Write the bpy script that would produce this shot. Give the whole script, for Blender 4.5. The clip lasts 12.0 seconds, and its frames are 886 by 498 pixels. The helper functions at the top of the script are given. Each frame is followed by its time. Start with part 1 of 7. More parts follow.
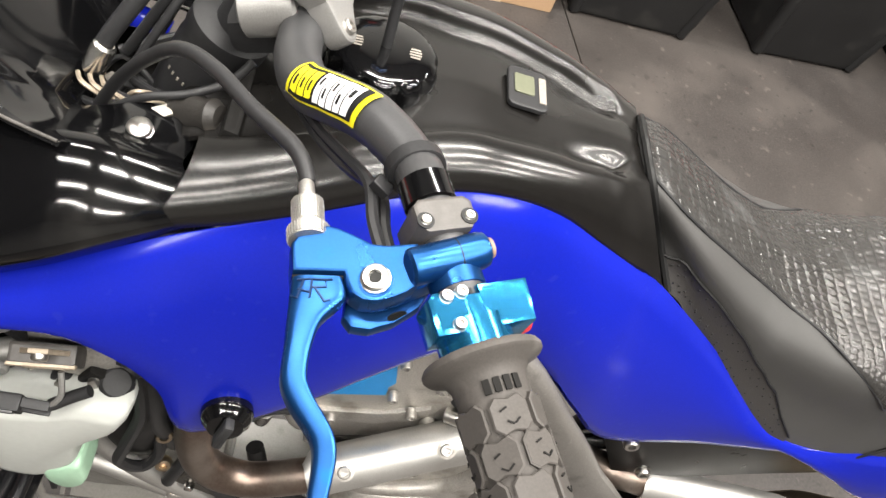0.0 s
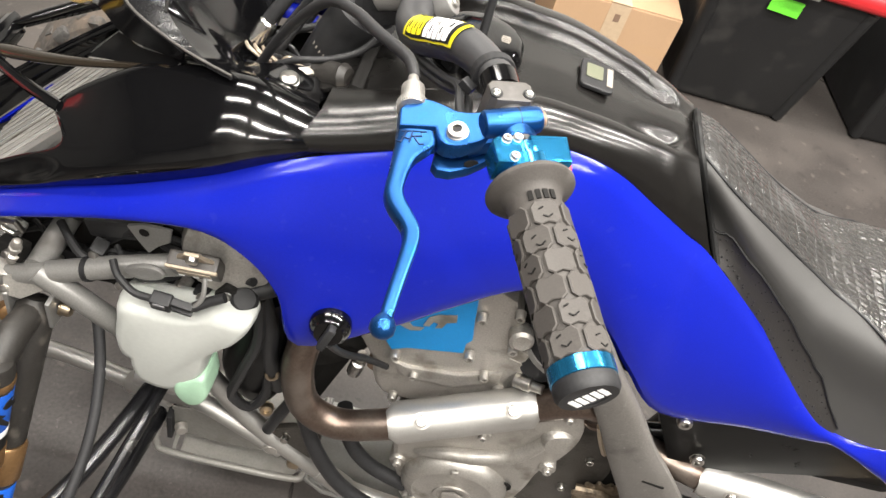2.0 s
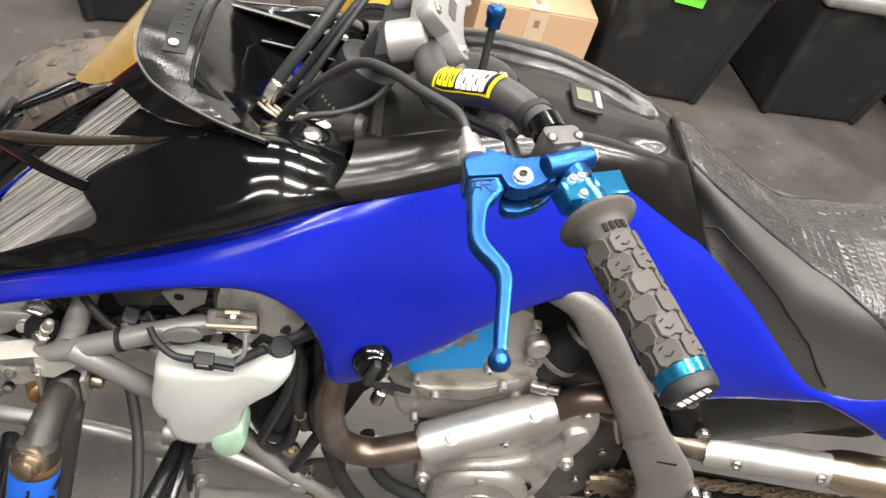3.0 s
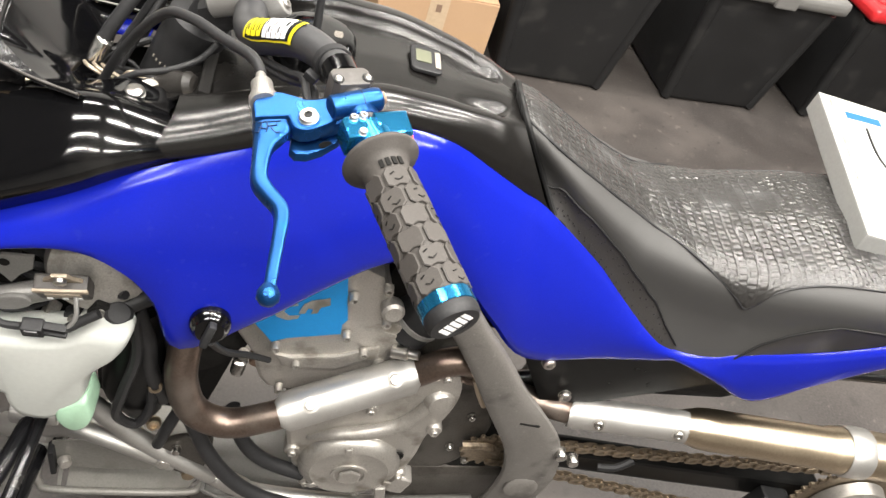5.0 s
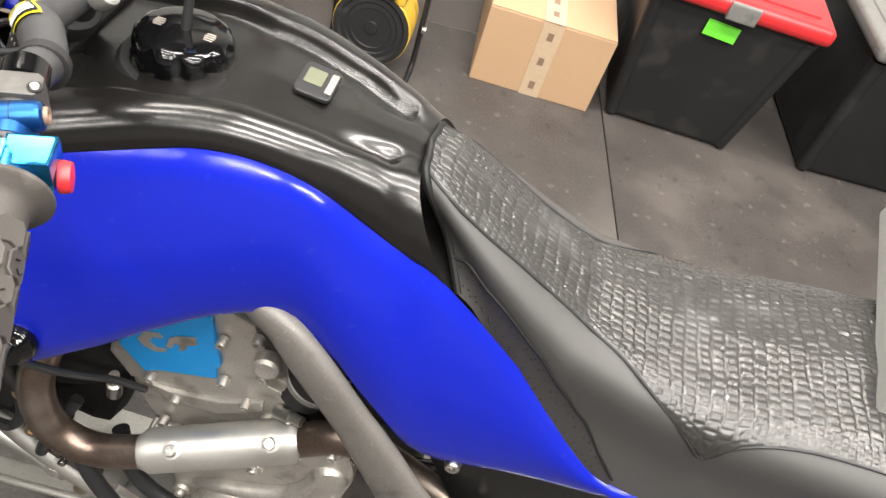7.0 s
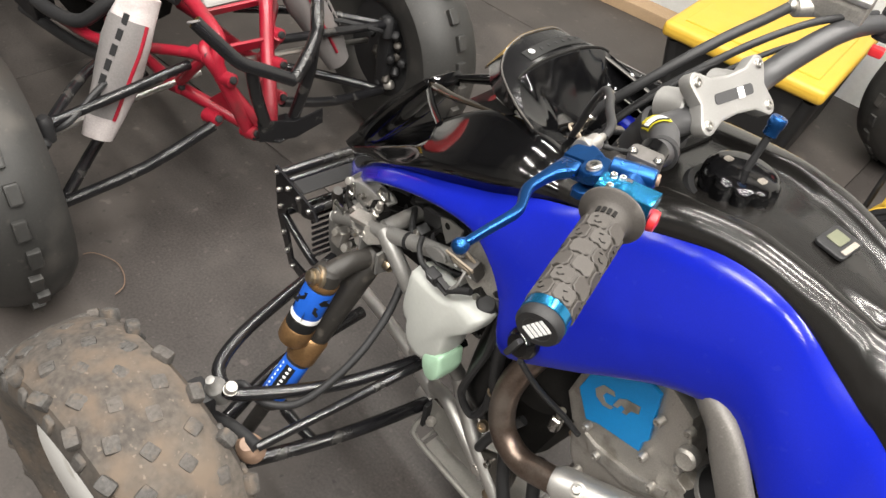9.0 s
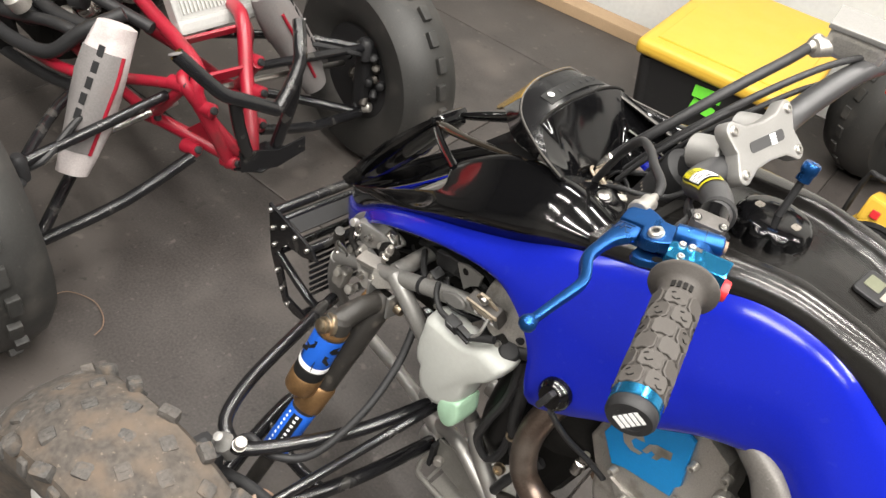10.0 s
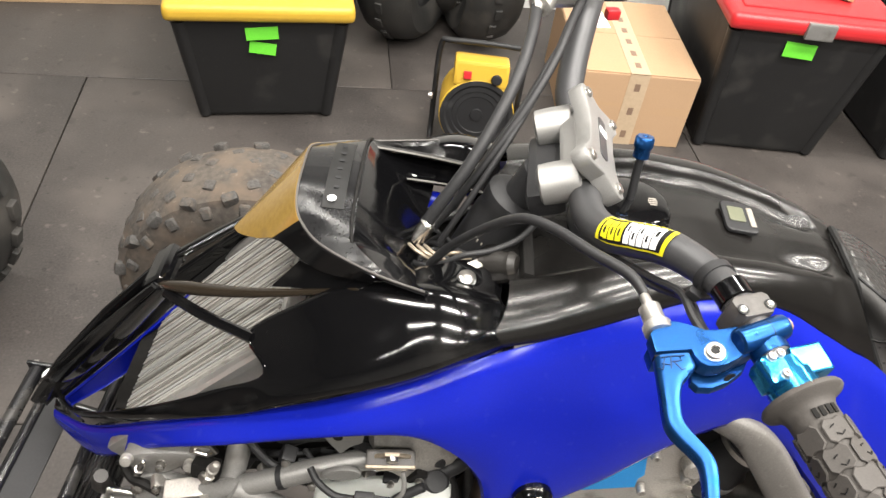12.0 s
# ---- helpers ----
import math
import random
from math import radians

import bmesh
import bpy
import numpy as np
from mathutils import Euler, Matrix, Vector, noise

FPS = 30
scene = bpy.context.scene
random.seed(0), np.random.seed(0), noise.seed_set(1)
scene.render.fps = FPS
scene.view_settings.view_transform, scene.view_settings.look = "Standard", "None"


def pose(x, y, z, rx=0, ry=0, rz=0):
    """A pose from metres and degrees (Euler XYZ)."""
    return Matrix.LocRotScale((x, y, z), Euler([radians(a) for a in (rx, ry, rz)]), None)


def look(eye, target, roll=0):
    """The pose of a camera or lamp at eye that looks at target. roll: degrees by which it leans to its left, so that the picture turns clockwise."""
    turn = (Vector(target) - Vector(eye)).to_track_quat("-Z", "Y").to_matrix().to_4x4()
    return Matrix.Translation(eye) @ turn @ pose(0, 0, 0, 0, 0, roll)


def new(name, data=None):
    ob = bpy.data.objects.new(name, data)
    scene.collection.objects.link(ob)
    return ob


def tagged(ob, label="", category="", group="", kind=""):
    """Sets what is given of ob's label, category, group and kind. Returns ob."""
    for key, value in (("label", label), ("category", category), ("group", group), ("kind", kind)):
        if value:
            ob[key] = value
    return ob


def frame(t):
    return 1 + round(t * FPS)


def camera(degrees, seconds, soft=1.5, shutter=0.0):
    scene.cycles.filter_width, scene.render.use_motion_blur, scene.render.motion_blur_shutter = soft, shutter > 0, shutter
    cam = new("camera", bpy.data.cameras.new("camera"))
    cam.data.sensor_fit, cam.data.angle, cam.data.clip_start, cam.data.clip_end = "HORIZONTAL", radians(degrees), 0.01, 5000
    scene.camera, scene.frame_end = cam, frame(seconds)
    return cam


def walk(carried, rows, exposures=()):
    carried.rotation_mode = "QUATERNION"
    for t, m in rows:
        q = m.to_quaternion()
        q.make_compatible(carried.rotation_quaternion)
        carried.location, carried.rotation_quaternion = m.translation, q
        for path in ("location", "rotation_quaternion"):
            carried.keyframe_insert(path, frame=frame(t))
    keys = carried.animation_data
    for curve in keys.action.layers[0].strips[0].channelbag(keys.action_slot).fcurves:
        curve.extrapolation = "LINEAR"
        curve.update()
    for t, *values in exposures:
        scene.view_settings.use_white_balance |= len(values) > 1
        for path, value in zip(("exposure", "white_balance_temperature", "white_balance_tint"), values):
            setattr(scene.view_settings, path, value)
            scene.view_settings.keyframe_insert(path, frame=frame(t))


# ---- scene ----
cam = camera(59.5, 12.0)

PATH = [
    (0, (0.01, -0.449, 1.314), (0.424, 0.752, -0.231), 26.1),
    (0.5, (0.028, -0.534, 1.318), (0.302, 0.723, -0.213), 25.1),
    (1, (0.043, -0.618, 1.342), (0.212, 0.715, -0.139), 22.0),
    (1.5, (0.04, -0.638, 1.338), (0.154, 0.719, -0.127), 20.7),
    (2, (0.037, -0.625, 1.331), (0.155, 0.739, -0.127), 19.6),
    (2.5, (-0.025, -0.639, 1.355), (0.187, 0.747, -0.072), 18.7),
    (2.7, (-0.065, -0.643, 1.357), (0.184, 0.748, -0.059), 18.3),
    (4.3, (-0.076, -0.695, 1.36), (0.462, 0.671, 0.001), 16.8),
    (4.5, (-0.044, -0.684, 1.353), (0.498, 0.678, -0.007), 17.3),
    (5, (0.031, -0.683, 1.358), (0.497, 0.697, -0.012), 21.0),
    (5.5, (0.081, -0.686, 1.343), (0.379, 0.698, -0.07), 19.1),
    (6, (0.133, -0.705, 1.352), (0.367, 0.686, -0.066), 17.5),
    (6.5, (0.233, -0.628, 1.342), (0.447, 0.764, -0.078), 18.3),
    (7, (0.302, -0.527, 1.348), (0.37, 0.864, -0.087), 20.4),
    (7.3, (0.329, -0.483, 1.349), (0.078, 0.883, -0.09), 20.1),
    (7.5, (0.34, -0.482, 1.35), (-0.158, 0.831, -0.074), 21.0),
    (7.7, (0.361, -0.506, 1.349), (-0.354, 0.709, -0.069), 21.5),
    (9.3, (0.316, -0.747, 1.408), (-0.717, 0.32, 0.068), 11.5),
    (9.5, (0.293, -0.765, 1.411), (-0.727, 0.323, 0.079), 12.0),
    (10, (0.24, -0.735, 1.407), (-0.717, 0.416, 0.081), 12.7),
    (10.5, (0.155, -0.619, 1.388), (-0.734, 0.588, 0.064), 8.2),
    (11, (0.082, -0.58, 1.391), (-0.584, 0.761, 0.064), 9.7),
    (11.5, (-0.049, -0.588, 1.416), (-0.269, 0.849, 0.043), 5.7),
    (12, (-0.144, -0.587, 1.408), (-0.071, 0.878, 0.047), 8.4),
]
walk(cam, [(t, look(eye, target, roll)) for t, eye, target, roll in PATH],
     [(0, 0.0), (1, 0.06), (2.5, 0.15), (5.5, 0.11), (7.7, 0.05), (9.3, -0.15), (10, -0.12), (11, -0.02), (12, 0.0)])


# ---- light ----
world = bpy.data.worlds.new("hall")
scene.world = world
world.use_nodes = True
world.node_tree.nodes["Background"].inputs[0].default_value = (0.9, 0.95, 1.0, 1)
world.node_tree.nodes["Background"].inputs[1].default_value = 0.025


def strip_lamp(x, y, z, length, power, turn):
    """The light of one fluorescent fixture under the ceiling."""
    data = bpy.data.lights.new("strip_light", "AREA")
    data.shape, data.size, data.size_y, data.energy = "RECTANGLE", length, 0.12, power
    data.color = (1.0, 0.958, 0.895)
    ob = new("strip_light", data)
    ob.matrix_basis = pose(x, y, z, 0, 0, turn)
    return ob


CEIL = 3.3
LAMPS = [(x, y) for x in (-1.15, 0.55, 2.25) for y in (-2.3, -1.2, -0.1, 1.0)]
for lx, ly in LAMPS:
    strip_lamp(lx, ly, CEIL - 0.06, 1.25, 43 if lx < -1 else 69, 0)


# ---- materials ----
def material(name, colour, rough=0.5, metal=0.0, scale=40.0, vary=0.12, bump=0.05, rough_vary=0.1,
             second=None, stain_scale=3.0, stain=0.0, coat=0.0, stretch=None, bump_size=0.0007, spec=0.5):
    """A surface with grain and large stains: two noises drive colour, gloss and relief, in metres."""
    m = bpy.data.materials.new(name)
    m.use_nodes = True
    nt = m.node_tree
    b = nt.nodes["Principled BSDF"]
    b.inputs["Metallic"].default_value = metal
    b.inputs["Coat Weight"].default_value = coat
    b.inputs["Coat Roughness"].default_value = 0.05
    b.inputs["Specular IOR Level"].default_value = spec
    tc = nt.nodes.new("ShaderNodeTexCoord")
    src = tc.outputs["Object"]
    if stretch:
        mp = nt.nodes.new("ShaderNodeMapping")
        mp.inputs["Scale"].default_value = stretch
        nt.links.new(src, mp.inputs[0])
        src = mp.outputs[0]
    fine = nt.nodes.new("ShaderNodeTexNoise")
    fine.inputs["Scale"].default_value, fine.inputs["Detail"].default_value = scale, 4
    wide = nt.nodes.new("ShaderNodeTexNoise")
    wide.inputs["Scale"].default_value, wide.inputs["Detail"].default_value = stain_scale, 5
    nt.links.new(src, fine.inputs["Vector"])
    nt.links.new(src, wide.inputs["Vector"])
    ramp = nt.nodes.new("ShaderNodeMapRange")
    ramp.inputs[1].default_value, ramp.inputs[2].default_value = 0.3, 0.7
    ramp.inputs[3].default_value, ramp.inputs[4].default_value = 1 - vary, 1 + vary
    nt.links.new(fine.outputs[0], ramp.inputs[0])
    mul = nt.nodes.new("ShaderNodeMix")
    mul.data_type, mul.blend_type = "RGBA", "MULTIPLY"
    mul.inputs[0].default_value = 1.0
    mul.inputs[6].default_value = (*colour, 1)
    grey = nt.nodes.new("ShaderNodeCombineColor")
    for i in range(3):
        nt.links.new(ramp.outputs[0], grey.inputs[i])
    nt.links.new(grey.outputs[0], mul.inputs[7])
    out = mul.outputs[2]
    if second:
        mix = nt.nodes.new("ShaderNodeMix")
        mix.data_type = "RGBA"
        mix.inputs[7].default_value = (*second, 1)
        edge = nt.nodes.new("ShaderNodeMapRange")
        edge.inputs[1].default_value, edge.inputs[2].default_value = 0.62 - stain * 0.3, 0.72 - stain * 0.1
        nt.links.new(wide.outputs[0], edge.inputs[0])
        nt.links.new(edge.outputs[0], mix.inputs[0])
        nt.links.new(out, mix.inputs[6])
        out = mix.outputs[2]
    nt.links.new(out, b.inputs["Base Color"])
    rr = nt.nodes.new("ShaderNodeMapRange")
    rr.inputs[1].default_value, rr.inputs[2].default_value = 0.3, 0.7
    rr.inputs[3].default_value, rr.inputs[4].default_value = max(0.03, rough - rough_vary), min(1, rough + rough_vary)
    nt.links.new(wide.outputs[0], rr.inputs[0])
    nt.links.new(rr.outputs[0], b.inputs["Roughness"])
    if bump:
        bp = nt.nodes.new("ShaderNodeBump")
        bp.inputs["Strength"].default_value, bp.inputs["Distance"].default_value = bump, bump_size
        nt.links.new(fine.outputs[0], bp.inputs["Height"])
        nt.links.new(bp.outputs[0], b.inputs["Normal"])
    return m


BLUE = material("blue_plastic", (0.0045, 0.0105, 0.265), 0.17, 0, 600, 0.04, 0.02, 0.05, (0.0045, 0.0115, 0.295), 9, 0.0, spec=0.3)
# the second tone puts mottled reflections into the black as faint paler patches
GLOSS = material("gloss_black_plastic", (0.0025, 0.0025, 0.0028), 0.09, 0, 260, 0.1, 0.02, 0.04, (0.013, 0.0125, 0.012), 12, 0.2, spec=0.5)
SATIN = material("satin_black_plastic", (0.0065, 0.006, 0.0056), 0.25, 0, 300, 0.15, 0.0, 0.05, (0.014, 0.013, 0.012), 9, 0.12, spec=0.5)
DULL = material("dull_black_plastic", (0.016, 0.016, 0.017), 0.5, 0, 500, 0.15, 0.1, 0.1, (0.04, 0.04, 0.04), 8, 0.1, spec=0.3)
RUBBER = material("grip_rubber", (0.042, 0.037, 0.033), 0.72, 0, 900, 0.12, 0.12, 0.08, (0.075, 0.068, 0.062), 40, 0.15)
CABLE = material("cable_rubber", (0.02, 0.02, 0.021), 0.45, 0, 300, 0.15, 0.05, 0.1, spec=0.3)
ANO = material("blue_anodised_metal", (0.012, 0.070, 0.225), 0.3, 0.85, 700, 0.05, 0.02, 0.05, (0.007, 0.08, 0.27), 60, 0.0)
DEEPBLUE = material("engraved_blue", (0.004, 0.02, 0.07), 0.5, 0.3, 700, 0.05, 0.02, 0.05)
CYAN = material("light_blue_anodised_metal", (0.03, 0.25, 0.50), 0.13, 0.9, 700, 0.05, 0.02, 0.05)
ALU = material("bare_aluminium", (0.52, 0.51, 0.49), 0.46, 0.9, 900, 0.08, 0.2, 0.1, (0.45, 0.44, 0.42), 20, 0.1)
CAST = material("cast_aluminium", (0.47, 0.45, 0.42), 0.45, 0.8, 500, 0.14, 0.35, 0.12, (0.25, 0.23, 0.2), 22, 0.25)
DARKCAST = material("oily_dark_casting", (0.075, 0.068, 0.06), 0.5, 0.5, 400, 0.2, 0.4, 0.12, (0.035, 0.03, 0.026), 22, 0.3)
BLACKPANEL = material("plain_black_panel", (0.004, 0.004, 0.004), 0.35, 0, 500, 0.15, 0.1, 0.08, (0.012, 0.0115, 0.011), 12, 0.1, spec=0.15)
FRAMEGREY = material("grey_frame_paint", (0.25, 0.245, 0.235), 0.45, 0.5, 600, 0.1, 0.06, 0.1, (0.18, 0.17, 0.16), 16, 0.1)
STEEL = material("zinc_steel", (0.5, 0.485, 0.46), 0.3, 1.0, 400, 0.1, 0.05, 0.1)
BARGREY = material("grey_bar_coating", (0.05, 0.05, 0.052), 0.42, 0.3, 900, 0.08, 0.06, 0.06)
TUBE = material("black_frame_tube", (0.008, 0.008, 0.009), 0.22, 0, 500, 0.15, 0.1, 0.08, (0.045, 0.043, 0.04), 18, 0.1, spec=0.5)
PIPE = material("heat_tinted_pipe", (0.165, 0.125, 0.103), 0.34, 0.9, 300, 0.15, 0.1, 0.08, (0.29, 0.255, 0.225), 11, 0.35)
GUARD = material("worn_grey_guard", (0.125, 0.117, 0.108), 0.5, 0.1, 500, 0.14, 0.3, 0.1, (0.06, 0.055, 0.05), 20, 0.2)
VINYL = material("grey_vinyl", (0.042, 0.041, 0.040), 0.55, 0, 1200, 0.1, 0.15, 0.06, (0.052, 0.051, 0.05), 12, 0.1, spec=0.4)
INSERT = material("dark_perforated_vinyl", (0.028, 0.026, 0.025), 0.45, 0, 1200, 0.1, 0.2, 0.06, (0.045, 0.042, 0.04), 20, 0.1)
SCALES = material("black_scaly_vinyl", (0.027, 0.026, 0.025), 0.27, 0, 900, 0.12, 0.12, 0.08, (0.06, 0.06, 0.06), 14, 0.1)
BOTTLE = material("milky_plastic", (0.46, 0.472, 0.447), 0.4, 0, 200, 0.03, 0.02, 0.05)
COOLANT = material("green_coolant_plastic", (0.38, 0.58, 0.42), 0.35, 0, 200, 0.04, 0.02, 0.05)
CARD = material("cardboard", (0.41, 0.265, 0.155), 0.8, 0, 200, 0.06, 0.06, 0.05, (0.42, 0.27, 0.15), 5, 0.1, stretch=(1, 1, 6))
TAPE = material("packing_tape", (0.45, 0.34, 0.23), 0.35, 0, 100, 0.05, 0.03, 0.05)
BIN = material("black_bin_plastic", (0.013, 0.013, 0.0135), 0.45, 0, 300, 0.1, 0.2, 0.1, (0.028, 0.027, 0.026), 8, 0.1, spec=0.35)
YELLOW = material("yellow_plastic", (0.53, 0.33, 0.035), 0.45, 0, 300, 0.04, 0.03, 0.08, (0.6, 0.38, 0.03), 6, 0.0)
RED = material("red_plastic", (0.48, 0.02, 0.024), 0.4, 0, 300, 0.05, 0.03, 0.08)
REDPAINT = material("red_frame_paint", (0.24, 0.0075, 0.020), 0.38, 0, 300, 0.1, 0.04, 0.1, (0.13, 0.02, 0.022), 12, 0.1)
LEMON = material("lemon_sticker_film", (0.68, 0.60, 0.015), 0.35, 0, 300, 0.04, 0.02, 0.05)
GREEN = material("green_tape", (0.12, 0.55, 0.03), 0.6, 0, 200, 0.06, 0.05, 0.05)
WHITE = material("white_paint", (0.78, 0.78, 0.76), 0.45, 0, 200, 0.04, 0.03, 0.08, (0.5, 0.48, 0.44), 10, 0.0)
TYRE = material("dusty_tyre_rubber", (0.050, 0.043, 0.037), 0.9, 0, 110, 0.35, 0.8, 0.05, (0.094, 0.070, 0.051), 16, 0.55)
SANDTYRE = material("smooth_tyre_rubber", (0.019, 0.0186, 0.0175), 0.6, 0, 200, 0.16, 0.15, 0.1, (0.055, 0.05, 0.045), 6, 0.3)
FLOORM = material("sealed_floor", (0.043, 0.0375, 0.0350), 0.55, 0, 160, 0.3, 0.5, 0.12, (0.079, 0.068, 0.0615), 3.0, 0.35)
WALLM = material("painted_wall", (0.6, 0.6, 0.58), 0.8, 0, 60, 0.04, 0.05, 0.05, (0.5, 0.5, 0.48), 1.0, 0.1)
UNSEENWALL = material("unseen_wall_grey", (0.25, 0.245, 0.235), 0.8, 0, 60, 0.06, 0.1, 0.05, (0.13, 0.125, 0.12), 1.0, 0.2)
KNURLM = material("knurled_nickel", (0.5, 0.485, 0.46), 0.42, 0.9, 1500, 0.2, 0.3, 0.1)
CEILM = material("dark_ceiling_paint", (0.13, 0.126, 0.12), 0.8, 0, 40, 0.1, 0.1, 0.05, (0.07, 0.066, 0.062), 1.2, 0.35)
GREYCARD = material("pale_grey_card", (0.30, 0.30, 0.29), 0.6, 0, 200, 0.05, 0.1, 0.05, (0.34, 0.34, 0.32), 8, 0.1)
WHITECARD = material("white_printed_card", (0.58, 0.59, 0.60), 0.4, 0, 200, 0.04, 0.05, 0.05, (0.46, 0.48, 0.5), 7, 0.1)
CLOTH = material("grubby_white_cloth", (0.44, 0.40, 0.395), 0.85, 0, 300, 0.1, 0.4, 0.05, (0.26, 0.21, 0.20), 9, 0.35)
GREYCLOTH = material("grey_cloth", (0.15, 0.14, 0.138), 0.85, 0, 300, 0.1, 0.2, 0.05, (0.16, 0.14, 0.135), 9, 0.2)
KNOB = material("worn_tread_rubber", (0.050, 0.047, 0.044), 0.8, 0, 220, 0.3, 0.8, 0.05, (0.085, 0.068, 0.053), 38, 0.3)
GOLD = material("gold_anodised_metal", (0.30, 0.175, 0.08), 0.38, 0.8, 300, 0.1, 0.03, 0.08, (0.2, 0.12, 0.06), 60, 0.2)
STICKBLUE = material("blue_sticker", (0.008, 0.085, 0.45), 0.4, 0, 300, 0.05, 0.02, 0.05)
PAPER = material("white_print", (0.82, 0.82, 0.82), 0.5, 0, 300, 0.02, 0.02, 0.05)
LCD = material("grey_green_display", (0.10, 0.105, 0.07), 0.3, 0, 300, 0.05, 0.01, 0.03)
INK = material("black_print", (0.009, 0.009, 0.009), 0.5, 0, 300, 0.1, 0.02, 0.05, spec=0.25)
SKY = material("light_blue_metal_cover", (0.005, 0.24, 0.62), 0.42, 0.25, 500, 0.06, 0.05, 0.08)
CLEAR = material("dusty_skid_aluminium", (0.23, 0.222, 0.205), 0.45, 0.3, 300, 0.1, 0.1, 0.1, (0.16, 0.15, 0.135), 12, 0.25)
WOOD = material("plain_timber", (0.36, 0.25, 0.15), 0.7, 0, 60, 0.15, 0.1, 0.08, stretch=(1, 12, 12))
CHAINM = material("oily_chain_steel", (0.25, 0.20, 0.145), 0.45, 0.8, 300, 0.2, 0.1, 0.1, (0.09, 0.07, 0.05), 60, 0.2)
# near-black: grimy parts, and fillers and slots coloured as unlit gaps
DARK = material("dark_grime_and_shade", (0.007, 0.0065, 0.006), 0.75, 0, 200, 0.3, 0.1, 0.1, spec=0.2)
AMBER = material("dark_brown_gloss", (0.015, 0.0115, 0.008), 0.10, 0, 200, 0.1, 0.02, 0.05)
POD = material("dusty_pod_plastic", (0.009, 0.009, 0.0095), 0.24, 0, 500, 0.15, 0.04, 0.08, (0.03, 0.029, 0.027), 25, 0.12, spec=0.3)
AMBERFACET = material("amber_gloss", (0.20, 0.125, 0.03), 0.14, 0, 200, 0.1, 0.05, 0.05, (0.14, 0.09, 0.03), 18, 0.1)
STRAW = material("straw_tinted_steel", (0.46, 0.38, 0.28), 0.36, 1.0, 300, 0.08, 0.03, 0.06, (0.42, 0.33, 0.24), 10, 0.1)
SWITCHGREY = material("taupe_coated_metal", (0.058, 0.053, 0.049), 0.45, 0.1, 900, 0.08, 0.06, 0.08, (0.08, 0.074, 0.07), 60, 0.1)
BADGE = material("worn_silver_print", (0.20, 0.18, 0.155), 0.6, 0.0, 900, 0.3, 0.05, 0.1)
REGM = material("tan_cast_metal", (0.36, 0.30, 0.23), 0.5, 0.5, 400, 0.14, 0.1, 0.1, (0.22, 0.18, 0.14), 40, 0.2)
CLAMPM = material("matt_machined_aluminium", (0.31, 0.305, 0.295), 0.45, 0.7, 900, 0.06, 0.25, 0.08, (0.37, 0.36, 0.35), 30, 0.1)
DUSTBLACK = material("dusty_black_casting", (0.021, 0.019, 0.017), 0.5, 0.1, 500, 0.2, 0.3, 0.1, (0.06, 0.053, 0.045), 50, 0.15)
FINM = material("pale_fin_metal", (0.40, 0.385, 0.36), 0.55, 0.35, 400, 0.15, 0.1, 0.1, (0.27, 0.255, 0.235), 18, 0.25, stretch=(1, 3, 3))
SCUFF = material("pale_blue_scuff", (0.06, 0.085, 0.42), 0.5, 0, 300, 0.1, 0.0, 0.05)
ROCK = material("brown_plastic", (0.2, 0.13, 0.09), 0.5, 0, 200, 0.1, 0.03, 0.08)



def speckle(m, scale, amount, colour):
    """Small pale scuffs and grit scattered over a surface."""
    nt = m.node_tree
    b = nt.nodes["Principled BSDF"]
    old = b.inputs["Base Color"].links[0].from_socket
    tc = nt.nodes.new("ShaderNodeTexCoord")
    tiny, patch = nt.nodes.new("ShaderNodeTexNoise"), nt.nodes.new("ShaderNodeTexNoise")
    tiny.inputs["Scale"].default_value, tiny.inputs["Detail"].default_value = scale, 2
    patch.inputs["Scale"].default_value, patch.inputs["Detail"].default_value = scale / 18, 6
    step, soft = nt.nodes.new("ShaderNodeMapRange"), nt.nodes.new("ShaderNodeMapRange")
    step.inputs[1].default_value, step.inputs[2].default_value = 0.66, 0.74
    soft.inputs[1].default_value, soft.inputs[2].default_value, soft.inputs[4].default_value = 0.45, 0.75, amount
    mul, add = nt.nodes.new("ShaderNodeMath"), nt.nodes.new("ShaderNodeMath")
    mul.operation = "MULTIPLY"
    add.operation, add.use_clamp = "MULTIPLY_ADD", True
    mix = nt.nodes.new("ShaderNodeMix")
    mix.data_type = "RGBA"
    mix.inputs[7].default_value = (*colour, 1)
    for n in (tiny, patch):
        nt.links.new(tc.outputs["Object"], n.inputs["Vector"])
    nt.links.new(tiny.outputs[0], step.inputs[0])
    nt.links.new(patch.outputs[0], soft.inputs[0])
    nt.links.new(step.outputs[0], mul.inputs[0])
    mul.inputs[1].default_value = amount
    nt.links.new(soft.outputs[0], add.inputs[0])
    add.inputs[1].default_value = 0.6
    nt.links.new(mul.outputs[0], add.inputs[2])
    nt.links.new(add.outputs[0], mix.inputs[0])
    nt.links.new(old, mix.inputs[6])
    nt.links.new(mix.outputs[2], b.inputs["Base Color"])


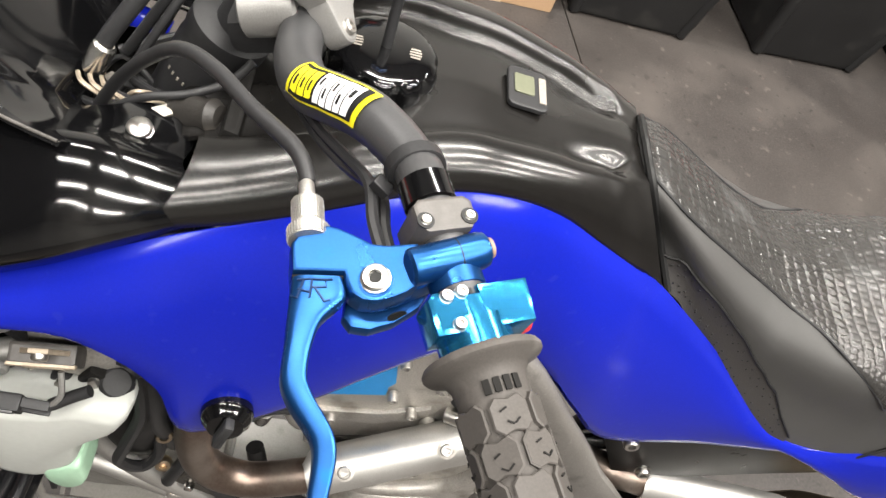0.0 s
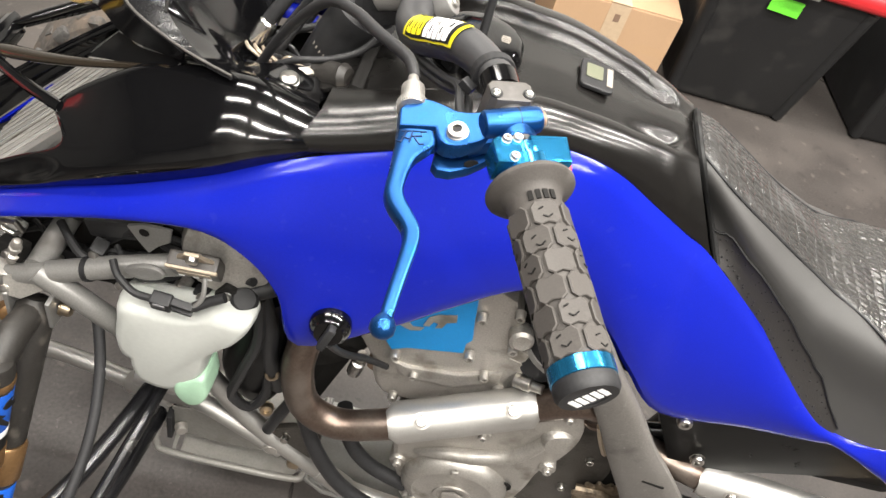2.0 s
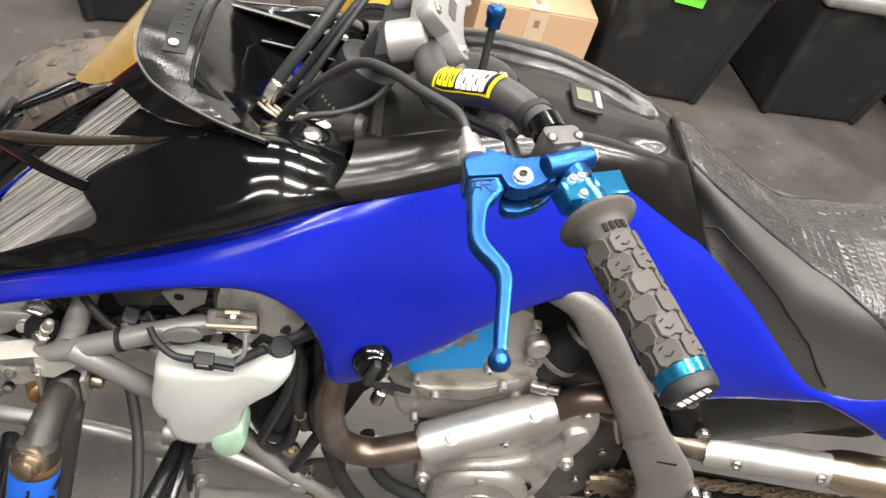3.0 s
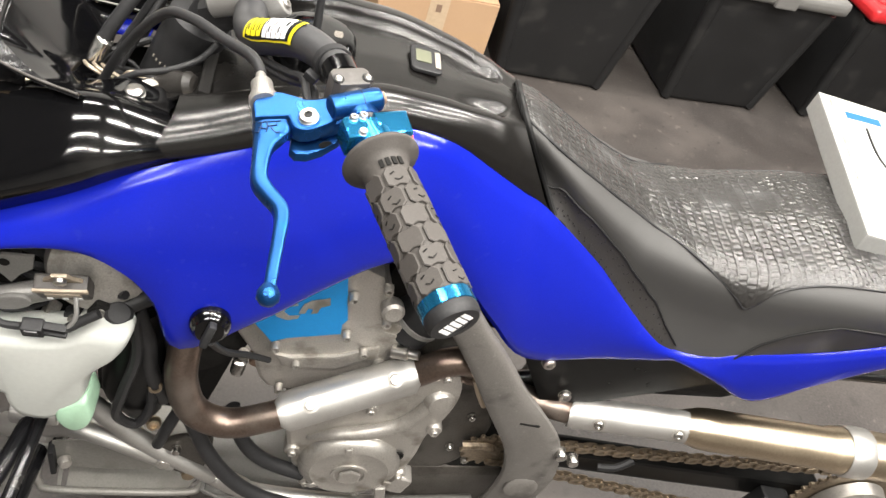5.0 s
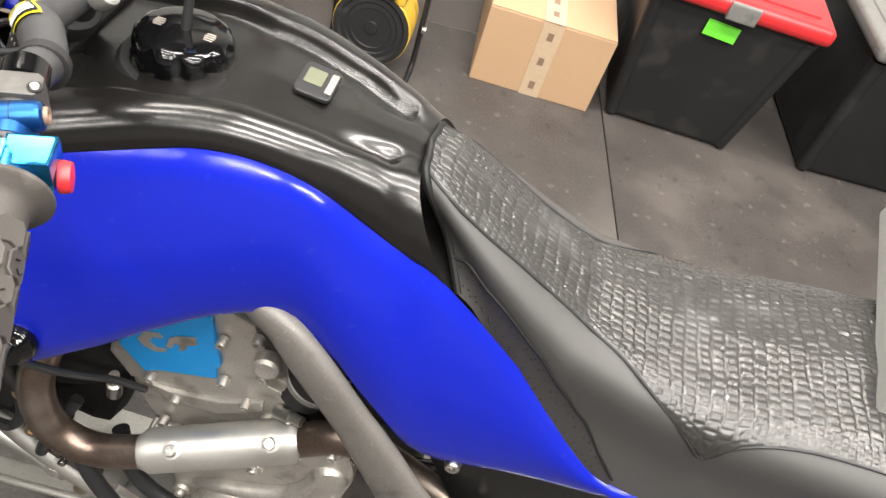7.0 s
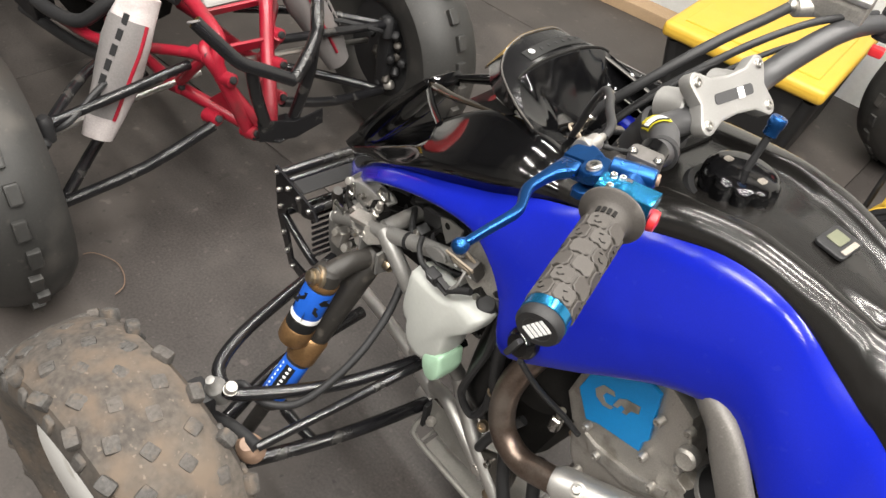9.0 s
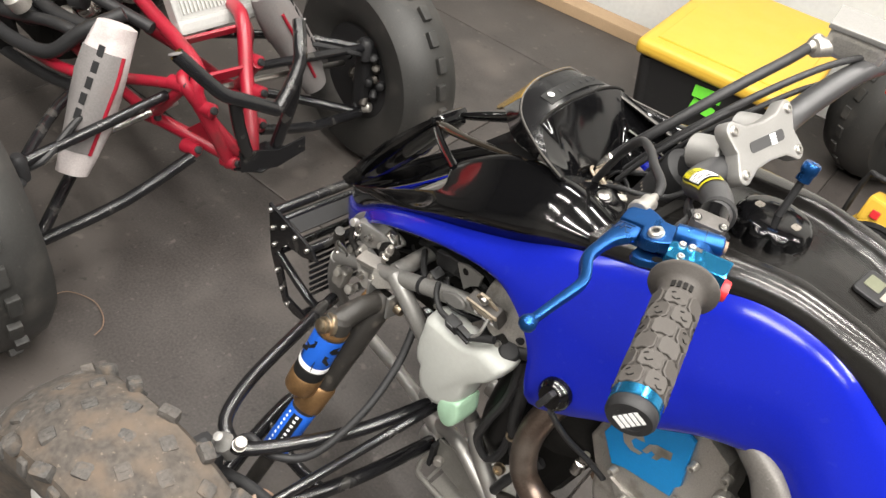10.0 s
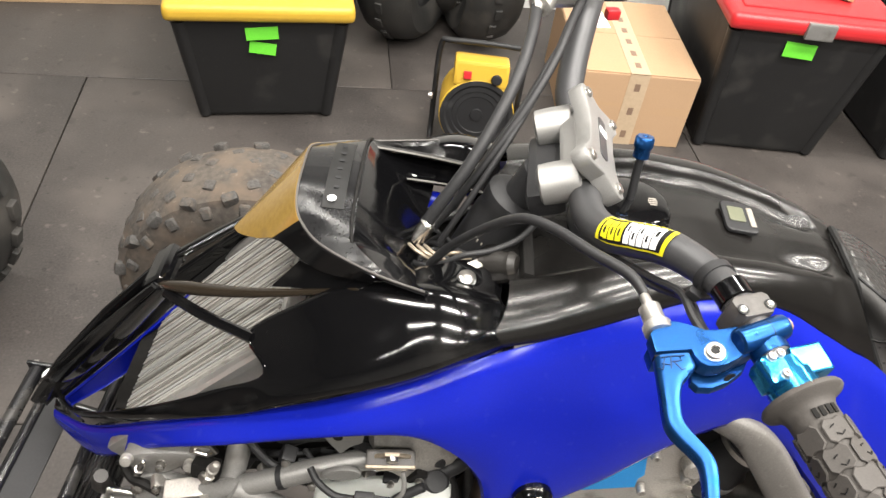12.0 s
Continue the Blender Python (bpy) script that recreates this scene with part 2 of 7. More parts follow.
speckle(FLOORM, 90, 0.32, (0.155, 0.138, 0.128))
speckle(FLOORM, 7, 0.5, (0.105, 0.09, 0.08))
speckle(FLOORM, 18, 0.5, (0.021, 0.0185, 0.0172))
speckle(FLOORM, 45, 0.65, (0.019, 0.0168, 0.0158))
speckle(FLOORM, 26, 0.5, (0.13, 0.112, 0.10))
speckle(TYRE, 120, 0.5, (0.17, 0.14, 0.11))
speckle(SANDTYRE, 70, 0.3, (0.085, 0.075, 0.066))
speckle(BLUE, 90, 0.035, (0.12, 0.15, 0.42))
speckle(REDPAINT, 60, 0.6, (0.085, 0.045, 0.04))
speckle(KNOB, 150, 0.55, (0.12, 0.095, 0.075))
speckle(GUARD, 160, 0.35, (0.26, 0.25, 0.24))
speckle(BIN, 90, 0.06, (0.10, 0.10, 0.10))
speckle(PIPE, 140, 0.3, (0.12, 0.09, 0.075))
speckle(CAST, 150, 0.3, (0.2, 0.18, 0.15))


# ---- builders ----
def V(*a):
    return Vector(a)


def finish(bm, angle=38):
    bmesh.ops.recalc_face_normals(bm, faces=bm.faces[:])
    for f in bm.faces:
        f.smooth = True
    lim = radians(angle)
    for e in bm.edges:
        if len(e.link_faces) == 2 and e.calc_face_angle(0) > lim:
            e.smooth = False
    return bm


def mesh_of(name, bm, mat, angle=38):
    finish(bm, angle)
    me = bpy.data.meshes.new(name)
    bm.to_mesh(me)
    bm.free()
    me.materials.append(mat)
    return me


def thing(name, at, label, category, group="", kind=""):
    """An empty at the foot of a thing, which carries its parts."""
    ob = new(name)
    ob.empty_display_size = 0.05
    ob.matrix_basis = Matrix.Translation(at)
    return tagged(ob, label, category, group, kind)


def part(name, bm, mat, parent=None, label="", angle=38):
    """Links a bmesh, built in the world's place, as one mesh under its parent."""
    ob = new(name, mesh_of(name, bm, mat, angle))
    if parent is not None:
        ob.parent = parent
        ob.matrix_parent_inverse = Matrix.Identity(4) if parent.type == "MESH" else parent.matrix_basis.inverted()
    if label:
        ob["label"] = label
    return ob


def single(name, bm, mat, label, category, group="", kind="", angle=38):
    """A thing that is one mesh."""
    return tagged(part(name, bm, mat, None, "", angle), label, category, group, kind)


def spline(pts, per=6, closed=False):
    """A smooth line through a few points."""
    pts = [Vector(p) for p in pts]
    n = len(pts)
    out = []
    last = n if closed else n - 1
    for i in range(last):
        g = lambda k: pts[k % n] if closed else pts[max(0, min(n - 1, k))]
        p0, p1, p2, p3 = g(i - 1), g(i), g(i + 1), g(i + 2)
        for k in range(per):
            t = k / per
            out.append(0.5 * ((2 * p1) + (p2 - p0) * t + (2 * p0 - 5 * p1 + 4 * p2 - p3) * t * t + (3 * p1 - p0 - 3 * p2 + p3) * t ** 3))
    if not closed:
        out.append(pts[-1])
    return out


def loft(bm, rings, closed=True, caps=True):
    """Skins a row of rings that have equally many points."""
    rows = [[bm.verts.new(p) for p in ring] for ring in rings]
    for a, b in zip(rows, rows[1:]):
        n = len(a)
        for i in range(n if closed else n - 1):
            j = (i + 1) % n
            bm.faces.new((a[i], a[j], b[j], b[i]))
    if caps and closed:
        bm.faces.new(rows[0])
        bm.faces.new(rows[-1])
    return bm


def tube(pts, r, n=12, per=6, bm=None, flat=1.0, smooth=True):
    """A round bar or pipe along a smooth line; r may be a list, one for each point given."""
    bm = bm or bmesh.new()
    line = spline(pts, per) if smooth and len(pts) > 2 else [Vector(p) for p in pts]
    rs = r if isinstance(r, (list, tuple)) else [r] * len(pts)
    k = (len(line) - 1) / max(1, len(pts) - 1)
    up = None
    rings = []
    for i, p in enumerate(line):
        d = (line[min(i + 1, len(line) - 1)] - line[max(i - 1, 0)]).normalized()
        if up is None:
            up = d.orthogonal().normalized()
        up = (up - d * up.dot(d)).normalized()
        side = d.cross(up)
        f = i / k
        a = min(int(f), len(rs) - 1)
        b = min(a + 1, len(rs) - 1)
        rad = rs[a] + (rs[b] - rs[a]) * (f - a)
        rings.append([p + (up * math.cos(q) + side * math.sin(q) * flat) * rad for q in (2 * math.pi * j / n for j in range(n))])
    return loft(bm, rings)


def lathe(profile, m, n=24, bm=None):
    """Turns (radius, height) about the z axis of the pose m."""
    bm = bm or bmesh.new()
    rings = [[m @ V(max(r, 0.0004) * math.cos(2 * math.pi * j / n), max(r, 0.0004) * math.sin(2 * math.pi * j / n), h) for j in range(n)] for r, h in profile]
    return loft(bm, rings)


def crisp(bm, flat):
    """Keeps the large flat faces flat: their edges do not shade round."""
    bm.normal_update()
    for f in bm.faces:
        if flat(f.normal):
            for e in f.edges:
                e.smooth = False


def box(size, m, bevel=0.0, seg=2, bm=None, taper=1.0):
    """A block with rounded edges; taper narrows its foot."""
    b2 = bmesh.new()
    bmesh.ops.create_cube(b2, size=1)
    for v in b2.verts:
        k = taper if v.co.z < 0 else 1.0
        v.co = V(v.co.x * size[0] * k, v.co.y * size[1] * k, v.co.z * size[2])
    if bevel:
        bmesh.ops.bevel(b2, geom=b2.edges[:], offset=bevel, segments=seg, affect="EDGES", profile=0.6)
    crisp(b2, lambda n: max(abs(n.x), abs(n.y), abs(n.z)) > .999 if taper == 1 else False)
    bmesh.ops.transform(b2, matrix=m, verts=b2.verts)
    if bm is None:
        return b2
    me = bpy.data.meshes.new("tmp")
    b2.to_mesh(me)
    b2.free()
    bm.from_mesh(me)
    bpy.data.meshes.remove(me)
    return bm


def slab(outline, depth, m, bevel=0.0, bm=None, seg=2):
    """A plate of that outline (x, y) and thickness, with softened edges."""
    b2 = bmesh.new()
    low = [b2.verts.new((p[0], p[1], 0)) for p in outline]
    f = b2.faces.new(low)
    r = bmesh.ops.extrude_face_region(b2, geom=[f])
    bmesh.ops.translate(b2, vec=(0, 0, depth), verts=[v for v in r["geom"] if isinstance(v, bmesh.types.BMVert)])
    bmesh.ops.recalc_face_normals(b2, faces=b2.faces[:])
    if bevel:
        rim = [e for e in b2.edges if e.calc_face_angle(0) > 0.6 and abs((e.verts[0].co - e.verts[1].co).z) < depth * 0.5]
        bmesh.ops.bevel(b2, geom=rim, offset=bevel, segments=seg, affect="EDGES", profile=0.6)
    crisp(b2, lambda n: abs(n.z) > .999)
    bmesh.ops.transform(b2, matrix=m, verts=b2.verts)
    if bm is None:
        return b2
    me = bpy.data.meshes.new("tmp")
    b2.to_mesh(me)
    b2.free()
    bm.from_mesh(me)
    bpy.data.meshes.remove(me)
    return bm


def sheet(rows, thick, bm=None):
    """A moulded sheet through a net of points, with a back face and closed edges."""
    bm = bm or bmesh.new()
    nr, nc = len(rows), len(rows[0])
    front, back = [], []
    for i in range(nr):
        a, b = [], []
        for j in range(nc):
            du = rows[min(i + 1, nr - 1)][j] - rows[max(i - 1, 0)][j]
            dv = rows[i][min(j + 1, nc - 1)] - rows[i][max(j - 1, 0)]
            nrm = du.cross(dv)
            nrm = nrm.normalized() if nrm.length > 1e-9 else V(0, -1, 0)
            a.append(bm.verts.new(rows[i][j]))
            b.append(bm.verts.new(rows[i][j] - nrm * thick))
        front.append(a)
        back.append(b)
    for i in range(nr - 1):
        for j in range(nc - 1):
            bm.faces.new((front[i][j], front[i][j + 1], front[i + 1][j + 1], front[i + 1][j]))
            bm.faces.new((back[i][j], back[i + 1][j], back[i + 1][j + 1], back[i][j + 1]))
    for i in range(nr - 1):
        for j in (0, nc - 1):
            bm.faces.new((front[i][j], front[i + 1][j], back[i + 1][j], back[i][j]))
    for j in range(nc - 1):
        for i in (0, nr - 1):
            bm.faces.new((front[i][j], front[i][j + 1], back[i][j + 1], back[i][j]))
    return bm


def along(p, d, up=(0, 0, 1)):
    """A pose at p whose z axis runs along d and whose x axis keeps near to up."""
    z = Vector(d).normalized()
    u = Vector(up)
    x = (u - z * u.dot(z))
    x = x.normalized() if x.length > 1e-6 else z.orthogonal().normalized()
    y = z.cross(x)
    return Matrix((( x.x, y.x, z.x, p[0]), (x.y, y.y, z.y, p[1]), (x.z, y.z, z.z, p[2]), (0, 0, 0, 1)))


def bolt(p, d, r, mat, parent, h=0.006, name="bolt", socket=True):
    """A cap screw: head with a rounded rim, a hexagonal socket sunk in it, and a washer."""
    m = along(p, d)
    prof = [(r * 1.1, -0.001), (r * 1.1, 0.0006), (r, 0.0008), (r, h * 0.8), (r * 0.86, h)]
    if socket:
        prof += [(r * 0.52, h), (r * 0.5, h * 0.4), (0, h * 0.35)]
    else:
        prof += [(0, h * 1.1)]
    return part(name, lathe(prof, m, 12), mat, parent)


def rounded(w, h, r, n=4):
    """The outline of a rounded rectangle about the origin."""
    out = []
    for cx, cy, a0 in ((w / 2 - r, h / 2 - r, 0), (-w / 2 + r, h / 2 - r, 90), (-w / 2 + r, -h / 2 + r, 180), (w / 2 - r, -h / 2 + r, 270)):
        for k in range(n + 1):
            a = radians(a0 + 90 * k / n)
            out.append((cx + r * math.cos(a), cy + r * math.sin(a)))
    return out


CY = 0.012  # the quad's middle plane


# ---- hall ----
TURN8 = 8.5
floor = single("floor", box((14, 14, 0.1), pose(0, 1.5, -0.062)), FLOORM, "dark grey rubber mats laid edge to edge on the workshop floor", "floor", kind="structure")
MAT = mesh_of("mat", box((1.947, 1.307, 0.012), pose(0, 0, -0.006), 0.002, 1), FLOORM)
for i in range(-4, 4):
    for j in range(-4, 5):
        ob = new("mat", MAT)
        ob.parent = floor
        ob.matrix_basis = pose(-1.245, 1.545, 0, 0, 0, TURN8) @ pose((i + 0.5 + 0.5 * (j % 2 == 0)) * 1.95, (j + 0.5) * 1.31, 0.0006 * ((i * 7 + j * 3) % 3))
single("ceiling", box((14, 14, 0.1), pose(0, 1.5, CEIL + 0.05)), CEILM, "dark painted workshop ceiling", "ceiling", kind="structure")
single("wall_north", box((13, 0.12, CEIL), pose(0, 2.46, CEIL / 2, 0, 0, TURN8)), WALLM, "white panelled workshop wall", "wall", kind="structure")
# walls out of view, their grey chosen to hold down bounce and reflections
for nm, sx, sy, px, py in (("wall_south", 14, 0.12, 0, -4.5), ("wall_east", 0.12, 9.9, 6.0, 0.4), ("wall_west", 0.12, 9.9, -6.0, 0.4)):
    single(nm, box((sx, sy, CEIL), pose(px, py, CEIL / 2)), UNSEENWALL, "unseen workshop wall, toned grey to limit bounced light", "wall", kind="structure")
single("baseboard", box((2.4, 0.10, 0.05), pose(-2.35, 1.86, 0.026, 0, 0, TURN8 + 4), 0.004), WOOD, "weathered timber sill lying along the wall", "trim", kind="structure")


def fixture(x, y):
    """A fluorescent fixture: a white tray and two tubes under the ceiling."""
    ob = thing("ceiling_light", (x, y, CEIL), "white fluorescent batten fixed to the ceiling", "ceiling light", "ceiling lights")
    part("tray", box((1.32, 0.2, 0.05), pose(x, y, CEIL - 0.026), 0.01), WHITE, ob)
    return ob


for lx, ly in LAMPS:
    fixture(lx, ly)


# ---- the blue and black quad ----
quad = thing("quad_bike", (0.1, CY, 0), "blue and black sport quad bike with a worn grey engine", "quad bike")


def panel_rows():
    """The left side panel: its upper and lower edges, front to rear, and a belly between them."""
    top = [(-.566, -.041, .551), (-.49, -.092, .601), (-.39, -.134, .689), (-.30, -.158, .754), (-.20, -.168, .807), (-.125, -.158, .840),
           (-.075, -.147, .865), (-.04, -.139, .878), (0, -.129, .889), (.075, -.106, .908), (.12, -.094, .917), (.165, -.087, .916),
           (.21, -.082, .903), (.255, -.077, .876), (.30, -.074, .850), (.336, -.070, .829), (.428, -.079, .760), (.515, -.095, .687),
           (.552, -.103, .665), (.61, -.109, .662), (.67, -.121, .682), (.74, -.134, .717), (.80, -.149, .762), (.92, -.167, .850)]
    low = [(-.562, -.044, .530), (-.492, -.094, .553), (-.40, -.141, .659), (-.31, -.174, .732), (-.205, -.186, .784), (-.13, -.184, .796),
           (-.085, -.185, .775), (-.055, -.186, .734), (-.030, -.192, .675), (.05, -.173, .717), (.10, -.155, .748), (.155, -.133, .773),
           (.21, -.115, .775), (.262, -.120, .746), (.31, -.123, .693), (.375, -.119, .628), (.48, -.107, .628), (.556, -.107, .640),
           (.585, -.110, .647), (.645, -.123, .628), (.705, -.133, .606), (.757, -.141, .662), (.812, -.149, .722), (.92, -.167, .823)]
    a, b = spline(top, 5), spline(low, 5)
    rows = []
    talls = [(p - q).length for p, q in zip(a, b)]
    for i, (p, q) in enumerate(zip(a, b)):
        near = talls[max(0, i - 9):i + 10]
        swell = 0.085 * sum(near) / len(near) * (1 if p.x > -0.2 else max(0.4, 1 + (p.x + 0.2) * 5))
        row = []
        for k in range(19):
            v = k / 18
            w = p.lerp(q, v)
            w.y -= swell * math.sin(math.pi * v) ** 0.85
            edge = min(v, 1 - v) * talls[i]
            if edge < 0.006:
                w.y += 0.004 * (1 - edge / 0.006) ** 2
            row.append(w)
        rows.append(row)
    return rows


PANEL = panel_rows()
EDGE = [r[0] for r in PANEL]
side = part("side_panel", sheet(PANEL, 0.0035), BLUE, quad, "glossy bright blue moulded plastic with light scratches")
for k, cuts in ((0, slice(2, -2)), (18, slice(3, -3))):
    part("hem", tube([r[k] + V(0, -.0012, 0) for r in PANEL][cuts], .0021, 8, 1, smooth=False), BLUE, side)
# short pale scuffs where knees and boots rub
scuff_rng = random.Random(3)
for k in range(26):
    i, j = scuff_rng.randrange(20, len(PANEL) - 26), scuff_rng.randrange(2, 16)
    di, dj = scuff_rng.choice(((1, 0), (1, 1), (0, 1), (2, 1), (1, -1)))
    a, b = PANEL[i][j], PANEL[min(i + di, len(PANEL) - 1)][j + dj]
    b = a.lerp(b, scuff_rng.uniform(.25, .9))
    part("scuff", tube([a + V(0, -.0016, .0008), a.lerp(b, .5) + V(0, -.0019, .0010), b + V(0, -.0016, .0008)], .00035, 5, 2), SCUFF, side)


def edge_at(x):
    """The panel's upper edge at a place along the quad."""
    for p, q in zip(EDGE, EDGE[1:]):
        if p.x <= x <= q.x:
            return p.lerp(q, (x - p.x) / (q.x - p.x))
    return EDGE[0] if x < EDGE[0].x else EDGE[-1]


def middle(x):
    """The quad's middle, which bears a little to the left towards the nose."""
    return CY + .08 * min(0, x + .05)


def mirror(p):
    return V(p[0], 2 * middle(p[0]) - p[1], p[2])


# right side panel: the mirrored sheet, seen over the tank and through the hood
part("side_panel", sheet([[mirror(p) for p in r] for r in PANEL if r[0].x < .64], 0.0035), BLUE, quad, "glossy bright blue moulded plastic with light scratches")


# tank cover: half sections from the panel's edge over a rounded shoulder to the middle, mirrored;
# towards the seat the sections lean, so that the end follows the seat's front
def taper(f, steps):
    """A value between the steps (place, value)."""
    for (a, u), (b, w) in zip(steps, steps[1:]):
        if f <= b:
            k = (f - a) / (b - a)
            return u + (w - u) * k * k * (3 - 2 * k)
    return steps[-1][1]


def dimple(x, y):
    """Depth of the scooped hollow in the tank's rear flank, shallow in front and steep behind."""
    u, v = (x - .204) / .066, (abs(y - CY) - .040 + .10 * (x - .204)) / .016
    if not 0 < u < 1 or abs(v) > 1:
        return 0.0
    back = min(1, (1 - u) * 4.5)
    return .0058 * min(1, u * 1.3) * back * back * (3 - 2 * back) * (1 - v * v) ** 1.5


def tank_section(f):
    """One cross-section of the tank cover, from its left edge to its right edge; f runs from the hood to the seat."""
    x = -0.054 + 0.394 * f
    e = edge_at(x) + V(0, 0.003, -0.004)
    tail = max(0, f - 0.5) / 0.5
    crest = 0.908 + 0.036 * math.sin(min(1, f / 0.5) * math.pi / 2) - 0.034 * tail ** 1.4
    flat_y = CY - taper(f, ((0, .086), (.3, .074), (.5, .060), (.75, .051), (.87, .042), (1, .026)))
    out_y = e.y - 0.005
    r = min(1, max(0, (f - 0.72) / 0.28))
    dip = 0.0135 - 0.0115 * r * r * (3 - 2 * r)
    arc = [V(x, flat_y - .012 - (flat_y - .012 - out_y) * math.cos(a) ** .9, e.z + .004 + (crest - e.z - .004) * math.sin(a) ** .9) for a in (math.pi / 2 * j / 14 for j in range(15))]
    flat = spline([V(x, flat_y - .012, crest), V(x, flat_y - .004, crest - .0012), V(x, flat_y + .002, crest - dip * .75), V(x, flat_y + .009, crest - dip), V(x, (flat_y + CY) / 2, crest - dip + .0008), V(x, CY, crest - dip + .002)], 4)
    half = [e] + arc + flat[1:]
    front = (1 - min(1, f / 0.3)) ** 2
    for p in half:
        p.x -= 0.62 * (p.z - 0.825) * f ** 3
        p.x -= front * 0.75 * (0.908 - p.z)
    return half + [mirror(p) for p in half[-2::-1]]


coarse = [tank_section(k / 20) for k in range(21)]
net = list(zip(*[spline(c, 7) for c in zip(*coarse)]))
net = [[p - V(0, 0, dimple(p.x, p.y)) for p in row] for row in net]
tank = part("tank_cover", sheet(net, 0.003), SATIN, quad, "scuffed satin black plastic")
# front lip of the tank cover, falling off into the well of the steering stem
lip = [p for p in net[0] if abs(p.y - CY) < .082]
part("tank_lip", sheet([[p.copy() for p in lip], [p + V(-.010, 0, -.004) for p in lip], [p + V(-.022, 0, -.020) for p in lip], [p + V(-.028, 0, -.060) for p in lip]][::-1], 0.003), SATIN, quad, "scuffed satin black plastic")
# fuel cap with scalloped skirt, breather stem with a blue top
cap_at = V(0.060, CY - .003, 0.9185)
bm = bmesh.new()
rings = []
for r, h, wave in ((0.041, -0.01, 0), (0.041, 0.0, 0.04), (0.0425, 0.004, 0.16), (0.0425, 0.018, 0.16), (0.041, 0.024, 0.09), (0.038, 0.0275, 0.02), (0.034, 0.029, 0), (0.018, 0.030, 0), (0.0005, 0.030, 0)):
    rings.append([cap_at + V(r * (1 - wave * max(0, math.cos(10 * a)) ** 1.2) * math.cos(a), r * (1 - wave * max(0, math.cos(10 * a)) ** 1.2) * math.sin(a), h) for a in (2 * math.pi * j / 72 for j in range(72))])
cap = part("fuel_cap", loft(bm, rings), GLOSS, quad, "gloss black scalloped screw cap")
part("cap_ring", lathe([(0.054, -0.012), (0.056, -0.004), (0.052, 0.001), (0.045, 0.001), (0.044, -0.012)], pose(*cap_at), 40), DULL, quad)
stem = part("breather_stem", tube([(0.060, CY - .002, 0.945), (0.060, CY + 0.005, 0.968), (0.060, CY + 0.011, 0.992)], 0.0042, 10), DULL, quad, "thin black rubber vent tube")
part("breather_top", lathe([(0.005, -0.012), (0.0078, -0.011), (0.0078, -0.002), (0.0092, 0), (0.0092, 0.008), (0.0078, 0.010), (0.003, 0.010), (0, 0.004)], along((0.060, CY + 0.0135, 1.000), (0.0, 0.25, 1)), 16), ANO, stem, "blue anodised valve")
for ang, off in ((0, 0.022), (180, 0.022)):
    q = cap_at + V(off * math.cos(radians(ang)), off * math.sin(radians(ang)), 0.0295)
    for k in range(4):
        part("badge_bar", slab(rounded(.0100 - .0016 * abs(k - 1.5), .0018, .0004, 2), .0006, pose(q.x, q.y - .0045 + .003 * k, q.z, 0, 0, 0)), BADGE, cap, "small worn silver printed marks")

# hour meter on the tank
hm = part("hour_meter", slab(rounded(0.034, 0.044, 0.006), 0.0045, pose(0.176, CY + 0.008, 0.9300, 2, 4, 0), 0.002), DULL, quad, "small black digital hour meter")
part("display", slab(rounded(0.017, 0.021, 0.002), 0.0012, pose(0.173, CY + 0.010, 0.9347, 2, 4, 0), 0.0004), LCD, hm, "grey-green display")
part("badge", slab(rounded(0.006, 0.028, 0.001), 0.0008, pose(0.1885, CY + 0.008, 0.9337, 2, 4, 0)), BADGE, hm, "pale printed strip")


# seat: sections from the tank rearwards; each runs left skirt - side - crown - right
def seat_section(x, zc, zs, half, ylow, zlow):
    pts = [V(x, -ylow, zlow), V(x, -half * 1.02 + CY, (zlow + zs) / 2), V(x, -half + CY, zs), V(x, -half * 0.78 + CY, zs + (zc - zs) * 0.72), V(x, -half * 0.4 + CY, zc - 0.004), V(x, CY, zc)]
    h = spline(pts, 5)
    lean = 0.65 * max(0.0, min(1.0, (0.47 - x) / 0.185))
    for p in h:
        p.x += lean * (zc - p.z)
    return h + [mirror(p) for p in h[-2::-1]]


SEAT = [(.285, .918, .896, .043, .058, .815), (.31, .908, .884, .054, .060, .808), (.36, .879, .854, .070, .068, .775), (.42, .846, .820, .083, .080, .740), (.48, .819, .792, .094, .093, .698),
        (.54, .806, .778, .103, .104, .668), (.60, .803, .773, .110, .112, .655), (.66, .809, .778, .118, .118, .668), (.74, .819, .788, .128, .128, .69), (.84, .824, .795, .138, .138, .70), (.98, .828, .80, .145, .14, .70)]


def seat_at(x):
    """The seat's section at any place along it."""
    for a, b in zip(SEAT, SEAT[1:]):
        if a[0] <= x <= b[0]:
            k = (x - a[0]) / (b[0] - a[0])
            return seat_section(*[u + (w - u) * k for u, w in zip(a, b)])
    return seat_section(*SEAT[-1])


seat = part("seat", sheet([seat_at(.285 + .695 * k / 60) for k in range(61)], 0.006), VINYL, quad, "grey vinyl seat with an embossed scaly black top")
COVER = [(.287, 15.6), (.32, 14.8), (.36, 16.2), (.40, 17.2), (.445, 17.5), (.485, 17.0), (.52, 15.6), (.555, 12.8), (.60, 9.2), (.622, 7.8), (.645, 11.0), (.69, 13.2), (.76, 14.0), (.975, 14.0)]
SEAM = [(.288, 3.6), (.335, 6.5), (.385, 7.4), (.43, 7.2), (.475, 6.3), (.51, 4.8), (.54, 3.0), (.565, 1.2)]


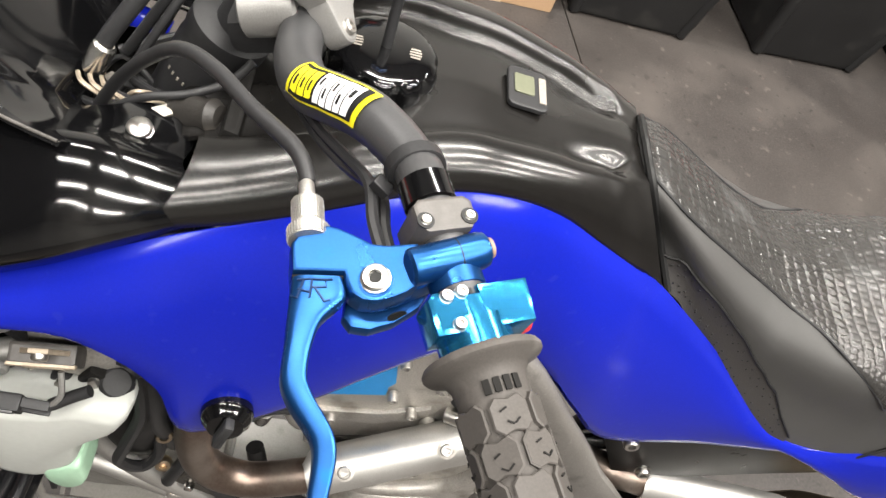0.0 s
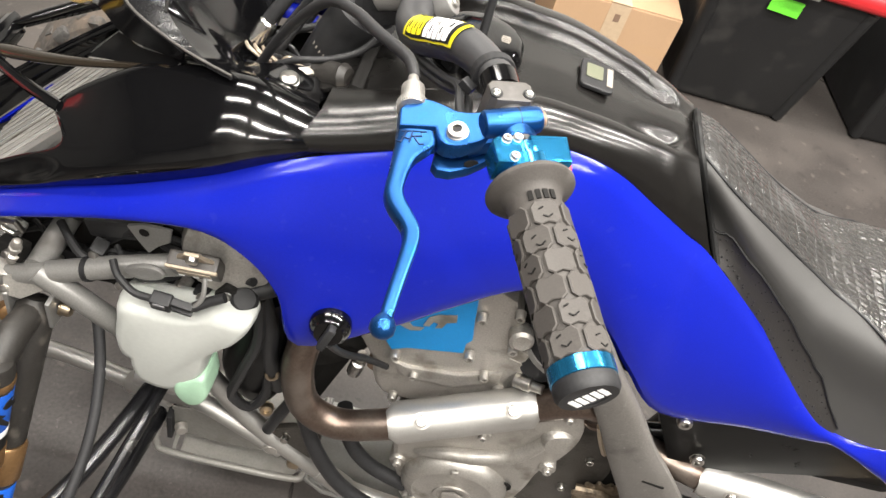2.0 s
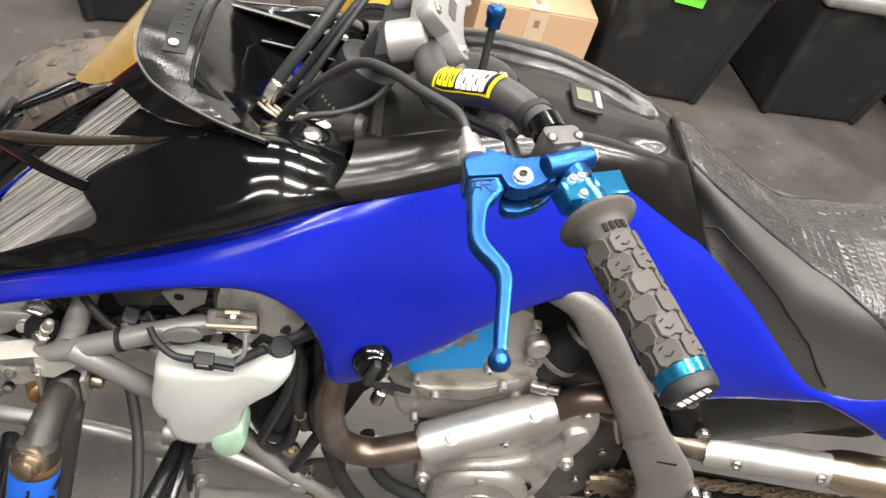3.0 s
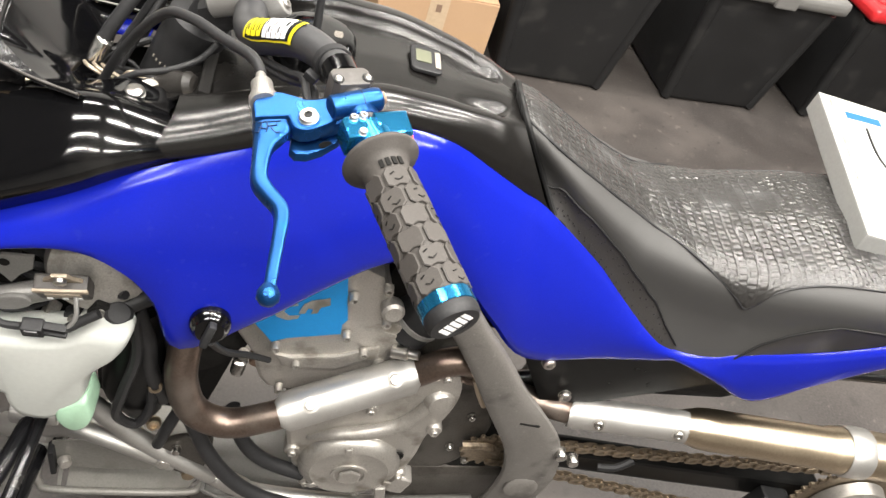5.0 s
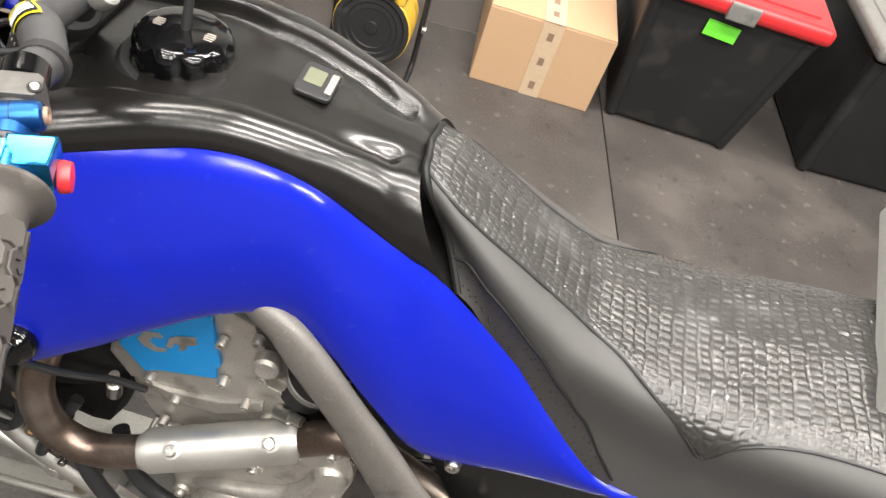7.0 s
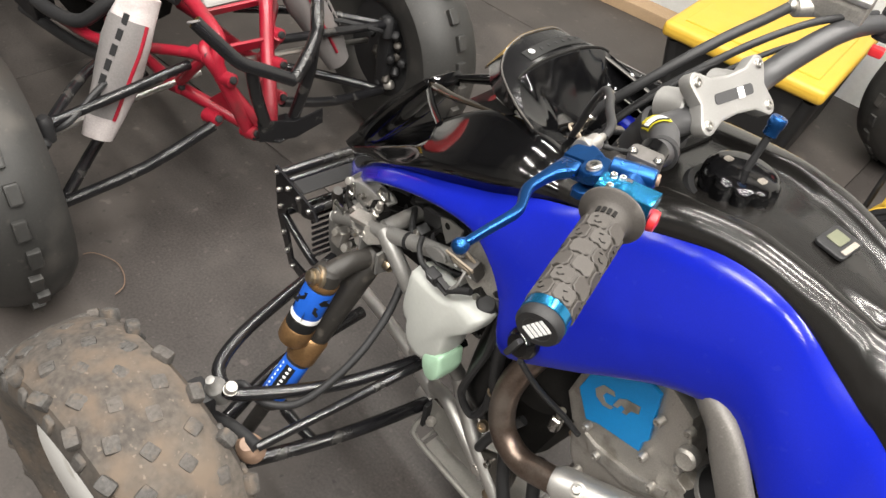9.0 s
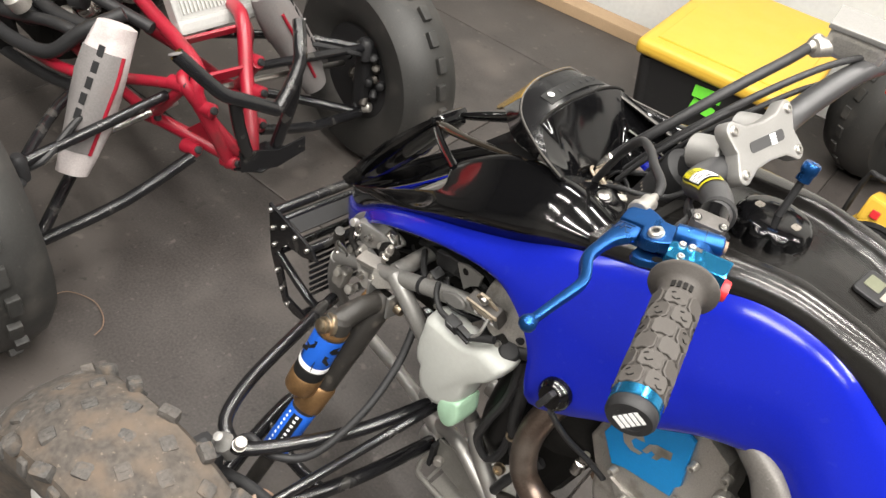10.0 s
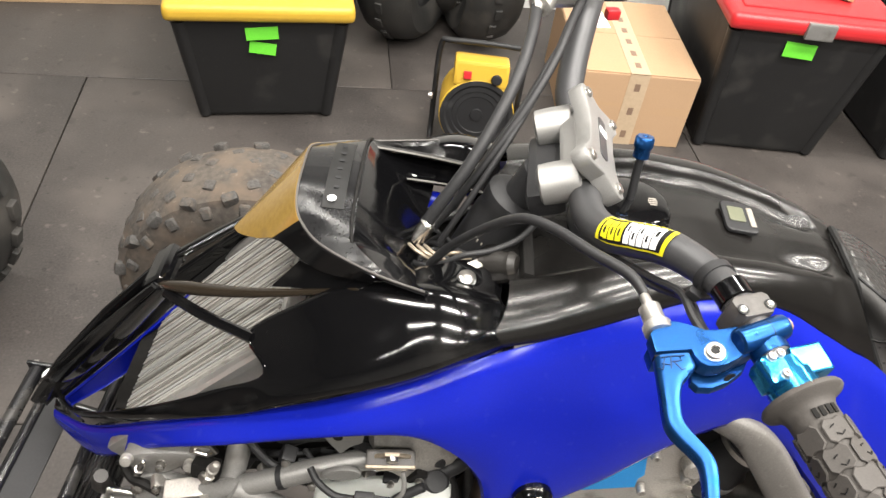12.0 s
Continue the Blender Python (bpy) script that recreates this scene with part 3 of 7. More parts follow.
def along_section(x, u):
    """A point of the seat's section at x, u steps from its left edge."""
    sec = seat_at(x)
    i = max(0, min(len(sec) - 2, int(u)))
    return sec[i].lerp(sec[i + 1], u - i)


def cover_edge(x):
    for a, b in zip(COVER, COVER[1:]):
        if a[0] <= x <= b[0]:
            return a[1] + (b[1] - a[1]) * (x - a[0]) / (b[0] - a[0])
    return COVER[-1][1]


def scale_height(x, y, edge):
    """Embossed scales: square rows in the middle, finer grains towards the rim."""
    fine = 1 if edge < 0.020 + 0.012 * noise.noise((x * 9, y * 9, 3.0)) else 0
    cx, cy = (0.0072, 0.0064) if fine else (0.0135, 0.0088)
    wob = noise.noise((x * 30, y * 30, 1.0)) * 0.0035
    u, v = (x + wob) / cx, (y + wob * 0.7) / cy
    v += 0.5 * (int(math.floor(u)) % 2)
    fu, fv = abs(u - math.floor(u) - 0.5) * 2, abs(v - math.floor(v) - 0.5) * 2
    keep = noise.noise((math.floor(u) * 1.7, math.floor(v) * 2.3, 5.0))
    return (1 - max(fu ** 5, fv ** 5)) * (0.0016 if fine else 0.0021) * (0.75 + 0.5 * keep) * min(1, edge / 0.004)


rows = []
for i in range(531):
    x = .2885 + .0013 * i
    u0 = cover_edge(x)
    line = [along_section(x, u0 + (50 - 2 * u0) * j / 150) for j in range(151)]
    arc = [0.0]
    for p, q in zip(line, line[1:]):
        arc.append(arc[-1] + (q - p).length)
    row = []
    for j, p in enumerate(line):
        t = line[min(j + 1, 150)] - line[max(j - 1, 0)]
        n = V(0, -t.z, t.y).normalized()
        row.append(p + n * (0.0012 + scale_height(x, arc[j] - arc[-1] / 2, min(arc[j], arc[-1] - arc[j]))))
    rows.append(row)
part("seat_cover", sheet(rows, 0.002), SCALES, seat, "embossed reptile-pattern black vinyl", angle=80)
for s in (1, -1):
    pts = [along_section(x, u if s == 1 else 50 - u) + V(0, -.0008 * s, .0008) for x, u in COVER]
    part("seam", tube(pts, .0015, 6, 3), DULL, seat)
    ins = []
    for k in range(22):
        x = .288 + .277 * k / 21
        top_u = taper(x, SEAM)
        row = []
        for j in range(6):
            u = top_u * j / 5
            row.append(along_section(x, u if s == 1 else 50 - u) + V(0, -.0016 * s, .0004))
        ins.append(row)
    part("side_insert", sheet(ins, .001), INSERT, seat, "perforated darker vinyl insert")
    dots = bmesh.new()
    for k in range(1, 20):
        for j in range(1, 5):
            a, b = ins[k][j], ins[k][j + 1]
            c = a.lerp(b, .3) + V((.006 if j % 2 else 0), -.0012 * s, .0002)
            lathe([(.0012, 0), (.0008, .0004), (0, .0005)], along(c, (0, -s, .35)), 6, bm=dots)
    part("perforation", dots, INK, seat)["kind"] = "stuff"
    part("seam", tube([r[-1] + V(0, -.0006 * s, .0004) for r in ins], .0014, 6, 1, smooth=False), INK, seat)
    rear = []
    for k in range(14):
        x = .645 + .33 * k / 13
        top_u = 6.4 * min(1, (k / 13) * 3.2) ** .6 + .4
        rear.append([along_section(x, (top_u * j / 4) if s == 1 else 50 - top_u * j / 4) + V(0, -.0016 * s, .0004) for j in range(5)])
    part("rear_insert", sheet(rear, .001), INSERT, seat, "perforated darker vinyl insert")
    part("seam", tube([r[-1] + V(0, -.0006 * s, .0004) for r in rear], .0014, 6, 1, smooth=False), INK, seat)

part("seat_edge", tube(seat_at(.2855), .0038, 8, 1, smooth=False), INK, seat, "black fringed front edge")


# ---- handlebar and left controls ----
GR0, GR1 = V(.1012, -.2915, 1.0420), V(.1480, -.4117, 1.0265)
GD = (GR1 - GR0).normalized()


def on_bar(s, off=0.0, up=0.0):
    """A point along the grip's axis: s metres outwards from the flange."""
    return GR0 + GD * s


BARPTS = [(.000, .075, .994), (.000, CY, .990), (.000, -.045, .990), (.001, -.079, .993), (.010, -.1115, 1.004), (.0275, -.136, 1.021), (.0455, -.1595, 1.036), (.066, -.190, 1.043), tuple(on_bar(-.064)), tuple(on_bar(.112))]
BARLINE = spline(BARPTS, 6)
bar = part("handlebar", tube(BARPTS,
                          [.0145, .0145, .0145, .0145, .0145, .0143, .0138, .0122, .0112, .0112], 18, 6), BARGREY, quad, "matt dark grey tapered tube")
grip = part("grip", lathe([(.0252, -.001), (.0262, .0005), (.0262, .0022), (.0250, .0036), (.0190, .0058), (.0165, .0095), (.0158, .012), (.0158, .109), (.0150, .1105), (.011, .1105)], along(GR0, GD), 40), RUBBER, quad, "worn grey-black rubber grip with blocky tread")
part("grip_collar", lathe([(.0165, .1095), (.0172, .1100), (.0172, .1180), (.0165, .1185), (.012, .1185)], along(GR0, GD), 32), CYAN, grip, "bright blue anodised lock ring")
part("grip_collar", lathe([(.0150, -.016), (.0166, -.0155), (.0166, -.002), (.0150, -.0015)], along(GR0, GD), 32), CYAN, grip, "bright blue anodised lock ring")
part("end_cap", lathe([(.0166, .1185), (.0170, .121), (.0168, .1245), (.0152, .1270), (.0105, .1272), (.0098, .1266), (0, .1266)], along(GR0, GD), 32), DULL, grip, "black rubber end plug")


# ---- hood ----
def pairs(low, top, per=4, steps=9, bulge=0.0, out=V(0, -1, 0.6)):
    """A net between two edge lines, swelling outwards between them."""
    a, b = spline(low, per), spline(top, per)
    rows = []
    for p, q in zip(a, b):
        tall = (p - q).length
        rows.append([p.lerp(q, k / steps) + out.normalized() * (bulge * tall * math.sin(math.pi * k / steps)) for k in range(steps + 1)])
    return rows


def both(name, rows, thick, mat, label="", mid=None):
    """The left sheet and its mirror image, as two parts."""
    part(name, sheet(rows, thick), mat, quad, label)
    part(name, sheet([[mirror(p) if mid is None else V(p.x, 2 * mid - p.y, p.z) for p in r][::-1] for r in rows], thick), mat, quad, label)


HX = [-.566, -.49, -.40, -.30, -.262, -.226, -.19, -.155, -.125, -.095, -.045]
HLOW = [edge_at(x) + (V(0, -0.001, 0.002) if x < -.1 else V(0, .003, -.004)) for x in HX]
HTOP = [(-.574, -.018, .578), (-.500, -.098, .645), (-.400, -.134, .722), (-.318, -.146, .781), (-.270, -.150, .819), (-.290, -.112, .826), (-.238, -.108, .872),
        (-.195, -.102, .895), (-.135, -.109, .911), (-.10, -.108, .9115), (-.060, -.100, .900)]


def hood_section(i):
    """One cross-section of the hood: from the panel's edge over the round shoulder to the deck or the opening's lip."""
    lo, tp = V(*HLOW[i]), V(*HTOP[i])
    a, b = V(HX[i], *HMID[i][0]), V(HX[i], *HMID[i][1])
    deep = HDECK[i]
    in1, in2 = tp + V(.002, deep[0], deep[1]), tp + V(.004, deep[2], deep[3])
    return [lo, a, b, tp, in1, in2]


HMID = [((-.040, .560), (-.028, .570)), ((-.096, .617), (-.100, .633)), ((-.135, .698), (-.137, .712)), ((-.163, .768), (-.157, .778)), ((-.170, .795), (-.163, .812)), ((-.175, .820), (-.160, .842)), ((-.176, .842), (-.156, .866)),
        ((-.172, .857), (-.149, .884)), ((-.166, .869), (-.143, .898)), ((-.157, .880), (-.137, .901)), ((-.130, .885), (-.118, .893))]
HDECK = [(.003, -.002, .005, -.008)] * 6 + [(.014, -.004, .030, -.012), (.018, -.005, .040, -.014), (.022, -.007, .050, -.018), (.026, -.010, .062, -.017), (.026, -.008, .064, -.012)]
cols = list(zip(*[hood_section(i) for i in range(len(HX))]))
nets = [spline(c, 5) for c in cols]
both("hood_side", [spline([n[j] for n in nets], 6) for j in range(len(nets[0]))], 0.003, GLOSS, "glossy black plastic cowl with sharp reflections")
# ridges, nose arms and the thin stays of the open front
for s in (1, -1):
    f = (lambda p: V(*p)) if s == 1 else (lambda p: mirror(p))
    line = spline([f(p) for p in ((-.402, -.037, .803), (-.345, -.060, .827), (-.293, -.079, .851), (-.240, -.092, .874), (-.190, -.102, .8965))], 6)
    rings = []
    for i, p in enumerate(line):
        d = (line[min(i + 1, len(line) - 1)] - line[max(i - 1, 0)]).normalized()
        across = d.cross(V(0, -.35 * s, 1)).normalized()
        rise = across.cross(d).normalized()
        w = .0090 * (1 - .80 * (i / (len(line) - 1))) * min(1, .4 + i / 6)
        rings.append([p + across * w * math.cos(a) + rise * .6 * w * math.sin(a) for a in (2 * math.pi * j / 12 for j in range(12))])
    part("hood_ridge", loft(bmesh.new(), rings), AMBER if s == 1 else GLOSS, quad, "dark glossy ridge, the left one brown", angle=60)
    part("nose_arm", tube([f((-.400, -.036, .800)), f((-.470, -.038, .712)), f((-.535, -.034, .630)), f((-.578, -.016, .578))], [.014, .024, .023, .012], 14, 5, flat=0.45), GLOSS, quad)
    part("stay", tube([f((-.394, -.046, .801)), f((-.345, -.080, .812)), f((-.288, -.114, .826))], .0058, 8, 4, flat=.6), GLOSS, quad)
part("nose_bridge", box((.03, .058, .02), pose(-.408, CY - .021, .796, 0, -40, 0), 0.007), GLOSS, quad)
# raised pod with the number band, its grey rim and the cowl falling off behind it
PC = -0.003
pod_front = [V(-.256, PC, .953), V(-.256, PC - .028, .951), V(-.254, PC - .048, .942), V(-.246, PC - .063, .934), V(-.225, PC - .081, .927), V(-.175, PC - .102, .920), V(-.130, PC - .115, .918)]
pod_rear = [V(-.200, PC, .951), V(-.200, PC - .030, .950), V(-.200, PC - .055, .945), V(-.199, PC - .070, .940), V(-.197, PC - .080, .934), V(-.165, PC - .098, .918), V(-.130, PC - .112, .9155)]
both("pod_top", pairs(pod_front, pod_rear, 4, 6, 0.03, V(0, 0, 1)), 0.003, POD, "satin black raised pod", PC)
front_low = [V(-.327, PC, .862), V(-.318, PC - .014, .868), V(-.293, PC - .040, .889), V(-.268, PC - .059, .908), V(-.230, PC - .083, .902), V(-.177, PC - .099, .909)]
facet = pairs(pod_front[:6], front_low, 4, 5, 0.0)
both("nose_facet", facet[:12], 0.003, AMBERFACET, "glossy amber front facet", PC)
both("pod_front", facet[11:], 0.003, GLOSS, "", PC)
both("hood_shoulder", pairs([V(-.276, -.079, .8625), V(-.256, -.085, .8705), V(-.234, -.091, .878), V(-.19, -.103, .897)], [V(-.250, -.068, .8905), V(-.236, -.077, .893), V(-.222, -.086, .895), V(-.175, -.101, .907)], 4, 4, 0.0), 0.002, GLOSS, "", PC)
cowl_low = [V(-.140, PC, .868), V(-.140, PC - .020, .868), V(-.138, PC - .038, .870), V(-.135, PC - .050, .880), V(-.132, PC - .062, .888), V(-.130, PC - .080, .898), V(-.122, PC - .105, .910)]
both("pod_back", pairs(pod_rear, cowl_low, 4, 6, 0.0), 0.003, GLOSS, "dusty gloss black inner cowl", PC)
part("pod_slit", tube([V(p.x - .003, p.y, p.z + .0015) for p in ([V(q.x, 2 * PC - q.y, q.z) for q in pod_rear[4:0:-1]] + pod_rear[:5])], .0016, 6, 4), DARK, quad)
rim_line = spline([p + V(-.001, 0, .001) for p in pod_front], 4)
for s in (1, -1):
    ln = [p if s == 1 else V(p.x, 2 * PC - p.y, p.z) for p in rim_line]
    part("pod_rim", tube(ln, .0012, 8, 1, smooth=False), SWITCHGREY, quad, "worn grey edging")
band = part("number_band", sheet([[V(-.232 + .020 * k / 4, PC + .050 - .100 * j / 12, .9545 - 0.0014 * abs(j - 6) * abs(j - 6) / 6) for j in range(13)] for k in range(5)], 0.001), INK, quad, "flat black printed band")
part("badge", lathe([(.0042, 0), (.0042, .0012), (0, .0013)], pose(-.224, -.044, .9505), 20), PAPER, band, "small round white badge")
for k in range(6):
    part("letter_bar", slab(rounded(.005, .0038, .001, 2), .0006, pose(-.222, -.030 + k * .0125, .9555 - .00035 * (k - 2.6) ** 2)), DULL, band)
for s in (1, -1):
    p = V(-.093, -.078, .9005)
    p = p if s == 1 else mirror(p)
    bolt(p, (0, -.1, 1), .0085, STEEL, quad, .005, "hood_screw", socket=False)
part("deck_slot", box((.005, .026, .004), pose(-.045, -.056, .8955, 0, 0, 8), 0.001), DARK, quad)
# white ball-headed bolt at the nose
for a, b in (((-.198, .074, .932), (-.073, .094, .903)), ((-.160, .062, .905), (-.072, .074, .888))):
    for s in (1, -1):
        p, q = V(*a), V(*b)
        p, q = (p, q) if s == 1 else (V(p.x, 2 * PC - p.y, p.z), V(q.x, 2 * PC - q.y, q.z))
        if s == 1:
            part("vent_slat", sheet([[p + V(0, -.010, .002), p, p + V(0, .010, -.012)], [p.lerp(q, .5) + V(0, -.010, .004), p.lerp(q, .5) + V(0, 0, .002), p.lerp(q, .5) + V(0, .010, -.010)], [q + V(0, -.010, .002), q, q + V(0, .010, -.012)]], .002), GLOSS, quad, "gloss black vent slat with a worn edge")
            part("slat_edge", tube([p + V(0, -.010, .003), p.lerp(q, .5) + V(0, -.010, .005), q + V(0, -.010, .003)], .0011, 6, 4), GUARD, quad)
part("nose_bolt", lathe([(.0055, -.022), (.0055, .002), (.0095, .003), (.0105, .008), (.0100, .014), (.006, .018), (0, .019)], along((-.576, -.002, .566), (-.55, -.35, .75)), 18), PAPER, quad, "white capped bolt")

# radiator behind the nose
rad_m = pose(-.354, CY - .012, .711, 0, -47, 0)
rad = part("radiator", box((.282, .215, .022), rad_m, .004), ALU, quad, "dusty silver radiator core")
for k in range(33):
    part("fin", box((.270, .0030, .005 + .002 * (k % 3 == 0)), rad_m @ pose(0, -.0985 + .00615 * k, .0120)), (FINM, FINM, GREYCARD, FINM, CAST)[k % 5], rad)
for s in (-1, 1):
    part("side_tank", box((.282, .022, .034), rad_m @ pose(0, s * .115, 0), .008), ALU, rad)

# added dark fillers that stand for the shade under the hood and behind the pod
part("hood_shade_fill", box((.30, .20, .02), pose(-.20, CY, .70), .005), DARK, quad)
part("hood_shade_block", box((.09, .11, .10), pose(-.11, CY + .01, .74), .02), DULL, quad)
# blue arc added to stand for the far side panel showing through the well
part("far_panel_arc", tube([(-.178, .040, .862), (-.160, .052, .874), (-.132, .060, .878), (-.105, .058, .872)], .009, 10, 5, flat=.4), BLUE, quad)
# cables, clips and a dusty boot in the well round the steering stem
for pts, r, mt in (([(-.150, -.030, .868), (-.120, -.052, .886), (-.085, -.060, .890), (-.050, -.058, .884)], .0030, CABLE), ([(-.142, -.010, .866), (-.112, -.036, .884), (-.080, -.046, .888), (-.048, -.040, .882)], .0026, CABLE),
                   ([(-.128, .010, .862), (-.100, -.020, .880), (-.070, -.036, .884)], .0034, CABLE), ([(-.118, -.026, .872), (-.108, -.034, .890), (-.098, -.028, .886), (-.104, -.018, .874)], .0016, REGM),
                   ([(-.108, -.034, .874), (-.096, -.040, .889), (-.088, -.034, .884), (-.094, -.026, .874)], .0016, REGM), ([(-.135, .028, .868), (-.095, .040, .884), (-.060, .052, .890)], .0040, CABLE)):
    part("well_cable", tube(pts, r, 8, 5), mt, quad)
part("stem_boot", lathe([(.010, -.020), (.0135, -.016), (.0115, -.008), (.0140, 0), (.0118, .008), (.0132, .014), (.009, .020)], along((-.062, -.046, .894), (.8, -.3, .35)), 16), DUSTBLACK, quad, "dusty ribbed rubber boot")
part("well_clip", box((.016, .010, .006), pose(-.086, -.052, .8925, 10, -12, 30), .001), CAST, quad)
part("steering_stem", tube([(-.115, CY, .70), (-.062, CY, .88), (-.030, CY, .965)], .021, 18, 2), DULL, quad, "black steering stem with a printed collar")
for k, y in enumerate((-.034, .054)):
    part("stem_clamp", lathe([(.015, -.014), (.0185, -.012), (.019, 0), (.0185, .022), (.016, .024)], along((-.026, y, .990), (.9, 0, .35)), 20), CLAMPM, quad, "bare aluminium clamp post")
part("lower_clamp", box((.038, .100, .028), pose(-.026, .008, .968, 0, -20, -4), .01), DULL, quad)
# top clamp plate with four lobes
out = []
for cx, cy in ((.0225, .050), (-.0225, .050), (-.0225, -.050), (.0225, -.050)):
    out.append((cx, cy))
lobes = []
for i, (cx, cy) in enumerate(out):
    a0 = (0, 90, 180, 270)[i]
    for k in range(6):
        a = radians(a0 - 20 + 130 * k / 5)
        lobes.append((cx + .0105 * math.cos(a), cy + .0105 * math.sin(a)))
    nx, ny = out[(i + 1) % 4]
    mx, my = (cx + nx) / 2, (cy + ny) / 2
    if abs(mx) > abs(my):
        lobes += [(mx * 1.02, cy * .55), (mx * .92, 0), (mx * 1.02, ny * .55)]
    else:
        lobes.append((0, my * 1.06))
clamp_m = pose(.010, .004, 1.013, 0, 46, -3)
clamp = part("bar_clamp", slab(lobes, .016, clamp_m @ pose(0, 0, -.010), .0025), CLAMPM, quad, "bare aluminium four-bolt handlebar clamp")
part("clamp_body", box((.030, .094, .024), clamp_m @ pose(0, 0, -.020), .006), CLAMPM, clamp)
part("clamp_window", slab(rounded(.0115, .062, .004), .001, clamp_m @ pose(0, 0, .0058)), BARGREY, clamp, "dark engraved recess")
for k in range(4):
    part("letter_bar", slab(rounded(.0022, .010, .0006, 2), .0008, clamp_m @ pose(-.004 + .003 * k, .010, .0068)), PAPER, clamp)
for cx, cy in out:
    p = clamp_m @ V(cx, cy, .006)
    bolt(p, clamp_m.to_3x3() @ V(0, 0, 1), .0052, STEEL, clamp, .003)

# right half of the bar, brake master cylinder and hoses
part("handlebar", tube([(-.002, .070, .994), (-.006, .105, 1.002), (.000, .150, 1.024), (.012, .200, 1.046), (.028, .255, 1.052), (.075, .40, 1.05)], [.0145, .0145, .0143, .0132, .0114, .0112], 16, 6), BARGREY, quad, "matt dark grey tapered tube")
part("grip", lathe([(.0300, -.002), (.0305, 0), (.0300, .003), (.0190, .006), (.0162, .010), (.0160, .113), (.011, .1145)], along((.038, .288, 1.052), (.32, .95, 0)), 28), CABLE, quad)
mc = part("master_cylinder", box((.066, .048, .034), pose(-.012, .218, 1.066, 8, 0, 15), .007), CAST, quad, "grey cast brake fluid reservoir")
part("lid", box((.070, .052, .007), pose(-.013, .215, 1.086, 8, 0, 15), .002), FRAMEGREY, mc, "brushed lid with two screws")
part("barrel", lathe([(.010, -.03), (.0115, -.028), (.0115, .026), (.008, .03)], along((-.032, .205, 1.054), (.35, .95, 0)), 16), CAST, mc)
part("brake_lever", tube([(-.03, .262, 1.058), (-.045, .30, 1.058), (-.03, .34, 1.056), (.0, .42, 1.052)], [.009, .008, .007, .006], 10, 4, flat=.6), ANO, quad, "blue anodised brake lever")
part("red_button", box((.016, .012, .012), pose(.046, .235, 1.030, 0, 0, 15), .003), RED, quad)
part("throttle_housing", box((.046, .034, .040), pose(.042, .272, 1.052, 0, 0, 15), .008), DULL, quad, "black throttle housing")
part("lever_bracket", box((.036, .020, .012), pose(.044, .295, 1.084, 0, 0, 15), .003), ANO, quad, "blue anodised bracket")
for nm, pts, r in (("brake_hose", [(-.046, .190, 1.056), (-.050, .140, 1.044), (-.066, .075, 1.018), (-.098, .020, .965), (-.135, -.010, .905), (-.145, -.012, .86)], .0065),
                   ("throttle_cable", [(.02, .250, 1.062), (-.006, .17, 1.056), (-.028, .10, 1.036), (-.055, .055, 1.000), (-.092, .022, .945), (-.125, .010, .885)], .0042),
                   ("wire", [(.012, .235, 1.060), (-.012, .16, 1.050), (-.034, .09, 1.026), (-.062, .042, .985), (-.095, .005, .930), (-.120, -.010, .880)], .0034),
                   ("wire", [(.012, .215, 1.038), (-.02, .15, 1.020), (-.05, .095, .985), (-.085, .055, .935), (-.11, .04, .88)], .0036),
                   ("throttle_cable", [(-.125, -.050, .880), (-.100, -.045, .897), (-.070, -.040, .905), (-.045, -.030, .915), (-.03, -.02, .93)], .0032)):
    part(nm, tube(pts, r, 10, 6), CABLE, quad, "black rubber-sleeved line")
part("hose_ferrule", lathe([(.0065, -.014), (.0085, -.012), (.0085, .0), (.0070, .002), (.0070, .012), (.005, .014)], along((-.046, .183, 1.055), (.05, -.95, -.25)), 12), STEEL, quad)
part("hose_ferrule", lathe([(.0062, -.014), (.0085, -.012), (.0085, .0), (.0070, .012)], along((-.138, -.014, .895), (-.4, -.2, -.9)), 12), STEEL, quad)
for k in range(3):
    part("wire_clip", tube([(-.150 + .008 * k, -.022, .885), (-.142 + .008 * k, -.038, .892), (-.128 + .008 * k, -.040, .885)], .0018, 6, 4), REGM, quad)
part("stem_collar", lathe([(.024, -.06), (.030, -.055), (.031, 0), (.029, .012), (.031, .016), (.031, .03), (.024, .034)], along((-.060, CY, .905), (.36, 0, .93)), 28), DULL, quad, "black rubber collar with pale moulded print")
for k in range(7):
    part("letter_bar", box((.0008, .0016, .0032), along((-.060, CY, .905), (.36, 0, .93), (-.2, -1, 0)) @ Matrix.Rotation(radians(-42 + 10 * k), 4, "Z") @ pose(.0312, 0, -.02), .0002, 1), BADGE, quad)
# sheets added to close the stem well, coloured as its shade
part("well_shade_fill", box((.19, .19, .012), pose(-.120, CY, .822, 0, -4, 0), .004), DARK, quad, "near-black filler for the shade of the stem well")
part("well_shade_fill", box((.012, .165, .10), pose(-.045, CY, .86, 0, 12, 0), .004), DARK, quad)
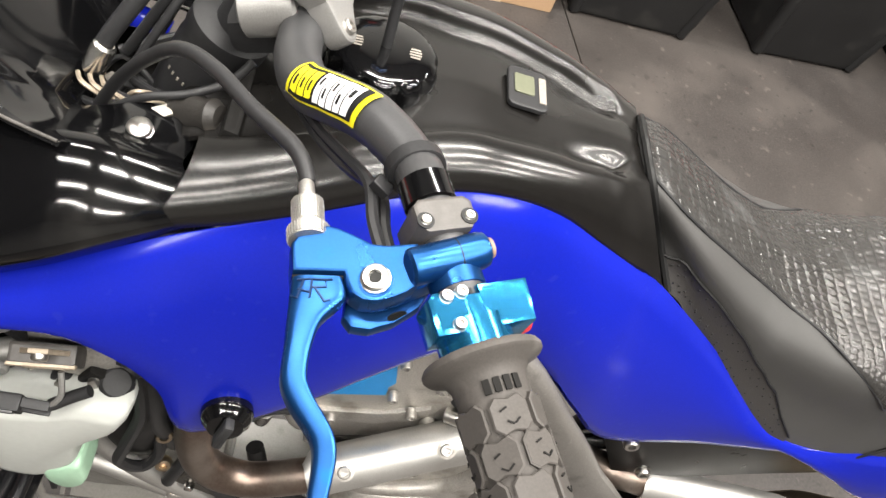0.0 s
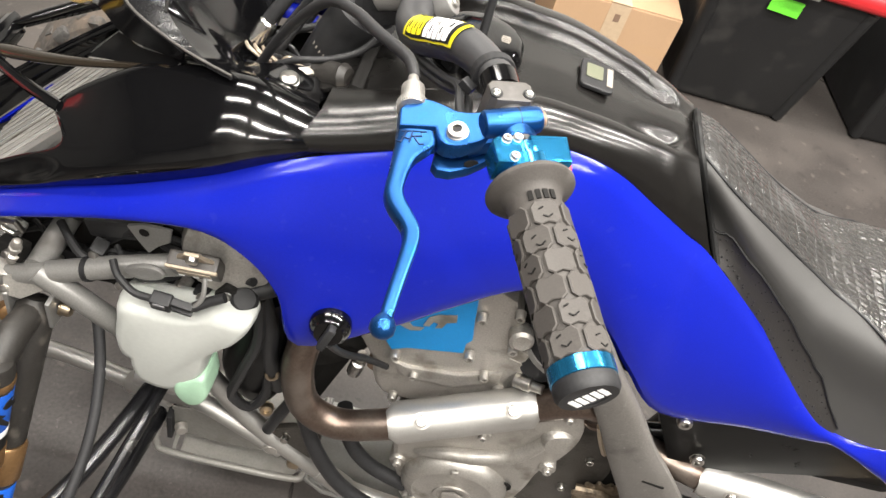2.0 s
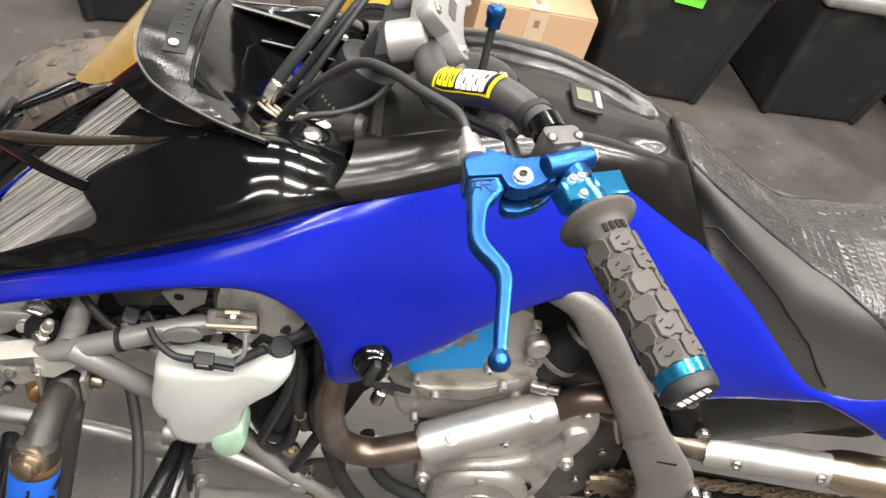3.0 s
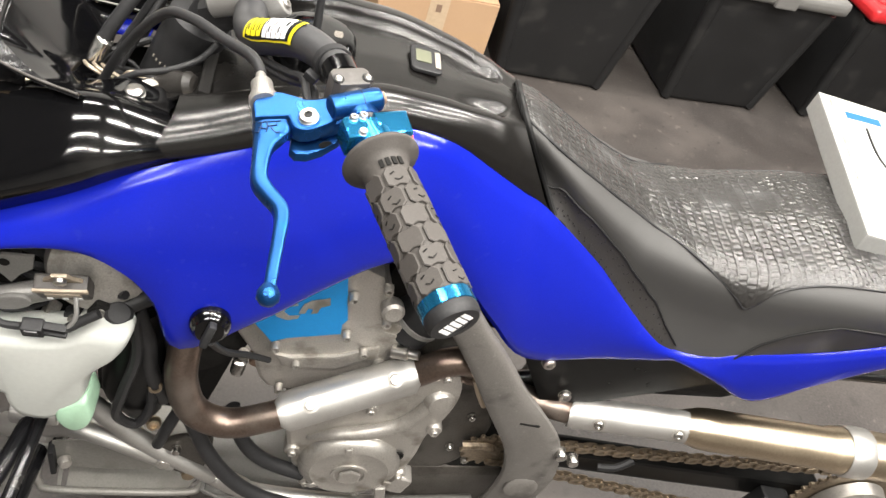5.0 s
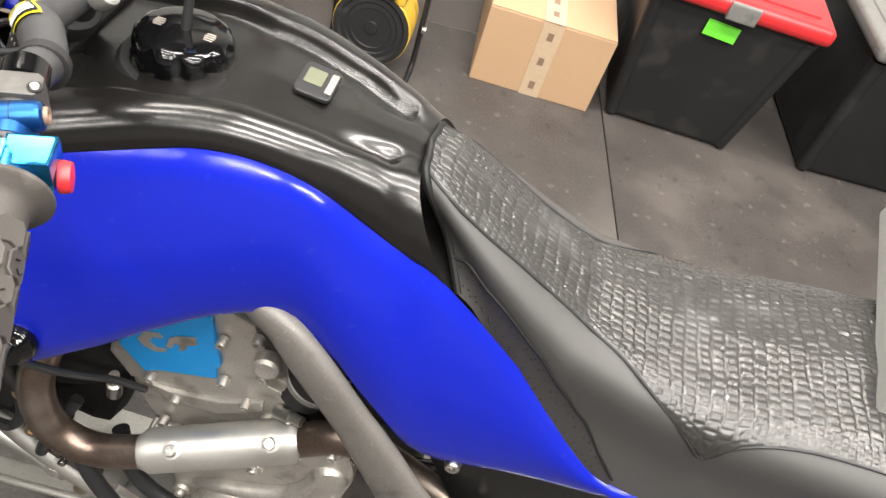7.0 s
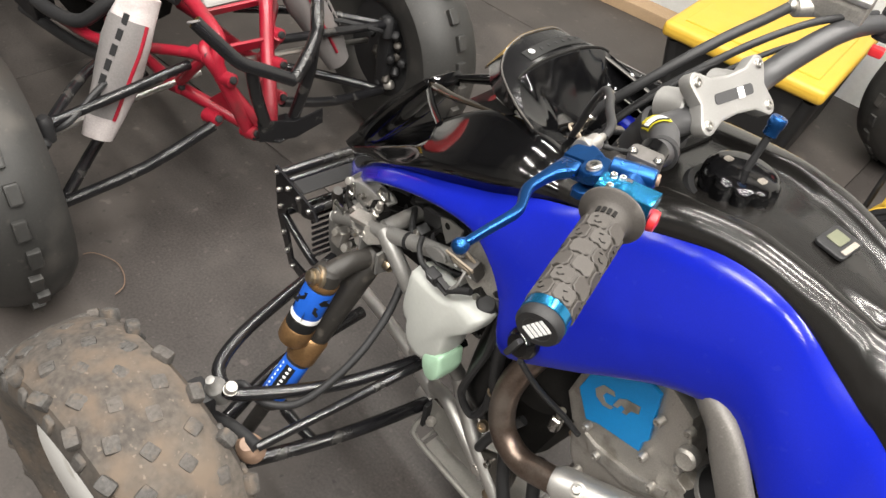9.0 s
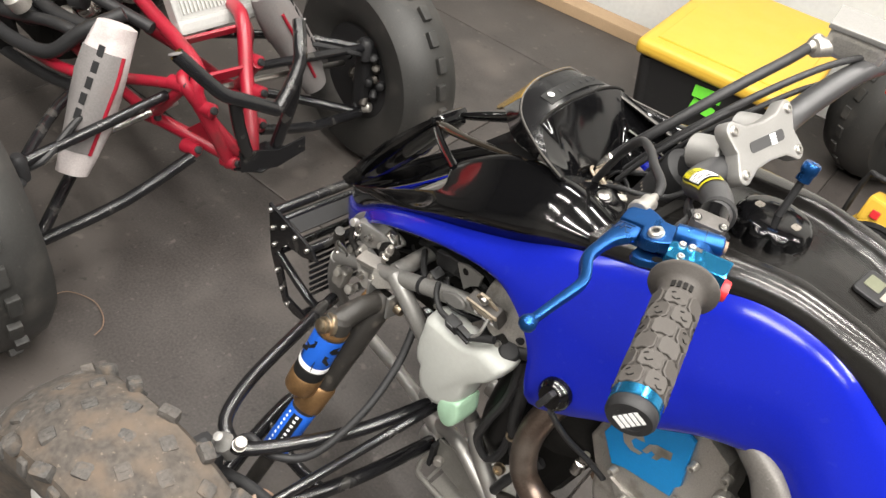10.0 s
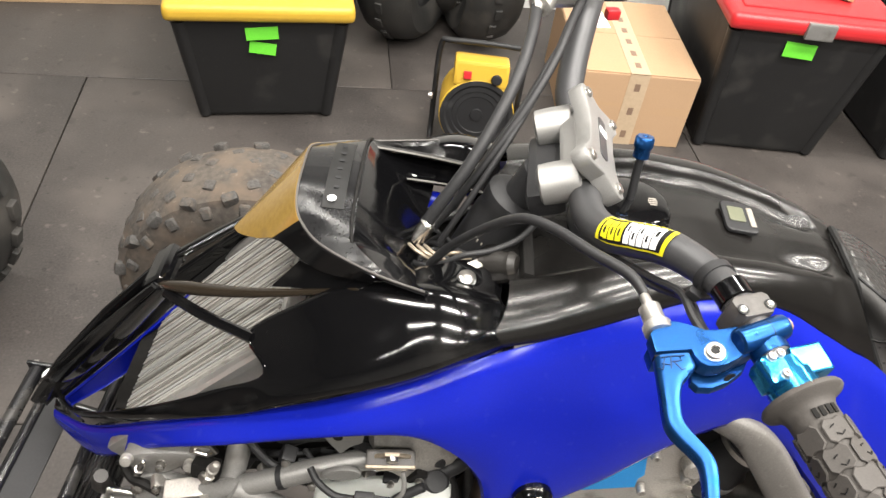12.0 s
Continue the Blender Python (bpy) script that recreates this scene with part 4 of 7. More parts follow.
for k in range(10):
    a = .63 * k
    p = V(-.125 + .022 * math.cos(a * 1.7), -.018 + .030 * math.sin(a), .842 + .004 * (k % 4))
    part("connector", box((.016, .009, .009), pose(p.x, p.y, p.z, 20 * k, 35 * k, 47 * k), .002), (CAST, DULL, BADGE, REGM)[k % 4], quad)
    part("wire", tube([tuple(p), (p.x + .02, p.y - .012 + .004 * k, p.z + .025), (p.x + .045, p.y + .006 * (k - 4), p.z + .004), (p.x + .06, p.y + .01, p.z - .02)], .0022, 7, 5), CABLE, quad)

# ---- left controls ----
def sticker_patch(t0, t1, a0, a1, lift):
    """A patch of the sticker, wrapped round the bar."""
    bm = bmesh.new()
    rows = []
    for j in range(7):
        t = t0 + (t1 - t0) * j / 6
        g = 24.6 + 12 * t
        n0 = min(int(g), 36)
        c = BARLINE[n0].lerp(BARLINE[n0 + 1], g - n0)
        d = (BARLINE[n0 + 1] - BARLINE[n0]).normalized()
        u = V(-.12, -.50, 1)
        u = (u - d * u.dot(d)).normalized()
        w = d.cross(u)
        rows.append([c + (u * math.cos(a) + w * math.sin(a)) * (.0149 + lift) for a in (radians(a0 + (a1 - a0) * k / 8) for k in range(9))])
    return loft(bm, rows, closed=False, caps=False)


part("bar_sticker", sticker_patch(0, 1, -34, 62, 0), LEMON, bar, "bright yellow sticker with bold lettering")
part("sticker_print", sticker_patch(.05, .95, -27, 56, .0004), INK, bar, "black sticker field")
for k in range(3):
    part("sticker_print", sticker_patch(.085 + .105 * k, .175 + .105 * k, -16, 46, .0008), LEMON, bar)
    part("sticker_print", sticker_patch(.115 + .105 * k, .140 + .105 * k, 8, 30, .0011), INK, bar)
for k in range(5):
    part("sticker_print", sticker_patch(.42 + .100 * k, .505 + .100 * k, -20, 50, .0008), PAPER, bar)
    part("sticker_print", sticker_patch(.445 + .100 * k, .475 + .100 * k, (14 if k % 2 else -6), (34 if k % 2 else 14), .0011), INK, bar)

tie = part("cable_tie", lathe([(.0140, -.004), (.0150, -.0035), (.0150, .0035), (.0140, .004)], along((.0672, -.193, 1.0432), (.33, -.92, .1)), 20), DULL, quad, "black cable tie")
part("tie_head", box((.010, .007, .006), pose(.053, -.203, 1.036, 0, 20, -25), .001), DULL, tie)
for off, z in ((-.004, 0), (.003, -.006)):
    part("switch_wire", tube([(.006, -.100, .984 + z), (.020, -.135, .997 + z), (.038, -.168, 1.012 + z), (.052 + off, -.196, 1.028 + z), (.056 + off, -.222, 1.030 + z), (.066 + off, -.250, 1.030 + z)], .0032, 8, 5), CABLE, quad)

UP = (V(0, 0, 1) - GD * GD.z).normalized()
SIDE = GD.cross(UP).normalized()


def ctl(s, a, b):
    """A point by the bar: s along it from the flange, a rearwards, b upwards."""
    return GR0 + GD * s - SIDE * a * (1 if SIDE.x < 0 else -1) + UP * b


def ctl_pose(s, a, b):
    x = SIDE if SIDE.x > 0 else -SIDE
    p = ctl(s, a, b)
    y = UP.cross(x)
    return Matrix(((x.x, y.x, UP.x, p.x), (x.y, y.y, UP.y, p.y), (x.z, y.z, UP.z, p.z), (0, 0, 0, 1)))


cl = part("wire_clamp", slab([(-.0140, -.0045), (-.0105, -.0085), (.0105, -.0085), (.0140, -.0045), (.0140, .0050), (.0108, .0080), (-.0108, .0080), (-.0140, .0050)], .027, ctl_pose(-.0640, -.0010, -.0130), .0016), SWITCHGREY, quad, "taupe grey machined switch clamp", angle=24)
part("bar_band", lathe([(.0116, -.007), (.0124, -.0065), (.0124, .0065), (.0116, .007)], along(ctl(-.0820, 0, 0), GD), 22), GLOSS, cl)
for a in (-.0115, .0095):
    part("screw_seat", lathe([(.0040, 0), (.0040, .0010), (0, .0010)], along(ctl(-.0610, a, .0136), UP), 14), INK, cl)
    bolt(ctl(-.0610, a, .0142), UP, .0023, STEEL, cl, .0018)

# the perch and the lever lie in one leaning plane: its height over x and y
LEAN_XY = Matrix(((1, 0, 0, 0), (0, 1, 0, 0), (.30, .25, 1, 1.0400 - .30 * .05 + .25 * .264), (0, 0, 0, 1)))
B0, B1 = V(.0665, -.2585, 1.0520), V(.0992, -.2435, 1.0560)
BL = (B1 - B0).length
perch = part("lever_perch", lathe([(.0062, -.001), (.0080, 0), (.0084, .0012), (.0084, BL - .004), (.0076, BL - .0012), (.0060, BL), (0, BL)], along(B0, B1 - B0), 36), ANO, quad, "blue anodised clutch lever perch", angle=24)
part("clamp_seam", lathe([(.00848, BL * .58), (.00848, BL * .58 + .0006)], along(B0, B1 - B0), 36), INK, perch)
part("barrel_bolt", lathe([(.0046, BL - .001), (.0050, BL + .0006), (.0046, BL + .0022), (.0026, BL + .0022), (.0024, BL + .0008), (0, BL + .0008)], along(B0, B1 - B0), 18), ROCK, perch, "rusty bolt head")
part("clamp_ring", lathe([(.0114, -.0085), (.0124, -.0080), (.0124, .0080), (.0114, .0085)], along(ctl(-.0400, 0, 0), GD), 24), ANO, perch)
part("perch_arm", slab([(.0162, -.2452), (.0188, -.2577), (.0402, -.2579), (.0420, -.2630), (.0446, -.2672), (.0490, -.2700), (.0545, -.2706), (.0605, -.2693), (.0665, -.2665), (.0712, -.2628), (.0735, -.2580), (.0725, -.2490), (.0690, -.2445), (.0625, -.2450), (.0560, -.2456), (.0500, -.2450), (.0415, -.2408), (.0345, -.2378), (.0300, -.2368), (.0205, -.2378)], .0110, LEAN_XY @ pose(0, 0, -.0100), .0012, seg=2), ANO, perch, angle=24)
part("perch_saddle", slab([(.0590, -.2600), (.0640, -.2660), (.0740, -.2620), (.0850, -.2560), (.0870, -.2480), (.0760, -.2440), (.0640, -.2460)], .0120, LEAN_XY @ pose(0, 0, -.0150), .0030, seg=3), ANO, perch, angle=24)
part("perch_fork", slab([(.0440, -.2600), (.0740, -.2520), (.0800, -.2560), (.0760, -.2640), (.0660, -.2712), (.0560, -.2745), (.0480, -.2735), (.0440, -.2690)], .0075, LEAN_XY @ pose(0, 0, -.0235), .0018), ANO, perch, angle=24)
part("perch_foot", slab([(.0175, -.2470), (.0225, -.2400), (.0330, -.2400), (.0480, -.2460), (.0480, -.2580), (.0200, -.2575)], .0110, LEAN_XY @ pose(0, 0, -.0220), .0018), ANO, perch, angle=24)
part("slit", slab([(.0188, -.2574), (.0406, -.2576), (.0406, -.2592), (.0192, -.2590)], .0060, LEAN_XY @ pose(0, 0, -.0085)), DARK, perch, "thin dark gap")
PN = V(-.30, -.25, 1).normalized()
PIV = LEAN_XY @ V(.0536, -.2614, .0009)
part("pivot_seat", lathe([(.0078, 0), (.0078, .0005), (.0068, .0007), (0, .0007)], along(PIV, PN), 24), ANO, perch)
bolt(PIV + PN * .0010, PN, .0062, STEEL, perch, .0034)
part("socket", lathe([(.0030, 0), (.0030, .0003), (0, .0003)], along(PIV + PN * .0026, PN), 6), INK, perch)
part("pinch_hole", lathe([(.0034, 0), (.0034, .0008), (0, .0008)], along(LEAN_XY @ V(.0665, -.2685, -.0150), (.45, -.85, .3)) @ Matrix.Diagonal((.7, 1.4, 1, 1)), 14), INK, perch)


def lever_blade(pairs_lr, deep):
    """The lever: squarish rounded sections between a left and a right edge that lie in the leaning plane."""
    left = spline([(a[0], a[1], 0) for a, b in pairs_lr], 5)
    right = spline([(b[0], b[1], 0) for a, b in pairs_lr], 5)
    rings = []
    n = len(left)
    for i, (p, q) in enumerate(zip(left, right)):
        mid, half = (p + q) / 2, (q - p) / 2
        h = deep[0] + (deep[1] - deep[0]) * i / (n - 1)
        ring = []
        for k in range(24):
            a = 2 * math.pi * k / 24
            c, w = math.cos(a), math.sin(a)
            ring.append(LEAN_XY @ (mid + half * abs(c) ** .5 * (1 if c > 0 else -1) + V(0, 0, -h + h * abs(w) ** .5 * (1 if w > 0 else -1))))
        rings.append(ring)
    return loft(bmesh.new(), rings)


LEVER = [((.0190, -.2592), (.0405, -.2594)), ((.0194, -.2660), (.0430, -.2672)), ((.0198, -.2715), (.0395, -.2722)), ((.0203, -.2790), (.0342, -.2785)), ((.0208, -.2870), (.0322, -.2872)), ((.0212, -.2970), (.0318, -.2962)),
         ((.0226, -.3050), (.0327, -.3030)), ((.0270, -.3128), (.0365, -.3098)), ((.0335, -.3206), (.0424, -.3180)), ((.0378, -.3268), (.0468, -.3252)), ((.0396, -.3345), (.0486, -.3340)), ((.0395, -.3480), (.0477, -.3480)), ((.0388, -.3640), (.0465, -.3642)), ((.0384, -.3800), (.0456, -.3800))]
lever = part("clutch_lever", lever_blade(LEVER, (.0056, .0042)), ANO, quad, "blue anodised short clutch lever with a ball end", angle=50)
part("ball_end", lathe([(.0005, -.0072), (.0045, -.0058), (.0070, -.001), (.0068, .0030), (.0044, .006), (.0005, .0072)], along(LEAN_XY @ V(.0418, -.3835, -.0042), (-.05, -1, -.25)), 20), ANO, lever)
mk = LEAN_XY @ pose(.0282, -.2650, .0002, 0, 0, -3)
for seg in ([(-.0070, .003), (-.0015, .0038)], [(-.0045, .003), (-.0055, -.005), (-.0085, -.0042)], [(-.001, .0035), (-.0005, -.0045)], [(-.001, .0038), (.0045, .0038), (.0055, .0008), (-.0005, .0002)], [(.001, 0), (.0060, -.0055), (.0080, -.0045)], [(-.0060, -.001), (.0, -.0022)], [(.0045, .0038), (.0075, .0042)]):
    part("lever_mark", tube([mk @ V(x, y, 0) for x, y in seg], .00055, 5, 1, smooth=False), DEEPBLUE, lever, "small engraved emblem")
adj = part("cable_adjuster", lathe([(.0092, -.002), (.0092, .0050), (.0056, .0055), (.0056, .0065), (.0068, .007), (.0068, .020), (.0050, .021), (.0040, .0212), (.0036, .031), (.003, .032)], along((.0232, -.2395, 1.0335), (-.17, 1, .0)), 20), KNURLM, quad, "knurled bright metal cable adjuster")
bm = bmesh.new()
am = along((.0232, -.2395, 1.0335), (-.17, 1, .0))
for k in range(36):
    a = 2 * math.pi * k / 36
    box((.0012, .0008, .0125), am @ Matrix.Rotation(a, 4, "Z") @ pose(.0069, 0, .0137), 0, bm=bm)
    box((.0012, .0008, .0055), am @ Matrix.Rotation(a, 4, "Z") @ pose(.0093, 0, .0015), 0, bm=bm)
part("knurling", bm, KNURLM, adj)
part("clutch_cable", tube([(.0190, -.208, 1.0330), (.0100, -.189, 1.0340), (-.0150, -.162, 1.0280), (-.0380, -.133, 1.0205), (-.0610, -.110, 1.0080), (-.0860, -.086, .9720), (-.112, -.060, .9220), (-.128, -.048, .885)], [.0036, .0044, .0044, .0044, .0044, .0044, .0044, .0044], 12, 6), CABLE, quad, "black sleeved clutch cable")

sw = part("switch_housing", lathe([(.0130, -.010), (.0146, -.009), (.0146, .009), (.0130, .010)], along(ctl(-.0155, 0, 0), GD), 24), CYAN, quad, "bright blue machined kill switch housing")
part("switch_front", slab([(-.0100, -.0095), (.0085, -.0095), (.0085, .0095), (-.0070, .0095), (-.0100, .0065)], .0180, ctl_pose(-.0185, -.0115, -.0045), .0022), CYAN, sw, angle=24)
part("switch_block", slab([(-.0100, -.0100), (.0120, -.0100), (.0140, .0095), (-.0100, .0095)], .0225, ctl_pose(-.0190, .0115, -.0075), .0016), CYAN, sw, angle=24)
part("switch_gap", box((.0016, .0194, .0285), ctl_pose(-.0185, -.0010, -.0015), .0003), INK, sw)
part("kill_button", lathe([(.0085, 0), (.0090, .002), (.0080, .006), (0, .007)], along(ctl(-.0190, .0245, -.006), SIDE if SIDE.x > 0 else -SIDE), 18), RED, sw, "red rubber button")
for ds, a in ((-.0252, -.0130), (-.0125, -.0110), (-.0262, -.0060)):
    bolt(ctl(ds, a, .0130), UP, .0028, STEEL, sw, .0030)

# tread pads of the grip, staggered round it, and the moulded name
gm = along(GR0, GD, (0, 0, 1))


def pad(width, length, notch):
    bm = bmesh.new()
    r = .0160
    prof = [(-.5, -.30), (-.32, -.5), (0, -.40), (.32, -.5), (.5, -.30), (.5, .32), (.30, .5), (0, .42), (-.30, .5), (-.5, .32)]
    top = [bm.verts.new(((r + .0019) * math.cos(u * width * .90), (r + .0019) * math.sin(u * width * .90), v * length * .92)) for u, v in prof]
    mid = [bm.verts.new(((r + .0015) * math.cos(u * width), (r + .0015) * math.sin(u * width), v * length)) for u, v in prof]
    low = [bm.verts.new(((r - .001) * math.cos(u * width), (r - .001) * math.sin(u * width), v * length)) for u, v in prof]
    bm.faces.new(top)
    n = len(prof)
    for i in range(n):
        j = (i + 1) % n
        bm.faces.new((top[i], top[j], mid[j], mid[i]))
        bm.faces.new((mid[i], mid[j], low[j], low[i]))
    return bm


PAD = mesh_of("tread_pad", pad(radians(53), .0152, 0), RUBBER)
NICK = bmesh.new()
for u, v, a in ((-.10, .20, 35), (.06, .22, -35), (.14, -.16, 20)):
    box((.0006, .0030, .0007), Matrix.Rotation(u, 4, "Z") @ pose(.01796, 0, v * .0148) @ Matrix.Rotation(radians(a), 4, "X"), 0, bm=NICK)
NICK = mesh_of("tread_cut", NICK, DARK)
for row in range(6):
    for k in range(6):
        a = 2 * math.pi * (k + .5 * (row % 2)) / 6 + .2
        ob = new("tread_pad", PAD)
        ob.parent, ob.matrix_parent_inverse = grip, Matrix.Identity(4)
        ob.matrix_basis = gm @ Matrix.Rotation(a, 4, "Z") @ pose(0, 0, .0275 + row * .0150)
        if (row * 5 + k * 3) % 4 < 2:
            ob = new("tread_cut", NICK)
            ob.parent, ob.matrix_parent_inverse = grip, Matrix.Identity(4)
            ob.matrix_basis = gm @ Matrix.Rotation(a + .09 * math.sin(5 * row + k), 4, "Z") @ pose(0, 0, .0275 + row * .0150 + .0012 * math.sin(3 * k + row))
for k in range(4):
    part("letter_bar", box((.0010, .0030, .0062), gm @ Matrix.Rotation(radians(-14 + 15 * k), 4, "Z") @ pose(.0166, 0, .0150), .0004), DARK, grip)
em = along(GR0 + GD * .1266, GD, (.5, .3, .8))
for k in range(5):
    part("letter_bar", slab([(-.0015, -.0055), (.0014, -.0055), (.0022, .0055), (-.0007, .0055)], .0004, em @ pose(-.0085 + .0042 * k, 0, .0003)), PAPER, grip, "white moulded mark")


# ---- engine, exhaust, guards ----
def xz(outline, y0, depth, bevel=0.0, tilt=0.0):
    """A plate drawn in the quad's side view: outline (x, z), its outer face at y0, growing inwards."""
    m = Matrix(((1, 0, 0, 0), (0, 0, 1, y0), (0, 1, 0, 0), (0, 0, 0, 1)))
    return slab(outline, depth, m, bevel)


def smooth2(pts, per=4):
    return [(p.x, p.y) for p in spline([(a, b, 0) for a, b in pts], per, True)]


engine = part("engine", xz(smooth2([(.100, .46), (.112, .34), (.16, .262), (.25, .245), (.33, .27), (.385, .33), (.40, .42), (.37, .50), (.32, .560), (.27, .555), (.21, .505), (.15, .465)]), -.090, .19, .006), DARKCAST, quad, "dusty cast aluminium single-cylinder engine")
case = smooth2([(.102, .435), (.113, .462), (.165, .486), (.205, .515), (.238, .556), (.262, .584), (.287, .592), (.307, .574), (.318, .530), (.312, .478), (.298, .433), (.294, .370), (.281, .310), (.251, .272), (.212, .255), (.164, .263), (.131, .306), (.112, .365)])
part("side_cover", xz(case, -.122, .026, .007), CAST, engine, "satin silver engine side cover")
part("cover_dome", lathe([(.074, 0), (.073, .008), (.066, .016), (.056, .0195), (.054, .0185), (.030, .020), (.027, .0205), (.0265, .023), (.022, .0235), (.020, .0205), (0, .0205)], along((.203, -.121, .345), (0, -1, 0)), 44), CAST, engine)
part("oil_hole", lathe([(.0105, 0), (.0105, .002), (.0085, .0025), (.0080, .0010), (0, .0008)], along((.266, -.1235, .376), (0, -1, 0)), 16), DARK, engine, "dark oil filler hole")
for k in range(3):
    a = math.radians(100 + 120 * k)
    part("rim_notch", box((.012, .004, .010), pose(.203 + .062 * math.cos(a), -.141, .345 + .062 * math.sin(a), 0, -math.degrees(a), 0), .001, 1), CAST, engine)
part("boss", lathe([(.022, -.012), (.022, .006), (.018, .012), (.010, .014), (0, .014)], along((.292, -.118, .520), (.2, -1, .1)), 20), CAST, engine)
part("plug", lathe([(.017, 0), (.017, .003), (.015, .004), (.012, .0035), (0, .0035)], along((.203, -.1445, .345), (0, -1, 0)), 6), CAST, engine)
part("cover_rib", tube([(.135, -.123, .405), (.17, -.128, .428), (.215, -.128, .442), (.258, -.126, .470), (.285, -.124, .53)], [.004, .009, .011, .011, .007], 10, 5), CAST, engine)
for x, z in ((.150, .468), (.205, .490), (.245, .545), (.287, .578), (.118, .370), (.148, .285), (.225, .268), (.281, .320), (.302, .452)):
    part("bolt_lug", lathe([(.0115, -.02), (.0115, .002), (.0100, .004), (0, .004)], along((x, -.1225, z), (0, -1, 0)), 14), CAST, engine)
    bolt((x, -.1265, z), (0, -1, 0), .0060, CAST, engine, .006)
part("drain_block", box((.03, .03, .04), pose(.285, -.118, .300, 0, 15, 0), .005), CAST, engine)
part("drain_block", box((.016, .022, .05), pose(.262, -.128, .275, 0, -10, 0), .003), CAST, engine)
# cylinder and head, leaning forwards
part("cylinder", xz(smooth2([(.070, .470), (.150, .480), (.222, .530), (.226, .58), (.205, .63), (.060, .57), (.045, .545)]), -.090, .17, .006), CAST, engine)
part("cylinder_head", xz([(.022, .585), (.044, .545), (.070, .548), (.082, .520), (.150, .520), (.208, .560), (.212, .579), (.226, .592), (.221, .608), (.200, .613), (.196, .668), (.178, .712), (.10, .745), (.04, .70)], -.092, .18, .004), CAST, engine)
part("head_step", xz([(.070, .552), (.090, .527), (.150, .532), (.200, .568), (.198, .588), (.150, .560), (.092, .548)], -.097, .008, .0025), CAST, engine)
cov = xz([(.038, .616), (.065, .578), (.083, .589), (.145, .608), (.144, .626), (.149, .636), (.143, .667), (.136, .712), (.09, .725), (.048, .668)], -.0985, .006, .0015)
cover = part("head_cover", cov, SKY, engine, "bright blue machined plate with a pale emblem")
part("emblem", xz([(.060, .640), (.066, .630), (.078, .626), (.090, .631), (.092, .637), (.080, .634), (.073, .640), (.076, .650), (.088, .655), (.084, .661), (.068, .656)], -.1000, .001), CAST, cover)
part("emblem", xz([(.090, .640), (.097, .642), (.100, .652), (.106, .651), (.104, .642), (.111, .645), (.114, .656), (.124, .662), (.122, .674), (.102, .666), (.094, .658)], -.1000, .001), CAST, cover)
for x, z in ((.071, .569), (.153, .606), (.149, .678), (.195, .640), (.185, .700), (.100, .538), (.180, .575), (.085, .480)):
    bolt((x, -.0945, z), (0, -1, 0), .0060, CAST, engine, .010)
part("side_boss", lathe([(.014, 0), (.014, .014), (.010, .017), (.006, .016), (0, .016)], along((.196, -.092, .665), (.1, -1, .2)), 16), CAST, engine)
part("side_boss", lathe([(.010, 0), (.010, .012), (.006, .014), (0, .014)], along((.205, -.090, .545), (.3, -1, .1)), 14), CAST, engine)
part("sensor", lathe([(.009, 0), (.009, .02), (.006, .022), (.006, .035)], along((.215, -.098, .585), (.8, -.3, .3)), 12), STEEL, engine)
part("carburettor", lathe([(.030, -.05), (.034, -.045), (.034, .0), (.028, .01), (.028, .05), (.036, .055), (.036, .075)], along((.250, -.062, .635), (.42, .05, .9)), 26), DULL, quad, "black intake boot")
part("boot_clamp", lathe([(.0285, -.004), (.0298, -.003), (.0298, .003), (.0285, .004)], along((.262, -.060, .662), (.42, .05, .9)), 26), STEEL, quad)
part("boot_clamp", lathe([(.0345, -.004), (.0358, -.003), (.0358, .003), (.0345, .004)], along((.241, -.063, .615), (.42, .05, .9)), 26), FRAMEGREY, quad)
# added dark block, coloured as the shade behind the engine
part("body_shade_fill", box((.26, .14, .22), pose(.33, CY, .71, 0, 15, 0), .03), DARK, quad)

PIPEPTS = [(.02, -.060, .66), (-.018, -.095, .640), (-.032, -.132, .590), (-.030, -.150, .545), (-.012, -.156, .500), (.030, -.156, .481), (.085, -.152, .503), (.125, -.143, .519), (.224, -.118, .553), (.252, -.112, .566), (.283, -.113, .593), (.312, -.110, .594), (.352, -.094, .545), (.42, -.095, .508), (.47, -.103, .504), (.53, -.108, .497), (.63, -.125, .520), (.665, -.132, .527)]
pipe = part("exhaust_pipe", tube(PIPEPTS, .0190, 18, 6), PIPE, quad, "heat-browned steel exhaust header")
part("pipe_flange", lathe([(.024, -.004), (.026, 0), (.024, .004)], along((.322, -.106, .583), (.6, .25, -.75)), 18), PIPE, pipe)
part("spring", tube([(.322, -.130, .586), (.337, -.126, .552), (.354, -.120, .518)], .0050, 8, 4), STRAW, pipe)


